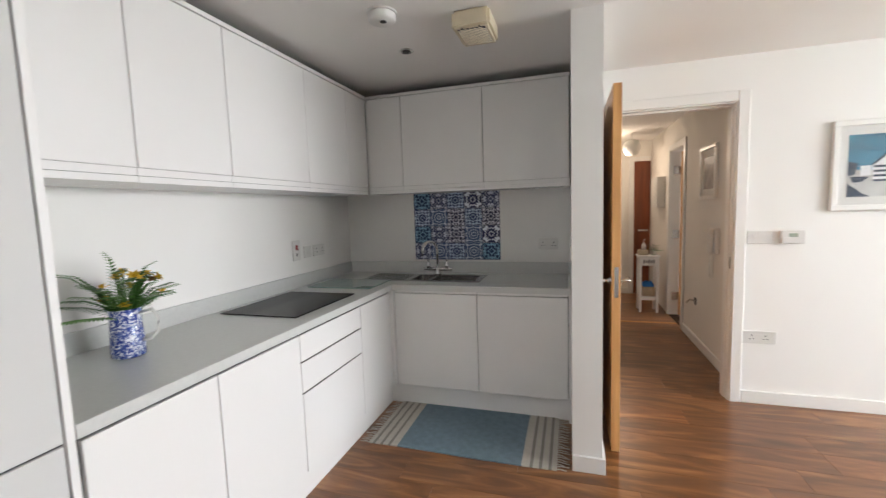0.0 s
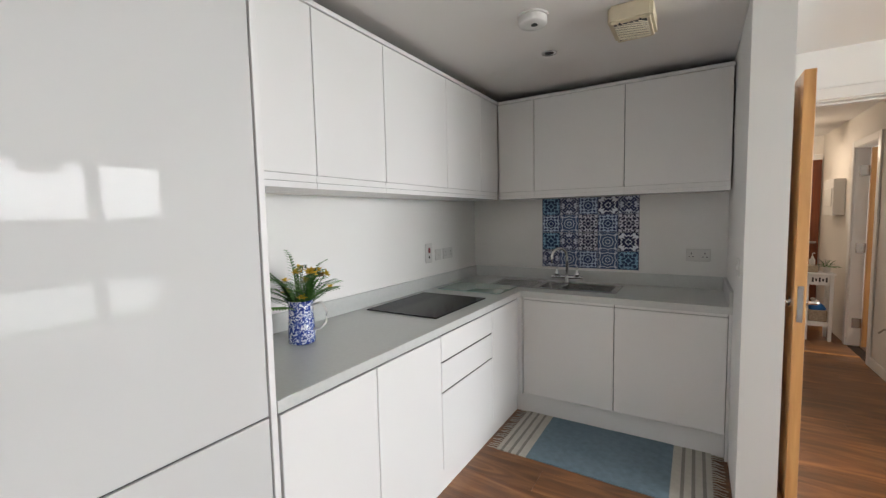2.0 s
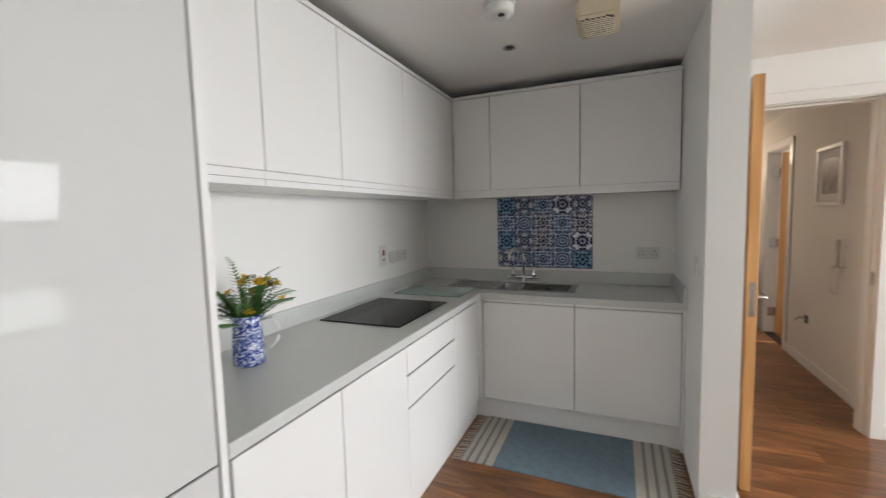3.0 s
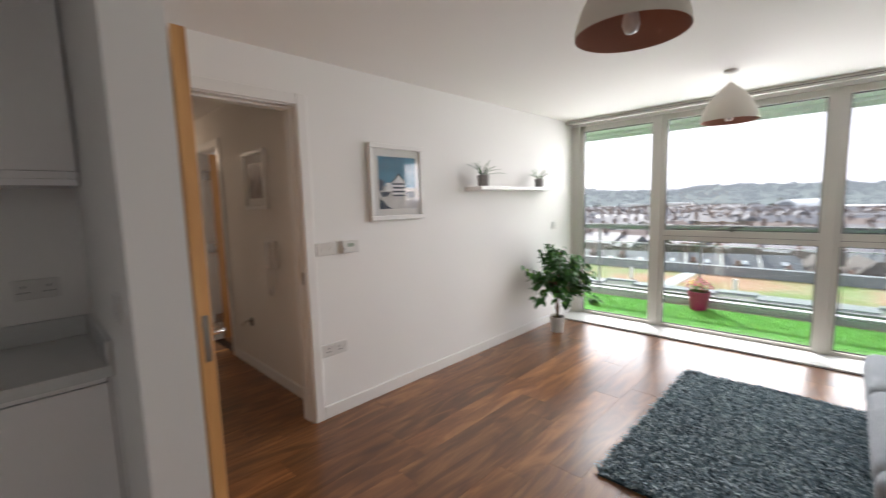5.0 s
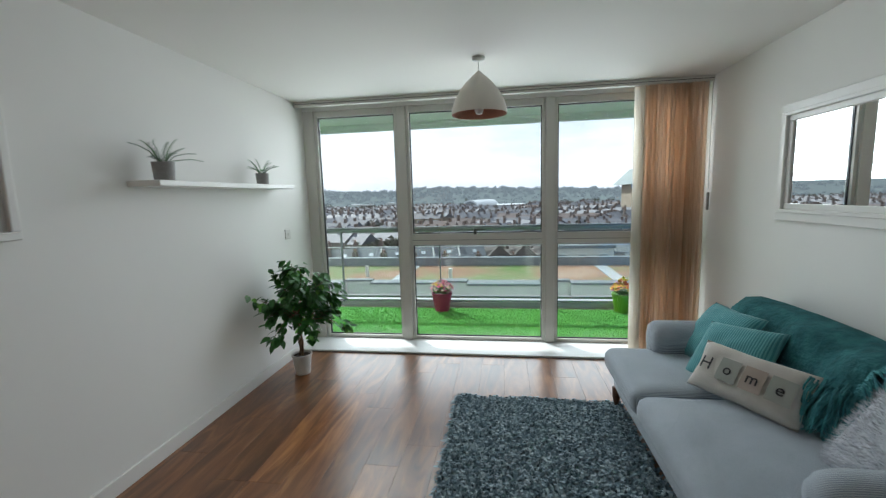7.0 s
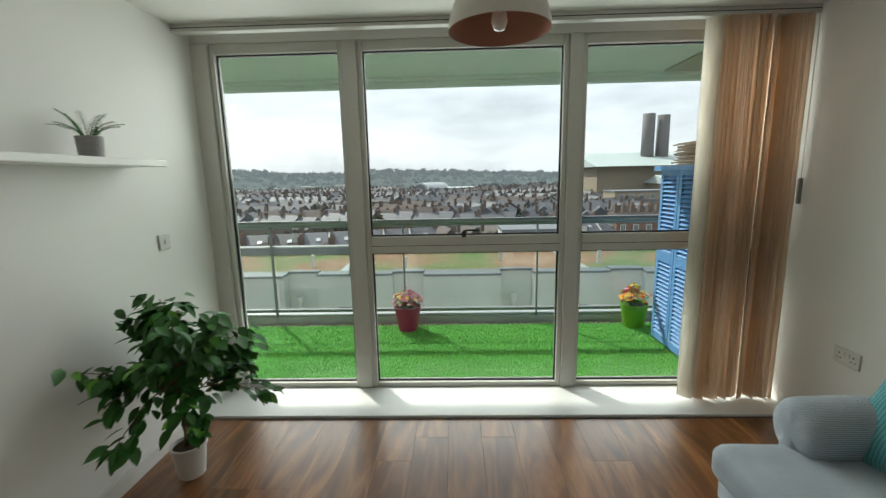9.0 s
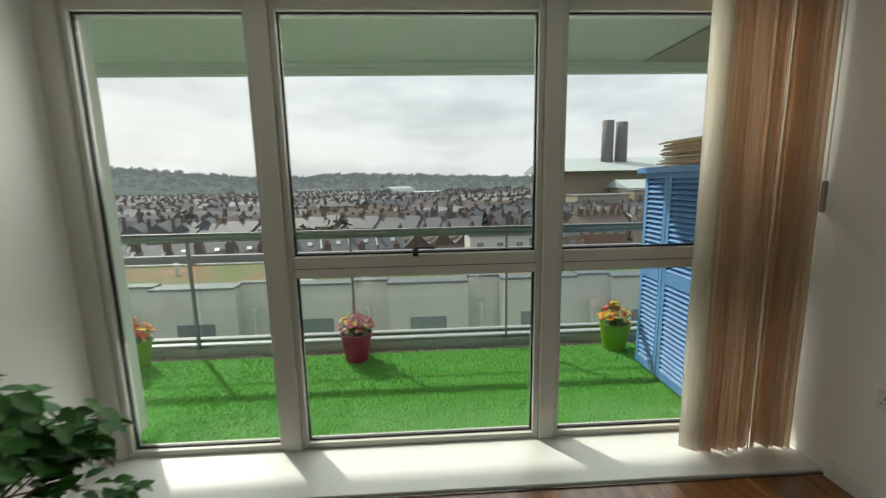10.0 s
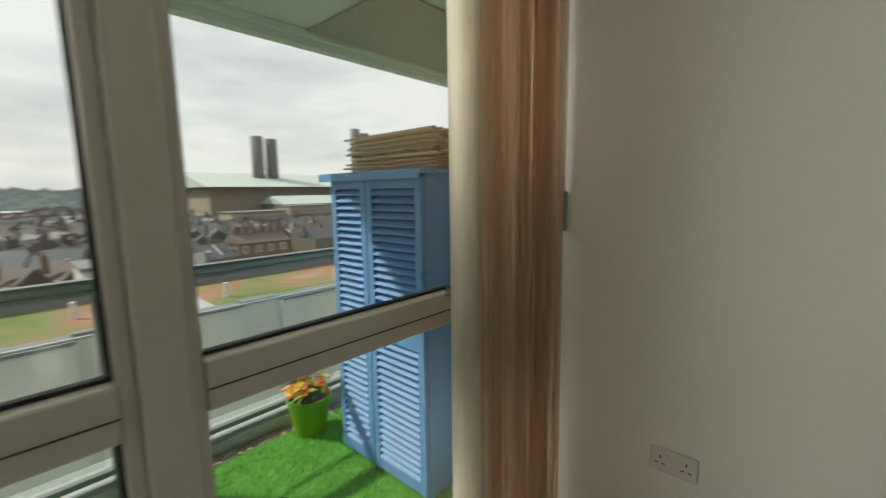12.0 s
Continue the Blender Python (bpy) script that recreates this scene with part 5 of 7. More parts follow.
mb = thing("meter_box", (1.2, 6.3, 1.5), label="white consumer unit box on the hall wall", category="meter box")
part("box", box(HX1 - 0.10, HX1 - 0.001, 6.0, 6.4, 1.35, 1.75, 0.004), M_PLASTIC, mb)
part("flap", box(HX1 - 0.108, HX1 - 0.101, 6.04, 6.36, 1.45, 1.65, 0.002), M_PLASTIC, mb)

# mirror
mr = thing("wall_mirror", (3.1, SY, 1.59), label="large landscape mirror in a moulded off-white frame", category="mirror")
mx0, mx1, mz0, mz1 = 2.50, 3.60, 1.245, 1.932
for ins, dep, w in ((0.0, 0.028, 0.05), (0.048, 0.042, 0.022), (0.068, 0.024, 0.035)):
    a0, a1, b0, b1 = mx0 + ins, mx1 - ins, mz0 + ins, mz1 - ins
    part("frame_rail", box(a0, a1, SY + 0.002, SY + dep, b0, b0 + w, 0.004), M_TRIM, mr)
    part("frame_rail", box(a0, a1, SY + 0.002, SY + dep, b1 - w, b1, 0.004), M_TRIM, mr)
    part("frame_stile", box(a0, a0 + w, SY + 0.002, SY + dep - 0.0005, b0 + w, b1 - w, 0.004), M_TRIM, mr)
    part("frame_stile", box(a1 - w, a1, SY + 0.002, SY + dep - 0.0005, b0 + w, b1 - w, 0.004), M_TRIM, mr)
part("mirror_glass", box(mx0 + 0.10, mx1 - 0.10, SY + 0.004, SY + 0.012, mz0 + 0.10, mz1 - 0.10), M_MIRROR, mr)

# vertical blind vanes, drawn back
def vane_material(nm="beige_blind_fabric", ca=(0.78, 0.64, 0.50), cb=(0.92, 0.81, 0.69)):
    m = bpy.data.materials.new(nm)
    m.use_nodes = True
    n, l = nodes_of(m)
    n.clear()
    out = n.new("ShaderNodeOutputMaterial")
    d, t, mx = n.new("ShaderNodeBsdfDiffuse"), n.new("ShaderNodeBsdfTranslucent"), n.new("ShaderNodeMixShader")
    co, w = n.new("ShaderNodeTexCoord"), n.new("ShaderNodeTexNoise")
    mp = n.new("ShaderNodeMapping")
    mp.inputs["Scale"].default_value = (300, 300, 6)
    w.inputs["Scale"].default_value = 1
    l.new(co.outputs["Object"], mp.inputs["Vector"])
    l.new(mp.outputs["Vector"], w.inputs["Vector"])
    r = ramp(n, l, w.outputs["Fac"], [(0.3, ca), (0.7, cb)])
    l.new(r.outputs["Color"], d.inputs["Color"])
    l.new(r.outputs["Color"], t.inputs["Color"])
    mx.inputs["Fac"].default_value = 0.7
    l.new(d.outputs["BSDF"], mx.inputs[1])
    l.new(t.outputs["BSDF"], mx.inputs[2])
    l.new(mx.outputs["Shader"], out.inputs["Surface"])
    return m


M_VANE = vane_material()
M_VANE2 = vane_material("sheer_cream_fabric", (0.74, 0.70, 0.62), (0.84, 0.80, 0.73))
bl = thing("vertical_blind", (XW - 0.12, -0.13, CZ - 0.04), label="beige fabric vertical blind drawn back in a bunch", category="blind")
rng = random.Random(8)
NV = 26
for i in range(NV):
    y = 0.158 - i * (0.508 / (NV - 1))
    ang = radians(72 + rng.uniform(-6, 6) + 20 * math.sin(i * 0.85)) if i > 1 else radians((40, 55)[i])
    if 12 < i < 19:
        ang = radians(136 + rng.uniform(-4, 4))
    bm = bmesh.new()
    nz, nw = 12, 4
    z0, z1 = 0.035 + rng.uniform(-0.006, 0.012), CZ - 0.047
    rows = []
    for k in range(nz + 1):
        z = z0 + (z1 - z0) * k / nz
        row = []
        for j in range(nw + 1):
            u = (j / nw - 0.5) * 0.089
            bow = 0.010 * (1 - (2 * j / nw - 1) ** 2) * (1 if i % 2 else -0.5)
            tw = ang + (0.10 * math.sin(i * 2.3) * (1 - k / nz))
            sway = 0.008 * noise.noise(Vector((i * 0.7, z * 0.8, 3))) * (1 - k / nz)
            cx, cy = XW - 0.150 - 0.012 * (1 - k / nz) + sway, y + sway
            row.append(bm.verts.new((cx + u * math.sin(tw) + bow * math.cos(tw), cy + u * math.cos(tw) - bow * math.sin(tw), z)))
        rows.append(row)
    for k in range(nz):
        for j in range(nw):
            bm.faces.new((rows[k][j], rows[k][j + 1], rows[k + 1][j + 1], rows[k + 1][j]))
    bmesh.ops.solidify(bm, geom=bm.faces[:], thickness=0.0006)
    part("vane", bm, M_VANE2 if i < 2 else M_VANE, bl, smooth=True)
cd = thing_part("cord_set", (XW - 0.1, -0.385, CZ - 0.04), bl)
part("cord", tube([(XW - 0.186, -0.385, CZ - 0.046), (XW - 0.186, -0.39, 1.4)], 0.0022, 6), M_PLASTIC, cd)
part("cord", tube([(XW - 0.176, -0.392, CZ - 0.046), (XW - 0.180, -0.393, 1.4)], 0.0022, 6), M_PLASTIC, cd)
part("weight", box(XW - 0.198, XW - 0.168, -0.400, -0.384, 1.27, 1.42, 0.005, seg=2), mat("grey_plastic_weight", (0.30, 0.29, 0.27), 0.5), cd)

# ---- sofa ----
M_TICK = stripes("blue_grey_ticking", (0.20, 0.25, 0.305), (0.54, 0.585, 0.63), "X", 0.0055)
M_TICKA = stripes("blue_grey_ticking_on_arms", (0.17, 0.21, 0.26), (0.50, 0.54, 0.58), "X", 0.006, tilt=45)
M_LEG = mat("dark_wood_leg", (0.12, 0.05, 0.025), 0.4, vary=0.2, scale=30)
sofa = thing("sofa", (2.72, 0.1, 0), label="two-seat roll-arm sofa in pale blue-grey pinstripe ticking", category="sofa")
SXA, SXB = 1.86, 3.58


def loft(sections, close=True, cap=True):
    """Joins equal rings of points into one skin."""
    bm = bmesh.new()
    rings = [[bm.verts.new(p) for p in s] for s in sections]
    n = len(rings[0])
    for a, b in zip(rings, rings[1:]):
        for k in range(n if close else n - 1):
            bm.faces.new((a[k], a[(k + 1) % n], b[(k + 1) % n], b[k]))
    if cap:
        bm.faces.new(rings[0][::-1])
        bm.faces.new(rings[-1])
    bmesh.ops.recalc_face_normals(bm, faces=bm.faces)
    return bm


def rounded_block(x0, x1, y0, y1, z0, z1, r, puff=0.0, seed=0, n=18):
    """A padded block: rounded all round, domed on top, slightly wrinkled."""
    bm = bmesh.new()
    nx, ny, nz = n, n, 6
    c = Vector(((x0 + x1) / 2, (y0 + y1) / 2, (z0 + z1) / 2))
    h = Vector(((x1 - x0) / 2, (y1 - y0) / 2, (z1 - z0) / 2))
    bmesh.ops.create_cube(bm, size=2)
    bmesh.ops.subdivide_edges(bm, edges=bm.edges[:], cuts=n, use_grid_fill=True)
    for v in bm.verts:
        p = Vector((v.co.x * h.x, v.co.y * h.y, v.co.z * h.z))
        q = Vector((max(-h.x + r, min(h.x - r, p.x)), max(-h.y + r, min(h.y - r, p.y)), max(-h.z + r, min(h.z - r, p.z))))
        d = p - q
        if d.length > 1e-6:
            p = q + d.normalized() * r
        e = (1 - (p.x / h.x) ** 2) * (1 - (p.y / h.y) ** 2)
        if v.co.z > 0:
            p.z += puff * e ** 0.5 if e > 0 else 0
        w = noise.noise(Vector((p.x * 5 + seed * 3.1, p.y * 5, p.z * 5))) * 0.008 + noise.noise(Vector((p.x * 14 + seed, p.y * 10, p.z * 8))) * 0.004
        v.co = c + p + Vector((0, w * 0.5, w))
    return bm


part("base", rounded_block(SXA + 0.04, SXB - 0.04, -0.33, 0.575, 0.135, 0.30, 0.03, seed=1, n=10), M_TICK, sofa, smooth=True)
part("seat_cushion", rounded_block(2.845, SXB - 0.075, -0.20, 0.645, 0.285, 0.425, 0.055, 0.03, seed=2), M_TICK, sofa, smooth=True)
part("seat_cushion", rounded_block(SXA + 0.15, 2.838, -0.20, 0.645, 0.285, 0.425, 0.055, 0.035, seed=5), M_TICK, sofa, smooth=True)
part("seat_cushion_end", rounded_block(SXA + 0.02, SXA + 0.16, 0.36, 0.64, 0.285, 0.42, 0.05, 0.0, seed=6, n=8), M_TICK, sofa, smooth=True)
part("back", rounded_block(SXA + 0.02, SXB - 0.02, -0.385, -0.13, 0.20, 0.70, 0.075, 0.05, seed=7), M_TICK, sofa, smooth=True)


def roll_arm(cx, s, seed):
    """Arm with a rolled top: a keyhole outline drawn from back to front, rounded over at the front."""
    secs = []
    for y, k in ((-0.36, 1.0), (-0.2, 1.0), (0.0, 1.0), (0.2, 1.0), (0.31, 1.0), (0.345, 0.95), (0.368, 0.82), (0.378, 0.55), (0.38, 0.2)):
        ring = []
        for i in range(28):
            a = radians(-62 + i * (304 / 19)) if i < 20 else None
            if i < 20:
                x, z = 0.118 * math.cos(a), 0.118 * math.sin(a)
                zc = 0.505
                ring.append((cx + x * k, y + 0.01 * noise.noise(Vector((i * 0.4, y * 6, seed))), zc + z * k + 0.006 * noise.noise(Vector((y * 9, i * 0.5, seed)))))
            else:
                u = (i - 20) / 7
                ring.append((cx + (-0.055 + 0.11 * u) * (0.9 + 0.1 * k) + s * 0.0, y, 0.505 - (0.505 - 0.12) * (0.35 + 0.65 * k) * (1 if 0 <= u <= 1 else 1)))
        secs.append(ring)
    return loft(secs)


part("arm", roll_arm(3.455, 1, 1), M_TICKA, sofa, smooth=True)
part("arm", roll_arm(1.985, -1, 4), M_TICKA, sofa, smooth=True)
for x in (SXA + 0.09, SXB - 0.09):
    part("arm_piping", tube([(x - 0.0, 0.372, 0.14), (x, 0.376, 0.39)], 0.004, 6), M_TICK, sofa)
for x, y in ((SXA + 0.10, 0.53), (SXB - 0.08, 0.555), (SXA + 0.10, -0.28), (SXB - 0.10, -0.28)):
    part("leg", lathe([(0, 0), (0.014, 0), (0.018, 0.02), (0.014, 0.035), (0.026, 0.085), (0.030, 0.150), (0, 0.150)], (x, y, 0), 16), M_LEG, sofa, smooth=True)

# throw over the back
M_TEAL = mat("teal_throw", (0.075, 0.27, 0.29), 0.9, vary=0.3, scale=16, bump=1.0, bscale=45)
M_TEAL2 = stripes("teal_rib_knit", (0.06, 0.25, 0.275), (0.14, 0.40, 0.42), "X", 0.012, bump=0.8)
throw = thing("throw_blanket", (2.9, -0.2, 0.8), label="teal knitted throw with tassels draped over the sofa back", category="blanket")
bm = bmesh.new()
prof = [(0.015, 0.475), (-0.03, 0.53), (-0.075, 0.60), (-0.105, 0.665), (-0.14, 0.73), (-0.20, 0.77), (-0.28, 0.777), (-0.35, 0.755), (-0.395, 0.70), (-0.402, 0.6), (-0.403, 0.45)]
nx = 44
tx_a, tx_b = 2.50, 3.56
rows = []
for i in range(nx + 1):
    u = i / nx
    x = tx_a + (tx_b - tx_a) * u
    row = []
    for j, (y, z) in enumerate(prof):
        w = 0.028 * noise.noise(Vector((x * 6, j * 0.5, 1))) + 0.014 * math.sin(x * 17 + j * 0.5) * (0.5 + 0.5 * noise.noise(Vector((x * 2, j * 0.2, 7))))
        lift = 0.02 * math.sin(math.pi * u) - (0.03 if u > 0.97 else 0)
        row.append(bm.verts.new((x + 0.02 * noise.noise(Vector((j * 0.5, x, 4))) - 0.028 * j * (1 - u) * 0.3, max(y + w, -0.405), z + 0.5 * w + lift * (1 if 3 < j < 8 else 0.3))))
    rows.append(row)
for i in range(nx):
    for j in range(len(prof) - 1):
        bm.faces.new((rows[i][j], rows[i + 1][j], rows[i + 1][j + 1], rows[i][j + 1]))
bmesh.ops.solidify(bm, geom=bm.faces[:], thickness=-0.008)
for v in bm.verts:
    v.co.y = max(v.co.y, SY + 0.003)
part("cloth", bm, M_TEAL, throw, smooth=True)
rng = random.Random(3)
for i in range(64):
    u = i / 63
    k = u * 6.2
    j = int(k)
    y, z = [prof[j][q] + (prof[j + 1][q] - prof[j][q]) * (k - j) for q in (0, 1)]
    x = tx_a - 0.012 * j * (1 if j < 6 else 1)
    L = rng.uniform(0.06, 0.11)
    y += 0.02
    pts = [(x + 0.02, y, z + 0.004), (x - 0.02, y + rng.uniform(-0.01, 0.03), z + rng.uniform(0.0, 0.02)), (x - 0.055, y + rng.uniform(0.0, 0.04), z - L * 0.35), (x - 0.06 + rng.uniform(-0.02, 0.02), y + rng.uniform(0.01, 0.05), max(z - L, 0.475))]
    part("tassel", tube(pts, 0.0062, 6, r_end=0.0035), M_TEAL, throw)
for i in range(120):
    x = tx_a - 0.03 + rng.uniform(-0.01, 0.09)
    y, z = rng.uniform(-0.06, 0.09), rng.uniform(0.50, 0.68)
    part("tassel", tube([(x, y - 0.03, z), (x - 0.01, y, z - 0.03), (x + rng.uniform(-0.03, 0.03), y + 0.03, 0.478)], 0.0055, 6, r_end=0.0025), M_TEAL, throw)


def put_cushion(name, w, d, h, at, rx, rz, m, label, ry=0, seed=0, wrinkle=0.012):
    bm = cushion_bm(w, d, h, 18, wrinkle=wrinkle, seed=seed)
    ob_m = Matrix.Translation(at) @ Matrix.Rotation(radians(rz), 4, "Z") @ Matrix.Rotation(radians(rx), 4, "X") @ Matrix.Rotation(radians(ry), 4, "Z")
    c = thing(name, at, label=label, category="cushion")
    me = mesh_of("cover", bm, m)
    piece("cover", me, ob_m, c)
    return c, ob_m


put_cushion("scatter_cushion", 0.40, 0.40, 0.13, (3.29, 0.055, 0.585), 48, 192, M_TEAL2, "teal ribbed scatter cushion leaning in the sofa corner", seed=2)
put_cushion("scatter_cushion", 0.40, 0.38, 0.13, (3.03, 0.10, 0.567), 45, 205, M_TEAL2, "teal ribbed scatter cushion leaning on another cushion", ry=8, seed=6)
hc, hm = put_cushion("lumbar_cushion", 0.50, 0.25, 0.12, (2.735, 0.185, 0.565), 56, 209, mat("cream_linen_cover", (0.58, 0.55, 0.50), 0.9, vary=0.05, scale=20, bump=0.4, bscale=300), "cream rectangular cushion printed with the word Home", seed=9)
M_INK = mat("black_print", (0.03, 0.03, 0.035), 0.8)
M_PATCH = mat("taupe_patch", (0.38, 0.39, 0.35), 0.9, vary=0.1)
M_PATCH2 = mat("brown_patch", (0.42, 0.35, 0.30), 0.9, vary=0.1)


def letter(ch, u, v, size, parent, pm, hz, m=M_INK):
    cu = bpy.data.curves.new("letter", "FONT")
    cu.body, cu.size, cu.extrude = ch, size, 0.0008
    cu.align_x, cu.align_y = "CENTER", "CENTER"
    tmp = bpy.data.objects.new("tmp_letter", cu)
    me = bpy.data.meshes.new_from_object(tmp)
    bpy.data.objects.remove(tmp)
    me.materials.clear()
    me.materials.append(m)
    for vtx in me.vertices:
        x, y = vtx.co.x + u, vtx.co.y + v
        e = max((1 - abs(2 * x / 0.50) ** 2.6) * (1 - abs(2 * y / 0.25) ** 2.6), 0)
        vtx.co = (x, y, vtx.co.z + 0.06 * e ** 0.42 + hz)
    piece("letter", me, pm, parent)


for k, ch in enumerate("Home"):
    uu = -0.165 + k * 0.11
    bm = bmesh.new()
    g = 6
    vs = [[None] * (g + 1) for _ in range(g + 1)]
    for i in range(g + 1):
        for j in range(g + 1):
            x, y = uu - 0.046 + 0.092 * i / g, -0.055 + 0.11 * j / g
            e = max((1 - abs(2 * x / 0.50) ** 2.6) * (1 - abs(2 * y / 0.25) ** 2.6), 0)
            vs[i][j] = bm.verts.new((x, y, 0.06 * e ** 0.42 + 0.007))
    for i in range(g):
        for j in range(g):
            bm.faces.new((vs[i][j], vs[i + 1][j], vs[i + 1][j + 1], vs[i][j + 1]))
    if k:
        piece("patch", mesh_of("patch", bm, M_PATCH if k != 2 else M_PATCH2), hm, hc)
    else:
        bm.free()
    letter(ch, uu, 0.0, 0.072 if k else 0.09, hc, hm, 0.010)
wc, wm = put_cushion("fluffy_cushion", 0.38, 0.38, 0.16, (2.14, 0.05, 0.60), 58, 172, mat("white_faux_fur", (0.62, 0.64, 0.68), 0.95, vary=0.08, scale=30, bump=1.0, bscale=90), "pale fluffy faux-fur cushion at the sofa's end", seed=12)
rng = random.Random(17)
fur = bmesh.new()
for i in range(2600):
    u, v = rng.uniform(-0.98, 0.98), rng.uniform(-0.98, 0.98)
    e = max((1 - abs(u) ** 2.6) * (1 - abs(v) ** 2.6), 0)
    sgn = 1 if i % 5 else -1
    p = Vector((u * 0.19, v * 0.19, sgn * 0.08 * e ** 0.42))
    d = Vector((u * 0.6 + rng.uniform(-0.6, 0.6), v * 0.6 + rng.uniform(-0.6, 0.6), sgn * 0.8)).normalized() * rng.uniform(0.018, 0.032)
    s = Vector((rng.uniform(-1, 1), rng.uniform(-1, 1), 0)).normalized() * 0.0018
    fur.faces.new([fur.verts.new(wm @ q) for q in (p - s, p + s, p + d)])
M_FUR = mat("white_fur_tufts", (0.66, 0.68, 0.72), 0.95, vary=0.08)
part("fur", fur, M_FUR, wc, kind="stuff")

# shaggy rug
rug = thing("shag_rug", (2.68, 1.07, 0), label="deep teal-grey shaggy pile rug in front of the sofa", category="rug")
RX0, RX1, RY0, RY1 = 1.83, 3.53, 0.52, 1.63
part("backing", box(RX0, RX1, RY0, RY1, 0.0005, 0.012), mat("rug_backing", (0.045, 0.075, 0.09), 0.95), rug)


def pile_material():
    m = mat("teal_grey_pile", (0.15, 0.225, 0.26), 0.9, vary=0.25, scale=9)
    n, l = nodes_of(m)
    g = n.new("ShaderNodeNewGeometry")
    r = ramp(n, l, g.outputs["Random Per Island"], [(0.0, (0.045, 0.08, 0.10)), (0.5, (0.135, 0.20, 0.235)), (1.0, (0.40, 0.49, 0.53))])
    l.new(r.outputs["Color"], n["Principled BSDF"].inputs["Base Color"])
    return m


rs = np.random.RandomState(5)
N = 22000
bx = rs.uniform(RX0 + 0.005, RX1 - 0.005, N)
by = rs.uniform(RY0 + 0.005, RY1 - 0.005, N)
ang = rs.uniform(0, 2 * np.pi, N)
ln = rs.uniform(0.03, 0.055, N)
wd = rs.uniform(0.005, 0.009, N)
fx = np.sin(bx * 23 + by * 11) * 0.6 + np.sin(by * 31) * 0.6 + rs.normal(0, 0.9, N)
dx, dy = np.cos(fx + ang * 0.35) * ln, np.sin(fx * 1.3 + ang * 0.35) * ln
px, py = -dy / ln * wd, dx / ln * wd
hh = rs.uniform(0.022, 0.040, N)
co = np.zeros((N, 6, 3))
for q, (k, z) in enumerate(((0.0, 0.011), (0.45, 1.0), (1.0, 0.75))):
    zz = 0.011 if q == 0 else hh * z
    w = (0.7, 1.0, 0.6)[q]
    co[:, q * 2, 0], co[:, q * 2, 1], co[:, q * 2, 2] = bx + dx * k - px * w, by + dy * k - py * w, zz
    co[:, q * 2 + 1, 0], co[:, q * 2 + 1, 1], co[:, q * 2 + 1, 2] = bx + dx * k + px * w, by + dy * k + py * w, zz
base = np.arange(N) * 6
quads = np.concatenate([np.stack([base, base + 1, base + 3, base + 2], 1), np.stack([base + 2, base + 3, base + 5, base + 4], 1)])
me = bpy.data.meshes.new("pile")
me.from_pydata(co.reshape(-1, 3).tolist(), [], quads.tolist())
me.materials.append(pile_material())
ob = new("pile", me)
ob.parent = rug
ob.location = -WORLD[rug]
tagged(ob, kind="stuff")

# ---- terrace ----
TZ = -0.06
RX = 6.30
single("terrace_floor", box(XW + 0.145, RX + 0.30, -4.5, 8.0, TZ - 0.35, TZ - 0.02), M_TERR, kind="structure")
single("balcony_soffit", box(XW + 0.115, RX - 0.03, -4.5, 8.0, 2.43, 2.70), M_SOFFIT, kind="structure")
single("soffit_edge", box(RX - 0.029, RX + 0.05, -4.5, 8.0, 2.345, 2.70, 0.004), M_SOFFIT, kind="structure")
# Thin tan-grey slab under the soffit south of y = -0.40, darker than the rest.
single("soffit_darker_area", box(5.43, RX - 0.072, -4.5, -0.40, 2.414, 2.4285), mat("tan_grey_soffit_area", (0.36, 0.34, 0.28), 0.8, vary=0.04, scale=2), kind="structure")
single("soffit_trim", box(RX - 0.07, RX - 0.031, -4.5, 8.0, 2.39, 2.429, 0.003), M_SOFFIT, kind="structure")
single("wall_outside", box(XW + 0.15, XW + 0.32, -4.5, SY, -16, 2.7), M_WALL, kind="structure")
single("wall_outside", box(XW + 0.15, XW + 0.32, NY + 0.06, 8, -16, 2.7), M_WALL, kind="structure")
single("wall_below", box(XW - 6.8, XW + 0.14, -6, 8, -16, -0.36), M_WALL, kind="structure")
M_TURF = mat("artificial_grass_base", (0.10, 0.36, 0.055), 0.85, vary=0.25, scale=60, bump=0.8, bscale=300)
turf = single("artificial_grass", box(XW + 0.15, 6.13, -4.4, 7.9, TZ - 0.019, TZ), M_TURF, kind="structure")


def blade_material():
    m = mat("grass_blade", (0.07, 0.26, 0.04), 0.6)
    n, l = nodes_of(m)
    g = n.new("ShaderNodeNewGeometry")
    r = ramp(n, l, g.outputs["Random Per Island"], [(0.0, (0.09, 0.36, 0.035)), (0.6, (0.20, 0.56, 0.07)), (1.0, (0.38, 0.70, 0.15))])
    l.new(r.outputs["Color"], n["Principled BSDF"].inputs["Base Color"])
    return m


rs = np.random.RandomState(9)
N = 60000
bx, by = rs.uniform(XW + 0.15, 6.13, N), rs.uniform(-0.9, 4.6, N)
a, h, w = rs.uniform(0, 2 * np.pi, N), rs.uniform(0.012, 0.024, N), rs.uniform(0.0015, 0.003, N)
co = np.zeros((N, 3, 3))
co[:, 0, 0], co[:, 0, 1], co[:, 0, 2] = bx - np.sin(a) * w, by + np.cos(a) * w, TZ - 0.002
co[:, 1, 0], co[:, 1, 1], co[:, 1, 2] = bx + np.sin(a) * w, by - np.cos(a) * w, TZ - 0.002
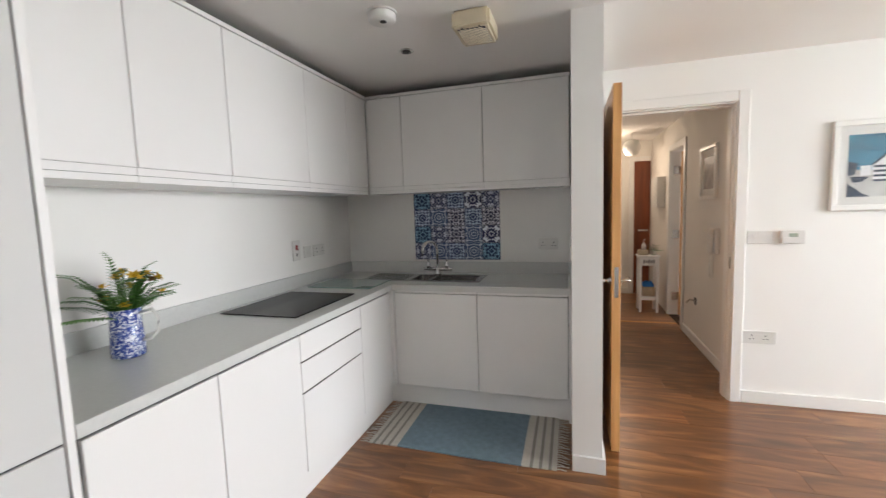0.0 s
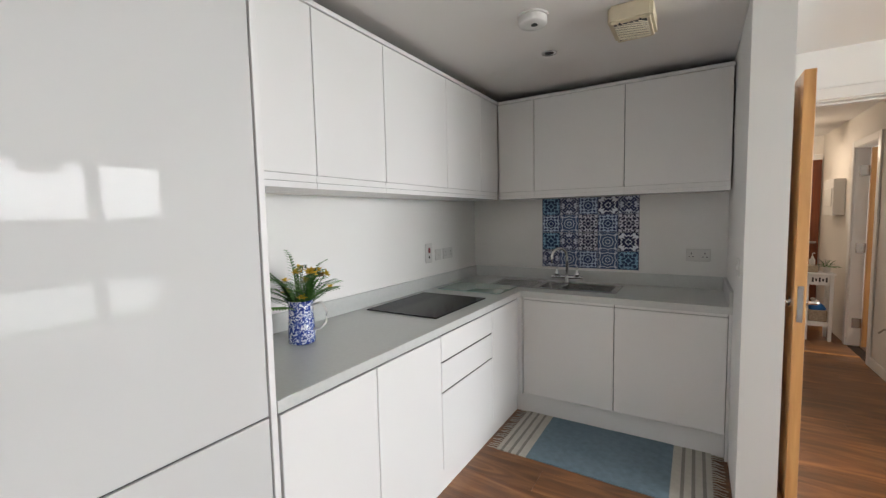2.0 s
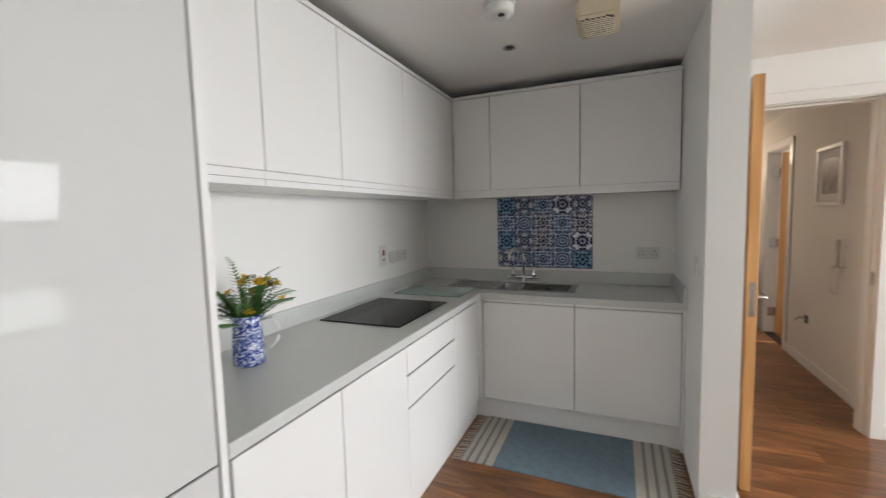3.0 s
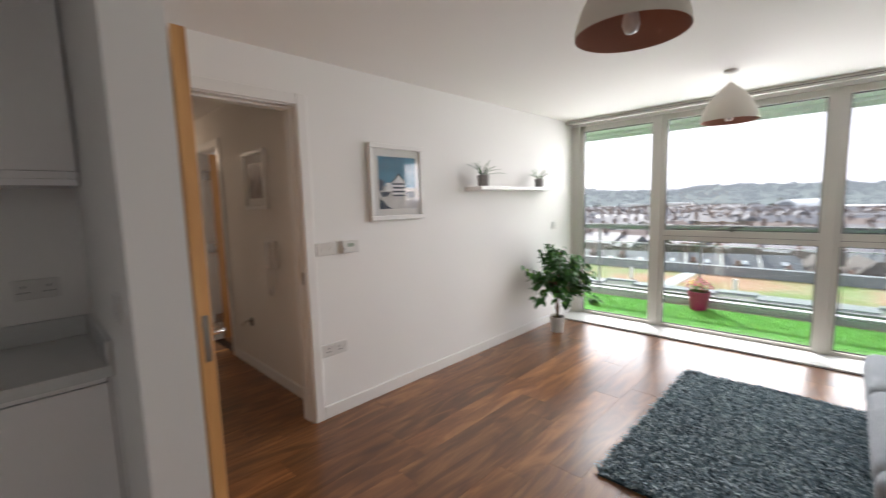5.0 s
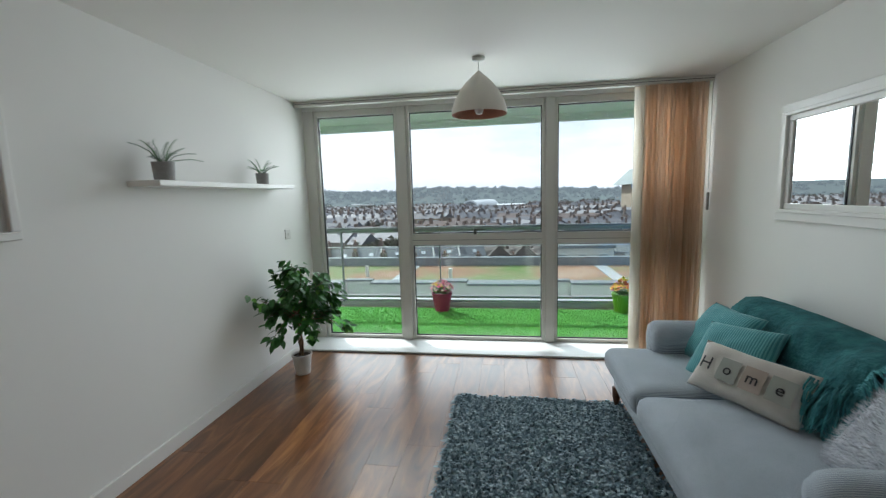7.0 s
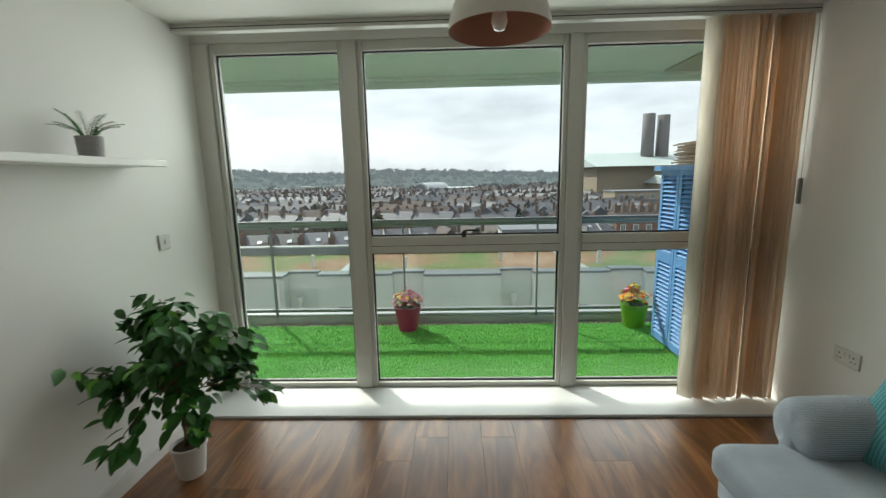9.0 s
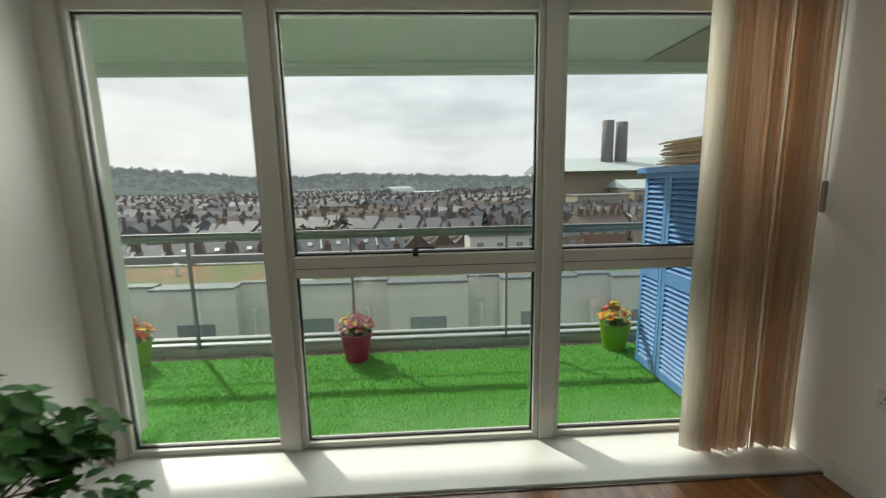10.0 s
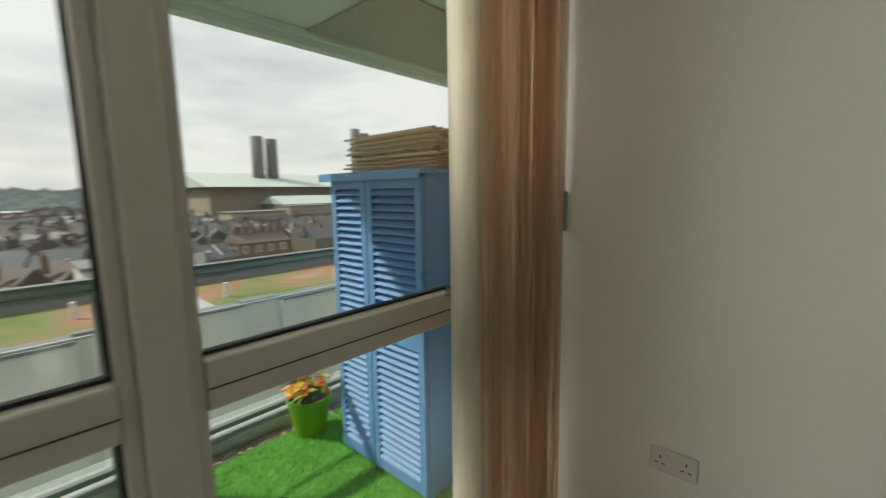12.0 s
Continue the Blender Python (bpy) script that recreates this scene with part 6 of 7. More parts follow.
co[:, 2, 0], co[:, 2, 1], co[:, 2, 2] = bx + np.cos(a) * 0.012, by + np.sin(a) * 0.012, TZ + h
me = bpy.data.meshes.new("grass_blades")
me.from_pydata(co.reshape(-1, 3).tolist(), [], np.arange(N * 3).reshape(-1, 3).tolist())
me.materials.append(blade_material())
tagged(new("grass_blades", me), "short green artificial grass blades on the terrace", kind="stuff")

# gravel strip and kerb
M_KERB = mat("grey_metal_kerb", (0.36, 0.37, 0.37), 0.5, vary=0.06, scale=6)
single("kerb", box(6.24, 6.56, -4.4, 7.9, TZ - 0.019, 0.0, 0.005), M_KERB, kind="structure")
peb = bmesh.new()
bmesh.ops.create_icosphere(peb, subdivisions=1, radius=0.012)
pv = np.array([v.co[:] for v in peb.verts])
pf = np.array([[v.index for v in f.verts] for f in peb.faces])
peb.free()
N = 1300
cx, cy, sc = rs.uniform(6.135, 6.235, N), rs.uniform(-0.8, 4.6, N), rs.uniform(0.5, 1.1, (N, 1, 3))
cs = np.stack([cx, cy, np.full(N, TZ - 0.010)], 1)[:, None, :] + pv[None] * sc
fs = (pf[None] + (np.arange(N) * len(pv))[:, None, None]).reshape(-1, 3)
me = bpy.data.meshes.new("gravel")
me.from_pydata(cs.reshape(-1, 3).tolist(), [], fs.tolist())
me.materials.append(mat("pale_gravel", (0.42, 0.38, 0.32), 0.9, vary=0.3, scale=40))
tagged(new("gravel", me), "strip of pale gravel beside the terrace kerb", kind="stuff")

# balustrade
bal = thing("balustrade", (RX, 1.5, 0), label="grey metal balustrade with glass panels round the terrace", category="balustrade")
M_ALU = mat("silver_rail_trim", (0.48, 0.50, 0.51), 0.35, metal=0.6, vary=0.04)
part("handrail", tube([(RX, -4.4, 1.01), (RX, 7.9, 1.01)], 0.026, 14), M_RAIL, bal, smooth=True)
part("handrail_plate", box(RX - 0.030, RX + 0.030, -4.4, 7.9, 1.034, 1.040, 0.002), M_RAIL, bal)
part("rail_seat", box(RX - 0.012, RX + 0.012, -4.4, 7.9, 0.965, 0.985), M_RAIL, bal)
part("lower_rail", box(RX - 0.02, RX + 0.02, -4.4, 7.9, 0.045, 0.075, 0.003), M_RAIL, bal)
part("lower_rail", box(RX - 0.026, RX + 0.026, -4.4, 7.9, 0.001, 0.02, 0.002), M_ALU, bal)
posts = [-3.43, -2.03, -0.63, 0.77, 2.165, 3.565, 4.965, 6.365]
for y in posts:
    p = thing_part("post", (RX - 0.02, y, 0), bal)
    part("fin", box(RX - 0.06, RX - 0.012, y - 0.007, y + 0.007, TZ - 0.01, 0.985, 0.002), M_RAIL, p)
    part("foot", box(RX - 0.07, RX + 0.02, y - 0.02, y + 0.02, -0.0005, 0.012), M_RAIL, p)
for a, b in zip(posts, posts[1:]):
    g = part("glass_panel", box(RX + 0.012, RX + 0.020, a + 0.02, b - 0.02, 0.09, 0.755), M_RGLASS, bal)
    g.visible_shadow = False
    part("panel_edge", box(RX + 0.006, RX + 0.026, a + 0.02, b - 0.02, 0.757, 0.768), M_ALU, bal)

# flower pots
M_MAG = mat("magenta_plastic_pot", (0.30, 0.012, 0.09), 0.35, vary=0.05)
M_GRN = mat("lime_green_pot", (0.17, 0.34, 0.02), 0.35, vary=0.05)


def bloom_mesh(nm, m):
    bm = bmesh.new()
    for k in range(6):
        merge(bm, turn(leaf_bm(0.025, 0.019, 0.3, 3), Matrix.Rotation(k * 1.047, 4, "Z") @ Matrix.Rotation(radians(-30), 4, "Y")))
    return mesh_of(nm, bm, m)


BL = {k: bloom_mesh("flower", mat(k + "_petal", c, 0.6, rnd=0.15)) for k, c in (("pink", (0.75, 0.12, 0.28)), ("pale_pink", (0.80, 0.38, 0.42)), ("yellow", (0.80, 0.60, 0.05)), ("orange", (0.85, 0.20, 0.03)), ("cream", (0.75, 0.62, 0.45)))}


def flower_pot(x, y, r, h, m, lab, cols, seed):
    p = thing("flower_pot", (x, y, TZ), label=lab, category="flower pot")
    part("pot", lathe([(0, 0.004), (r * 0.68, 0), (r * 0.7, 0.004), (r * 0.95, h - 0.035), (r, h - 0.03), (r * 1.02, h), (r * 0.94, h), (r * 0.88, h - 0.04), (0, h - 0.04)], (x, y, TZ), 36), m, p, smooth=False)
    part("soil", lathe([(0, h - 0.03), (r * 0.9, h - 0.034)], (x, y, TZ), 20), M_DARK, p)
    g = thing("flowers", (x, y, TZ + h - 0.03), label="pink, yellow and orange artificial flowers in the pot", category="flowers")
    q = random.Random(seed)
    for i in range(96):
        a, rr = q.uniform(0, 6.28), r * 1.15 * q.random() ** 0.6
        top = Vector((x + rr * math.cos(a), y + rr * math.sin(a), TZ + h + 0.02 + q.uniform(0.04, 0.17) * (1.15 - rr / r * 0.7)))
        if i % 2 == 0:
            part("stem", tube([(x + 0.3 * rr * math.cos(a), y + 0.3 * rr * math.sin(a), TZ + h - 0.03), tuple(top)], 0.0018, 4), M_STEM, g)
        piece("flower", BL[cols[i % len(cols)]], Matrix.Translation(top) @ Matrix.Rotation(a, 4, "Z") @ Matrix.Rotation(q.uniform(0, 1.2), 4, "Y") @ Matrix.Scale(q.uniform(0.8, 1.25), 4), g)
    me = mesh_of("leaf", leaf_bm(0.05, 0.02, 0.2, 3), M_LEAF2)
    for i in range(40):
        a = q.uniform(0, 6.28)
        piece("leaf", me, Matrix.Translation((x + r * 0.6 * math.cos(a), y + r * 0.6 * math.sin(a), TZ + h + q.uniform(-0.02, 0.06))) @ Matrix.Rotation(a, 4, "Z") @ Matrix.Rotation(q.uniform(-1.0, 0.3), 4, "Y"), g)


flower_pot(6.02, 2.115, 0.135, 0.25, M_MAG, "magenta plastic flower pot on the terrace grass", ["pink", "pale_pink", "cream", "yellow", "pink", "pale_pink"], 3)
flower_pot(6.06, -0.17, 0.135, 0.24, M_GRN, "lime green plastic flower pot beside the blue cabinet", ["yellow", "orange", "yellow", "pink", "orange", "yellow"], 4)
flower_pot(6.05, 3.98, 0.135, 0.24, M_GRN, "lime green plastic flower pot by the balustrade", ["orange", "yellow", "pink", "orange"], 6)

# blue louvred storage cabinet
M_BLUE = mat("blue_painted_wood", (0.12, 0.29, 0.60), 0.55, vary=0.10, scale=14, bump=0.25, bscale=80, stretch=(1, 1, 0.3))
shed = thing("storage_cabinet", (5.4, -0.45, TZ), label="sky-blue louvred wooden storage cabinet on the terrace", category="garden cabinet")
hx0, hx1, hy0, hy1, hz0, hz1 = 5.06, 5.745, -0.70, -0.20, TZ, 1.50
part("side_panel", box(hx0, hx0 + 0.018, hy0, hy1 - 0.026, hz0, hz1), M_BLUE, shed)
part("side_panel", box(hx1 - 0.018, hx1, hy0, hy1 - 0.026, hz0, hz1), M_BLUE, shed)
part("back_panel", box(hx0 + 0.019, hx1 - 0.019, hy0, hy0 + 0.015, hz0, hz1), M_BLUE, shed)
# Board behind the slats: the cabinet's inside shade is put into a darker blue.
part("inner_panel", box(hx0 + 0.019, hx1 - 0.019, hy1 - 0.05, hy1 - 0.045, hz0, hz1), mat("blue_board_inner_shade", (0.05, 0.13, 0.30), 0.8), shed)
part("roof_board", box(hx0 - 0.03, hx1 + 0.04, hy0 - 0.03, hy1 + 0.035, hz1, hz1 + 0.022, 0.003), M_BLUE, shed)
part("roof_lip", box(hx0 - 0.03, hx1 + 0.04, hy1 + 0.0355, hy1 + 0.047, hz1 - 0.02, hz1 + 0.02, 0.002), M_BLUE, shed)


def louvre_door(x0, x1):
    d = thing_part("door", ((x0 + x1) / 2, hy1, hz0), shed)
    y0, y1 = hy1 - 0.024, hy1
    st = 0.042
    part("stile", box(x0, x0 + st, y0, y1, hz0 + 0.03, hz1 - 0.01, 0.002), M_BLUE, d)
    part("stile", box(x1 - st, x1, y0, y1, hz0 + 0.03, hz1 - 0.01, 0.002), M_BLUE, d)
    for za, zb in ((hz0 + 0.03, hz0 + 0.09), (0.69, 0.78), (hz1 - 0.06, hz1 - 0.01)):
        part("rail", box(x0 + st, x1 - st, y0, y1, za, zb, 0.002), M_BLUE, d)
    for za, zb in ((hz0 + 0.09, 0.69), (0.78, hz1 - 0.06)):
        k = int((zb - za) / 0.036)
        for i in range(k):
            z = za + (i + 0.5) * (zb - za) / k
            bm = box(x0 + st, x1 - st, -0.019, 0.019, -0.003, 0.003)
            turn(bm, Matrix.Translation((0, hy1 - 0.013, z)) @ Matrix.Rotation(radians(-38), 4, "X"))
            part("slat", bm, M_BLUE, d)


louvre_door(hx0 + 0.001, 5.444)
louvre_door(5.446 + 0.004, hx1 - 0.001)
M_CANE = mat("bamboo_cane", (0.55, 0.40, 0.27), 0.7, vary=0.2, scale=20, rnd=0.35)
roll = thing("bamboo_screen", (5.35, -0.45, 1.55), label="rolled bamboo cane screen lying on the blue cabinet", category="bamboo screen")
rng = random.Random(2)
for i in range(90):
    lay = i // 6
    y = -0.62 + (i % 6) * 0.068 + rng.uniform(-0.008, 0.008) + (0.03 if lay % 2 else 0)
    if y > -0.22:
        y -= 0.04
    z = 1.529 + lay * 0.0122
    dx = rng.uniform(-0.03, 0.03)
    part("cane", tube([(5.03 + dx, y, z + rng.uniform(0, 0.004)), (5.65 + dx, y + rng.uniform(-0.01, 0.01), z + rng.uniform(0, 0.005))], 0.0060, 6), M_CANE, roll)
for x in (5.15, 5.36, 5.55):
    part("tie_wire", box(x, x + 0.008, -0.66, -0.205, 1.60, 1.608), M_STEEL, roll)

# ---- the neighbouring block ----
M_REND = mat("white_render", (0.58, 0.575, 0.53), 0.85, vary=0.06, scale=0.8, bump=0.1)
M_CAP = mat("grey_coping", (0.16, 0.17, 0.18), 0.6)
M_SEDUM = mat("sedum_roof", (0.15, 0.16, 0.06), 0.95, vary=0.3, scale=0.5)
n_, l_ = nodes_of(M_SEDUM)
c_ = n_.new("ShaderNodeTexCoord")
t_ = n_.new("ShaderNodeTexNoise")
t_.inputs["Scale"].default_value, t_.inputs["Detail"].default_value = 0.22, 9
l_.new(c_.outputs["Object"], t_.inputs["Vector"])
r_ = ramp(n_, l_, t_.outputs["Fac"], [(0.36, (0.09, 0.16, 0.03)), (0.46, (0.18, 0.17, 0.07)), (0.55, (0.26, 0.14, 0.08)), (0.66, (0.33, 0.22, 0.15))])
l_.new(r_.outputs["Color"], n_["Principled BSDF"].inputs["Base Color"])
# Opaque panes: the sky's reflection is put into their grey colour.
M_WGL = mat("window_pane_sky_grey", (0.20, 0.22, 0.235), 0.1, vary=0.1)
nb = thing("apartment_block", (18, 0, -16), label="long white rendered low block with stepped bays and a sedum roof", category="building")
RZ = -2.45
part("roof", box(17.6, 23.4, -45, 45, RZ - 0.4, RZ), M_SEDUM, nb)
part("roof_edge", box(23.4, 23.8, -45, 45, RZ - 0.4, RZ + 0.45), M_CAP, nb)
for k in range(-10, 11):
    y0 = 1.37 - 1.45 + 4.1 * k
    fx = 17.0 if k % 2 == 0 else 17.22
    for ya, yb, fxx, top in ((y0, y0 + 2.9, fx, -2.16), (y0 + 2.9, y0 + 4.1, fx + 0.3, -2.10)):
        part("wall", box(fxx, 17.7, ya, yb, -16, top), M_REND, nb)
        part("coping", box(fxx - 0.06, 17.75, ya, yb, top, top + 0.08), M_CAP, nb)
    wy = 1.37 + 4.1 * k
    for wz in (-4.25, -7.1):
        wn_ = thing_part("window", (fx, wy, wz), nb)
        part("frame", box(fx - 0.02, fx + 0.05, wy - 0.65, wy + 0.65, wz, wz + 0.85), M_CAP, wn_)
        part("pane", box(fx - 0.025, fx - 0.0205, wy - 0.60, wy - 0.02, wz + 0.05, wz + 0.80), M_WGL, wn_)
        part("pane", box(fx - 0.025, fx - 0.0205, wy + 0.02, wy + 0.60, wz + 0.05, wz + 0.80), M_WGL, wn_)
    py = wy + 2.15
    part("vent_pipe", tube([(fx - 0.0, py, -4.6), (fx - 0.0, py, -3.15)], 0.06, 10), M_REND, nb)
    part("vent_cowl", tube([(fx - 0.0, py, -3.15), (fx - 0.0, py, -2.95)], 0.13, 10), M_REND, nb)
for i in range(12):
    y = -22 + i * 4.3
    part("roof_vent", tube([(19.5 + (i % 3) * 0.8, y, RZ), (19.5 + (i % 3) * 0.8, y, RZ + 0.55)], 0.09, 10), M_REND, nb)
for i in range(5):
    part("gravel_path", box(17.8, 23.3, -24 + i * 10, -23.4 + i * 10, RZ + 0.004, RZ + 0.03), M_KERB, nb)

# ---- the town ----
GZ = -16.0
M_GROUND = mat("town_ground", (0.11, 0.12, 0.09), 0.95, vary=0.3, scale=0.03)
single("ground", box(-2500, 2500, -2500, 2500, GZ - 1, GZ), M_GROUND, kind="structure")
M_BRICK = mat("stock_brick", (0.19, 0.168, 0.135), 0.9, vary=0.15, scale=1.2, rnd=0.3)
M_PAINT = mat("painted_house_wall", (0.62, 0.60, 0.55), 0.85, vary=0.05, rnd=0.12)
M_SLATE = mat("slate_roof", (0.085, 0.09, 0.10), 0.62, vary=0.25, scale=1.5, bump=0.4, bscale=6, rnd=0.4, spec=0.35)
M_TILE = mat("clay_tile_roof", (0.11, 0.085, 0.075), 0.8, vary=0.2, scale=1.5, rnd=0.25)
M_STACK = mat("chimney_brick", (0.13, 0.098, 0.08), 0.9, vary=0.2)
M_POT = mat("terracotta_chimney_pot", (0.22, 0.115, 0.08), 0.8)


def prism(x0, x1, y0, y1, z0, z1, along="x", over=0.25, bm=None):
    """A pitched roof whose ridge runs along an axis."""
    own = bmesh.new()
    x0, x1, y0, y1 = x0 - over, x1 + over, y0 - over, y1 + over
    if along == "x":
        ym = (y0 + y1) / 2
        pts = [(x0, y0, z0), (x0, y1, z0), (x0, ym, z1), (x1, y0, z0), (x1, y1, z0), (x1, ym, z1)]
    else:
        xm = (x0 + x1) / 2
        pts = [(x0, y0, z0), (x1, y0, z0), (xm, y0, z1), (x0, y1, z0), (x1, y1, z0), (xm, y1, z1)]
    v = [own.verts.new(p) for p in pts]
    for f in ((0, 1, 2), (3, 5, 4), (0, 2, 5, 3), (1, 4, 5, 2), (0, 3, 4, 1)):
        own.faces.new([v[i] for i in f])
    bmesh.ops.recalc_face_normals(own, faces=own.faces)
    return own if bm is None else merge(bm, own)


def house(kind, i):
    """A terraced house at the origin, front towards -x."""
    w, d, h = 5.2, 8.5, 6.0
    wm_ = M_PAINT if kind == 1 else M_BRICK
    o = thing("terraced_house", (0, 0, 0), label=("pale painted" if kind == 1 else "yellow-brown brick") + " terraced house with a pitched slate roof and chimneys", category="house", group="terraced houses")
    part("wall", box(-d / 2, d / 2, -w / 2, w / 2, 0, h), wm_, o)
    along = "y" if kind < 2 else "x"
    part("roof", prism(-d / 2, d / 2, -w / 2, w / 2, h, h + 2.6, along, 0.15), M_SLATE if kind != 2 else M_TILE, o)
    part("party_wall", prism(-d / 2, d / 2, w / 2 - 0.15, w / 2 + 0.15, h, h + 2.95, "y", 0.0) if along == "y" else box(-d / 2, d / 2, w / 2 - 0.1, w / 2 + 0.1, h, h + 0.4), M_PAINT, o)
    st = thing_part("chimney", (0, w / 2, h + 2), o)
    part("stack", box(-0.45, 0.45, w / 2 - 0.35, w / 2 + 0.35, h + 1.2, h + 3.9), M_STACK, st)
    for a in (-0.28, 0, 0.28):
        part("pot", box(a - 0.1, a + 0.1, w / 2 - 0.1, w / 2 + 0.1, h + 3.9, h + 4.35, 0.03), M_POT, st)
    for y in (-1.3, 1.2):
        for z in (1.0, 3.8):
            wi = thing_part("window", (-d / 2, y, z), o)
            part("frame", box(-d / 2 - 0.05, -d / 2 + 0.02, y - 0.55, y + 0.55, z, z + 1.35), M_UPVC, wi)
            part("pane", box(-d / 2 - 0.065, -d / 2 - 0.052, y - 0.45, y + 0.45, z + 0.1, z + 1.25), M_WGL, wi)
    if kind != 2:
        part("rooflight", turn(box(-0.45, 0.45, -0.4, 0.4, 0, 0.06), Matrix.Translation((-d / 4, -0.6, h + 1.42)) @ Matrix.Rotation(-math.atan2(2.6, d / 2), 4, "Y")), M_ALU, o)
    return o


protos = [house(k, k) for k in range(3)]
rng = random.Random(77)
first = {0: True, 1: True, 2: True}


def place(k, m):
    if first[k]:
        first[k] = False
        protos[k].matrix_basis = m
        return
    copy_thing(protos[k], m)


for row, (x, ya, yb, yaw) in enumerate(((46, -16, 42, 8), (64, -24, 60, -10), (84, -34, 66, 14))):
    n = int((yb - ya) / 5.2)
    for i in range(n):
        if row == 0 and 8 < i < 10:
            continue
        s = -n / 2 + i
        yaw_r = radians(yaw)
        cx = x - math.sin(yaw_r) * s * 5.2
        cy = (ya + yb) / 2 + math.cos(yaw_r) * s * 5.2
        k = 1 if (i * 7 + row * 3) % 9 == 0 else (2 if (i // 4 + row) % 7 == 3 else 0)
        place(k, Matrix.Translation((cx, cy, GZ - 1.2)) @ Matrix.Rotation(yaw_r, 4, "Z"))
rows_l = []


PLOTS = ((150, 186, 22, 44), (170, 206, 52, 94), (84, 112, -50, -28), (300, 352, -20, 42))


def far_rows():
    """The terraces past the first ones, as one mesh a material."""
    walls, roofs, white, stacks, clay = ([], []), ([], []), ([], []), ([], []), ([], [])

    def add(store, vs, fs):
        b = len(store[0])
        store[0].extend(vs)
        store[1].extend([[b + i for i in f] for f in fs])
    q = random.Random(5)
    B = ((0, 1, 3, 2), (4, 6, 7, 5), (0, 4, 5, 1), (2, 3, 7, 6), (0, 2, 6, 4), (1, 5, 7, 3))
    x = 104.0
    while x < 350:
        y = -x * 0.62 - 10
        while y < x * 1.05:
            L = q.randint(4, 11)
            yaw = radians(q.choice((12, 12, -18, 74, 68)) + q.uniform(-5, 5))
            cz = GZ + (x - 100) * 0.008 + q.uniform(-0.6, 0.6)
            cx = x + q.uniform(-7, 7)
            along = q.random() < 0.45
            rm = clay if q.random() < 0.08 else roofs
            c, s = math.cos(yaw), math.sin(yaw)
            for i in range(L):
                px_, py_ = cx - math.sin(yaw) * (i - L / 2) * 5.2, y + math.cos(yaw) * (i - L / 2) * 5.2
                if any(x0 < px_ < x1 and y0 < py_ < y1 for x0, x1, y0, y1 in PLOTS):
                    continue
                w, d, h = 5.2, 8.5, 6 + q.uniform(-0.4, 0.7)
                oy = (i - L / 2) * w

                def tr(px, py, pz):
                    return (cx + c * px - s * (py + oy), y + s * px + c * (py + oy), cz + pz)
                add(white if q.random() < 0.07 else walls, [tr(a, b_, z) for a in (-d / 2, d / 2) for b_ in (-w / 2, w / 2) for z in (0, h)], B)
                if along:
                    add(rm, [tr(*p) for p in ((-d / 2, -w / 2, h), (-d / 2, w / 2, h), (-d / 2, 0, h + 2.2), (d / 2, -w / 2, h), (d / 2, w / 2, h), (d / 2, 0, h + 2.2))], ((0, 2, 1), (3, 4, 5), (0, 3, 5, 2), (1, 2, 5, 4)))
                else:
                    add(rm, [tr(*p) for p in ((-d / 2, -w / 2, h), (d / 2, -w / 2, h), (0, -w / 2, h + 2.5), (-d / 2, w / 2, h), (d / 2, w / 2, h), (0, w / 2, h + 2.5))], ((0, 1, 2), (3, 5, 4), (0, 2, 5, 3), (1, 4, 5, 2)))
                add(stacks, [tr(a, b_, z) for a in (-0.5, 0.5) for b_ in (w / 2 - 0.3, w / 2 + 0.3) for z in (h + 0.5, h + 3.3)], B)
                if i % 6 == 0 and not along:
                    add(white, [tr(a, b_, z) for a in (-d / 2, d / 2) for b_ in (w / 2 - 0.12, w / 2 + 0.12) for z in (h - 0.2, h + 0.5)], B)
            y += (L * 5.2) * (0.55 + 0.45 * abs(math.cos(yaw))) * 0.62 + q.uniform(2, 7)
        x += 15 + (x - 100) * 0.025
    for nm, st, m in (("far_house_walls", walls, M_BRICK), ("far_slate_roofs", roofs, M_SLATE), ("far_pale_walls", white, M_PAINT), ("far_chimneys", stacks, M_STACK), ("far_tiled_roofs", clay, M_TILE)):
        me = bpy.data.meshes.new(nm)
        me.from_pydata(st[0], [], st[1])
        me.materials.append(m)
        tagged(new(nm, me), "distant rows of terraced houses across the valley", kind="stuff")


far_rows()

# trees among the houses and the wooded ridge
M_TREE = mat("bare_winter_tree", (0.075, 0.075, 0.055), 0.95, vary=0.3, scale=0.6, rnd=0.3)
M_RIDGE_HAZE = mat("wooded_ridge_haze_glow", (0.045, 0.056, 0.046), 0.95, vary=0.45, scale=0.03)
rb_ = M_RIDGE_HAZE.node_tree.nodes["Principled BSDF"]
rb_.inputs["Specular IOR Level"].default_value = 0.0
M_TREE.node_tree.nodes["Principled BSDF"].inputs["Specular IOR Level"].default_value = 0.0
# Distance haze is put in as a faint bluish glow on hill and woods.
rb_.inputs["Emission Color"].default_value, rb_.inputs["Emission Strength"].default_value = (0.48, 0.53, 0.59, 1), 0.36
rs = np.random.RandomState(12)


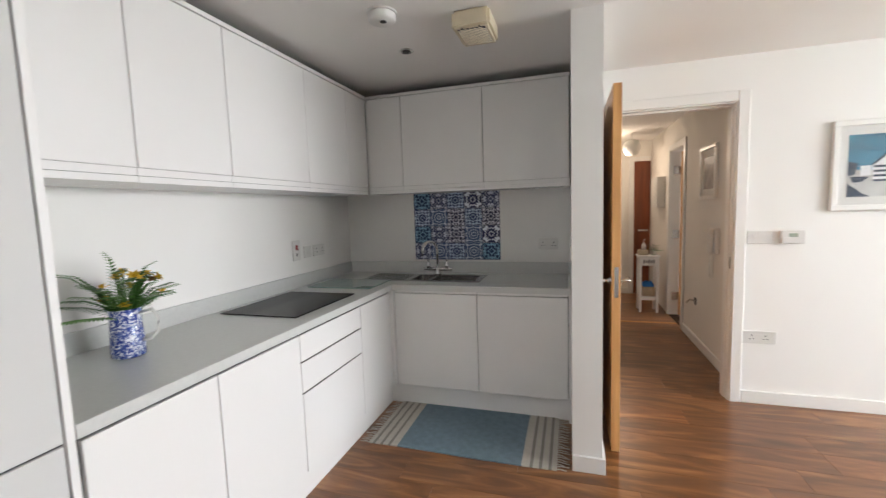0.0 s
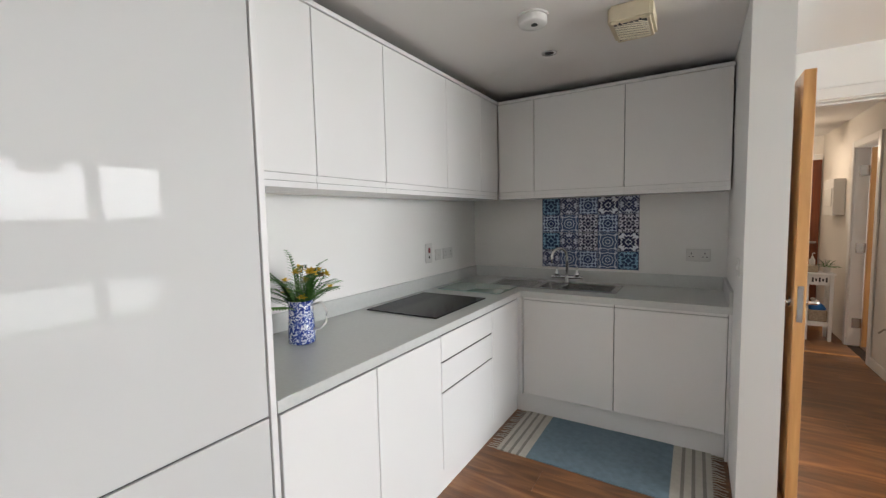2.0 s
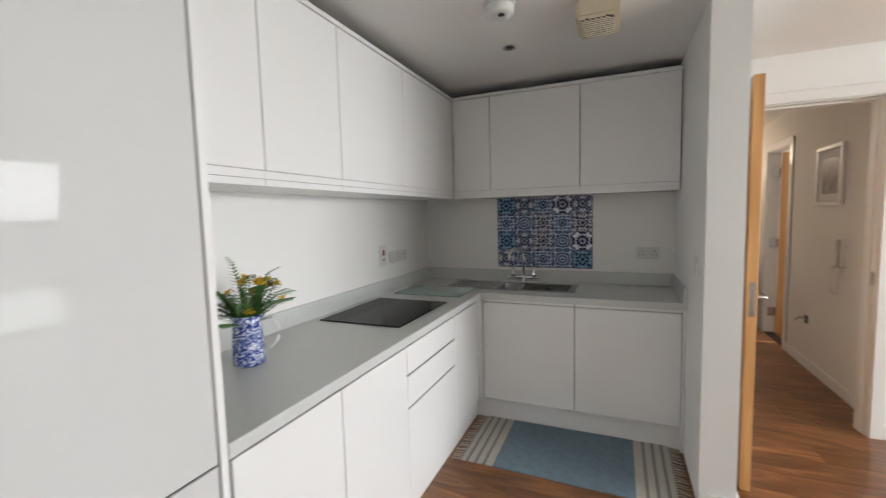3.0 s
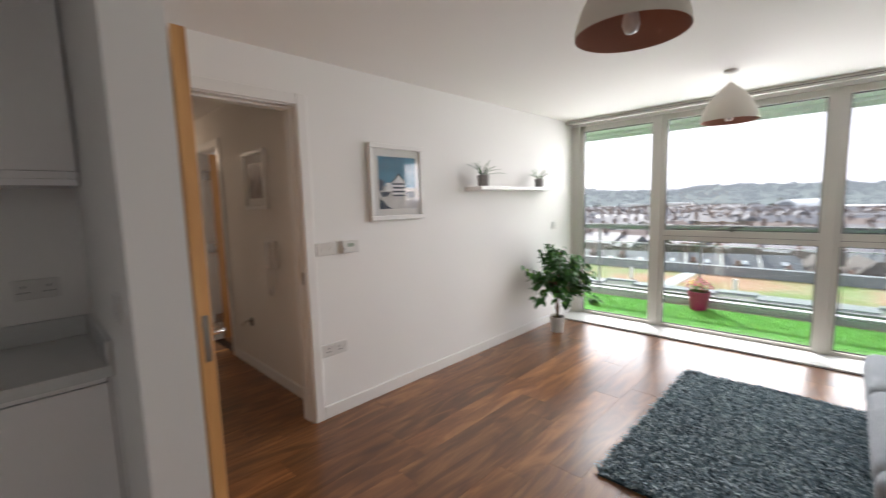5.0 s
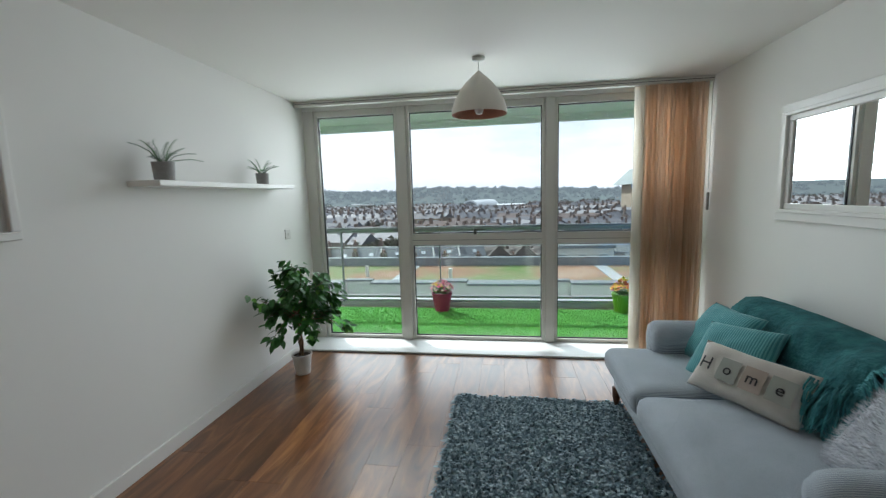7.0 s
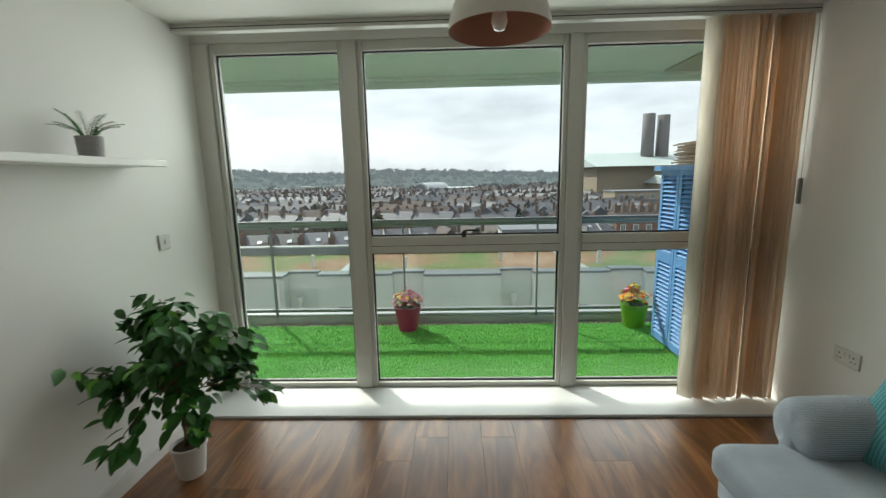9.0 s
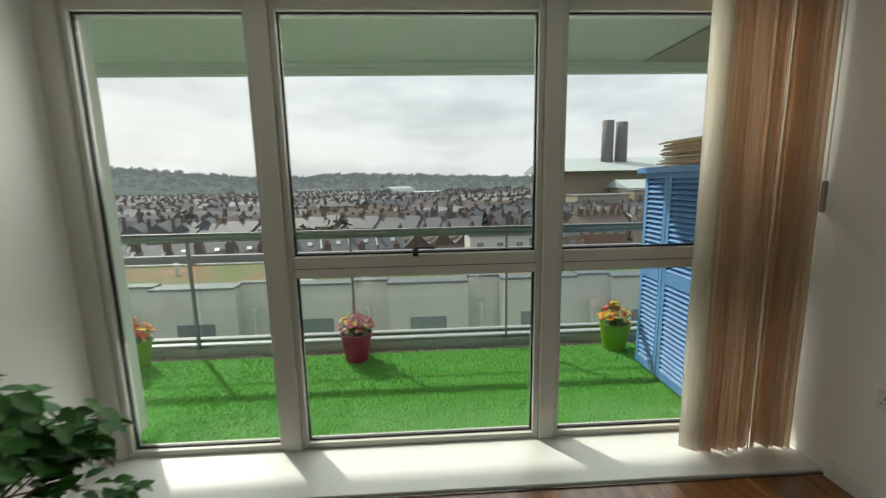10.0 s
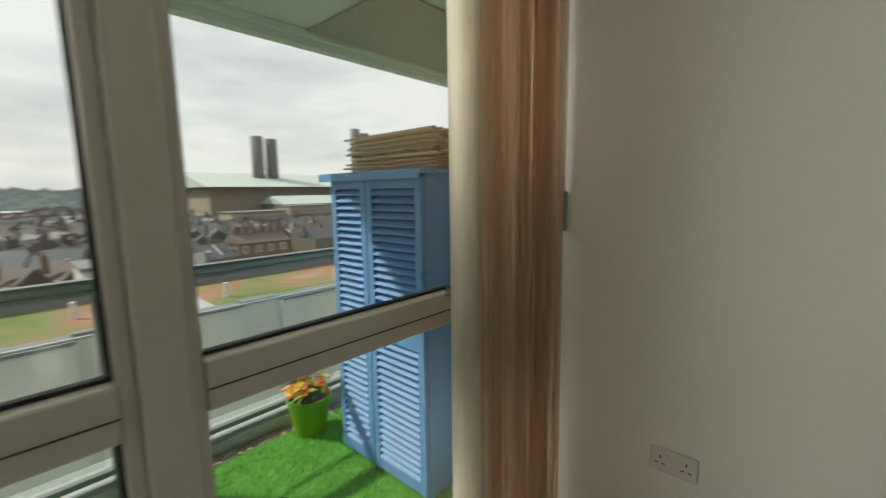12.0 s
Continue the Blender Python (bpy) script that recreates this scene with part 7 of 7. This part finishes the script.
def clumps(nm, centres, size, m, label, per=70):
    """Tree crowns as clouds of small leaf-like triangles."""
    vs = []
    for cx, cy, cz, s in centres:
        k = per
        d = rs.normal(size=(k, 3))
        d /= np.linalg.norm(d, axis=1)[:, None]
        p = d * (rs.rand(k, 1) ** 0.4) * np.array([[s, s, s * 0.85]]) + np.array([[cx, cy, cz]])
        for o in range(3):
            vs.append((p + rs.normal(scale=size * s, size=(k, 3))))
    n_t = len(centres)
    arr = np.stack([np.concatenate([vs[i * 3 + o] for i in range(n_t)]) for o in range(3)], 1)
    me = bpy.data.meshes.new(nm)
    me.from_pydata(arr.reshape(-1, 3).tolist(), [], np.arange(len(arr) * 3).reshape(-1, 3).tolist())
    me.materials.append(m)
    tagged(new(nm, me), label, kind="stuff")


cs = [(rs.uniform(95, 520), rs.uniform(-0.6, 0.95), 0, 0) for _ in range(170)]
cs = [(x, y * x, GZ + (x - 100) * 0.008 + rs.uniform(4, 7), rs.uniform(2.0, 4.2)) for x, y, _, _ in cs]
clumps("garden_trees", cs, 0.16, M_TREE, "bare brown garden trees between the distant houses", 90)
def hill_rise(a, k):
    """Height added to the plain slope at a bearing a, from its foot (k = 0) to its crest (k = 1)."""
    crest = 26 * math.exp(-((a - 0.66) / 0.24) ** 2) + 8 * math.exp(-((a - 0.12) / 0.2) ** 2) - 4 * math.exp(-((a + 0.35) / 0.25) ** 2)
    return k * (crest + 5.0 * noise.noise(Vector((a * 4.0, k, 0))) + 2.5 * noise.noise(Vector((a * 13.0, k * 2, 5))))


ridge_bm = bmesh.new()
prev = None
for i in range(121):
    a = radians(-48 + i * 1.05)
    ring = []
    for j, (R, z) in enumerate(((370, -14), (480, -10), (600, -6), (750, -1), (900, 4), (1010, 8))):
        hump = hill_rise(a, j / 5)
        ring.append(ridge_bm.verts.new((R * math.cos(a), R * math.sin(a), z + hump + 1.5)))
    if prev:
        for j in range(5):
            ridge_bm.faces.new((prev[j], prev[j + 1], ring[j + 1], ring[j]))
    prev = ring
single("wooded_hill", ridge_bm, M_RIDGE_HAZE, kind="structure", smooth=True)
cs = []
for i in range(3000):
    a = radians(rs.uniform(-48, 78))
    k = rs.uniform(0, 1) ** 0.8
    R = 372 + 640 * k
    z = -12.5 + 22.5 * k
    cs.append((R * math.cos(a), R * math.sin(a), z + hill_rise(a, k) + rs.uniform(-1.5, 1.5), rs.uniform(2.2, 6.8) * (0.55 + 0.45 * k)))
clumps("hill_woods", cs, 0.28, M_RIDGE_HAZE, "grey-green woods along the far hill, with haze put in as glow", 55)

# conifer by the near roofs
con = thing("conifer_tree", (70, -9, GZ), label="tall dark pointed conifer among the roofs", category="tree")
M_CON = mat("dark_conifer", (0.02, 0.035, 0.02), 0.95, vary=0.3, scale=2)
part("trunk", tube([(70, -9, GZ), (70, -9, GZ + 11)], 0.25, 8, r_end=0.05), M_BARK, con)
bm = bmesh.new()
q = random.Random(3)
for i in range(700):
    z = q.uniform(1, 12)
    r = (12.5 - z) * 0.21
    a = q.uniform(0, 6.28)
    p = Vector((70 + r * math.cos(a), -9 + r * math.sin(a), GZ + z))
    bm.faces.new([bm.verts.new(p + Vector([q.uniform(-0.35, 0.35) for _ in range(3)])) for _ in range(3)])
part("crown", bm, M_CON, con, kind="stuff")

# power station and flats
M_CHIM = mat("dark_concrete_chimney", (0.15, 0.145, 0.14), 0.8, vary=0.1, scale=0.3)
M_STONE = mat("tan_brick_hall", (0.29, 0.245, 0.18), 0.9, vary=0.12, scale=0.2)
M_PGREEN = mat("pale_green_roof", (0.46, 0.52, 0.50), 0.6, vary=0.05, scale=0.2)
ps = thing("power_station", (205, -110, GZ), label="large tan brick power station with pale green roofs and dark chimneys", category="building")
part("hall", box(190, 240, -190, -62, GZ, 4.5), M_STONE, ps)
part("roof", prism(184, 246, -192, -60, 4.5, 11.5, "y", 1.0), M_PGREEN, ps)
part("lower_hall", box(170, 189, -175, -84, GZ, -3.0), M_STONE, ps)
part("lower_roof", prism(168, 191, -176, -83, -3.0, 0.5, "y", 0.5), M_PGREEN, ps)
for x, y, z in ((205, -90, 28.6), (205, -96.8, 27.8), (205, -147.3, 37.5), (205, -153.8, 35.6)):
    part("chimney", tube([(x, y, 4), (x, y, z)], 2.9, 24, r_end=2.7), M_CHIM, ps, smooth=True)
for i in range(3):
    fl = thing("block_of_flats", (150, -66 - i * 20, GZ), label="tan brick flats with rows of small square windows", category="building")
    y0 = -74 - i * 21
    top = (-5.0, -3.5, -4.5)[i]
    part("wall", box(150, 162, y0, y0 + 19, GZ, top), M_STONE, fl)
    part("roof", box(149.7, 162.3, y0 - 0.3, y0 + 19.3, top, top + 0.4), M_CAP, fl)
    for j in range(5):
        for kk in range(3):
            wy, wz = y0 + 1.6 + j * 3.6, top - 2.4 - kk * 3.0
            wi = thing_part("window", (150, wy, wz), fl)
            part("pane", box(149.9, 149.97, wy, wy + 1.5, wz, wz + 1.4), M_WGL, wi)
            part("frame", box(149.98, 150.02, wy - 0.12, wy + 1.62, wz - 0.12, wz + 1.52), M_UPVC, wi)
M_REDB = mat("orange_red_brick", (0.19, 0.115, 0.085), 0.9, vary=0.15, scale=0.8)
M_ZINC = mat("pale_metal_roof", (0.50, 0.53, 0.53), 0.45, vary=0.06, scale=0.3)


def vaulted_hall(x, y, base, eave, radius, length, yaw, label):
    """A brick hall under a ribbed half-round roof, its glazed gable towards the valley."""
    o = thing("vaulted_hall", (x, y, base), label=label, category="building")
    m = Matrix.Translation((x, y, 0)) @ Matrix.Rotation(radians(yaw), 4, "Z")
    part("wall", turn(box(-length / 2, length / 2, -radius, radius, base, eave), m), M_REDB, o)
    h = radius * 0.75
    arch = [(radius * 1.03 * math.cos(math.pi * k / 14), eave + h * math.sin(math.pi * k / 14)) for k in range(15)]
    part("roof", turn(loft([[(q, u, v) for u, v in arch] for q in (-length / 2, length / 2)]), m), M_ZINC, o)
    for k in range(6):
        q = -length / 2 + (k + 0.5) * length / 6
        part("rib", turn(loft([[(q + e, u * 1.02, v + 0.15) for u, v in arch] for e in (-0.15, 0.15)], cap=False), m), M_ALU, o)
    inner = [(u * 0.8, eave + (v - eave) * 0.8) for u, v in arch]
    part("gable_window", turn(loft([[(q, u, v) for u, v in inner] for q in (-length / 2 - 0.3, -length / 2 - 0.1)]), m), M_WGL, o)
    return o


vaulted_hall(338, 20, GZ, -8.5, 8.0, 26, -38, "large brick hall with a ribbed half-round metal roof")
vaulted_hall(366, 53, GZ, -11.5, 6.5, 18, -30, "small brick hall with a half-round metal roof")


def pitched_block(x0, x1, y0, y1, top, rise, wm_, rm, floors, bays, label, stacks=0):
    """A plain block facing -x: storeys of windows, a pitched roof, chimneys along the ridge."""
    o = thing("building", ((x0 + x1) / 2, (y0 + y1) / 2, GZ), label=label, category="building")
    part("wall", box(x0, x1, y0, y1, GZ, top), wm_, o)
    if rise:
        part("roof", prism(x0, x1, y0, y1, top, top + rise, "y", 0.3), rm, o)
    else:
        part("roof", box(x0 - 0.2, x1 + 0.2, y0 - 0.2, y1 + 0.2, top, top + 0.35), rm, o)
    step = (y1 - y0) / bays
    for j in range(bays):
        for k in range(floors):
            wy, wz = y0 + (j + 0.5) * step, top - 2.1 - k * 2.9
            wi = thing_part("window", (x0, wy, wz), o)
            part("frame", box(x0 - 0.06, x0 + 0.02, wy - step * 0.22, wy + step * 0.22, wz, wz + 1.45), M_UPVC, wi)
            part("pane", box(x0 - 0.09, x0 - 0.062, wy - step * 0.17, wy + step * 0.17, wz + 0.12, wz + 1.33), M_WGL, wi)
    for j in range(stacks):
        sy = y0 + (j + 0.5) * (y1 - y0) / stacks
        st = thing_part("chimney", ((x0 + x1) / 2, sy, top + rise * 0.6), o)
        xm = (x0 + x1) / 2
        part("stack", box(xm - 0.6, xm + 0.6, sy - 0.45, sy + 0.45, top + rise * 0.6, top + rise + 1.3), M_STACK, st)
        for e in (-0.36, 0.0, 0.36):
            part("pot", box(xm + e - 0.11, xm + e + 0.11, sy - 0.12, sy + 0.12, top + rise + 1.3, top + rise + 1.9, 0.03), M_POT, st)
    return o


pitched_block(172, 182, 28.5, 38.5, -8.0, 1.6, M_STONE, M_SLATE, 2, 4, "tan brick three-storey house with a hipped slate roof", 2)
pitched_block(190, 200, 59, 87, -8.6, 2.4, M_STONE, M_SLATE, 2, 10, "long tan brick terrace with a slate roof and chimneys", 7)
pitched_block(52, 58.5, -11.6, -4.3, -5.3, 0, M_PAINT, M_CAP, 3, 3, "white painted flat-roofed house with wide windows")
pitched_block(92, 99, -44.5, -33.5, -8.8, 2.0, M_REDB, M_TILE, 1, 4, "red brick terrace end crowded with chimney pots", 6)
pitched_block(330, 345, -14, 7.6, -7.0, 0.8, M_TILE, M_ZINC, 1, 8, "long low dark warehouse with a pale roof")
for x_, y_, w_, t_ in ((430, 181, 15, -7.0), (452, 150, 26, -6.0), (446, 108, 22, -5.0), (380, 150, 17, -10.0)):
    pitched_block(x_, x_ + 12, y_, y_ + w_, t_, 0 if x_ > 400 else 3.2, M_PAINT, M_ZINC, 2, 6, "distant white office building with strips of windows")

# ---- floor boards ----
def plank_bm(L, W):
    bm = box(0, L, 0, W, -0.0035, 0.0)
    bmesh.ops.bevel(bm, geom=[e for e in bm.edges if abs(e.verts[0].co.z) < 1e-5 and abs(e.verts[1].co.z) < 1e-5], offset=0.0005, segments=1, affect="EDGES")
    bmesh.ops.translate(bm, vec=(-L / 2, -W / 2, 0), verts=bm.verts)
    return bm


PLANKS = {}


def plank(x0, x1, y0, y1):
    L, W = round(x1 - x0 - 0.0008, 4), round(y1 - y0 - 0.0008, 4)
    if L < 0.03 or W < 0.01:
        return
    key = (L, W)
    if key not in PLANKS:
        PLANKS[key] = mesh_of("plank", plank_bm(L, W), M_FLOOR, False)
    ob = new("plank", PLANKS[key])
    ob.parent = sub
    ob.location = Vector(((x0 + x1) / 2, (y0 + y1) / 2, 0)) - WORLD[sub]


def lay(x0, x1, y0, y1, w=0.19, length=1.2, seed=0):
    q = random.Random(seed)
    y = y0
    while y < y1 - 0.005:
        ya = min(y + w, y1)
        x = x0 - q.choice((0.0, 0.4, 0.8, 0.2, 0.6, 1.0))
        while x < x1:
            a, b = max(x, x0), min(x + length, x1)
            if b - a > 0.03:
                plank(a, b, y, ya)
            x += length
        y = ya


lay(WX + 0.0, XW - 0.353, SY, NY, seed=3)
lay(OPX0, OPX1, NY, NY + T, seed=5)
lay(HX0, HX1, NY + T, 5.25, seed=6)
lay(HX0, HX1, 5.30, HY, seed=7)
single("threshold_strip", box(HX0, HX1, 5.252, 5.298, -0.004, 0.004, 0.002), M_OAK, kind="structure")
lay(HX1 + 0.1, 3.2, NY + T, HY, seed=8)
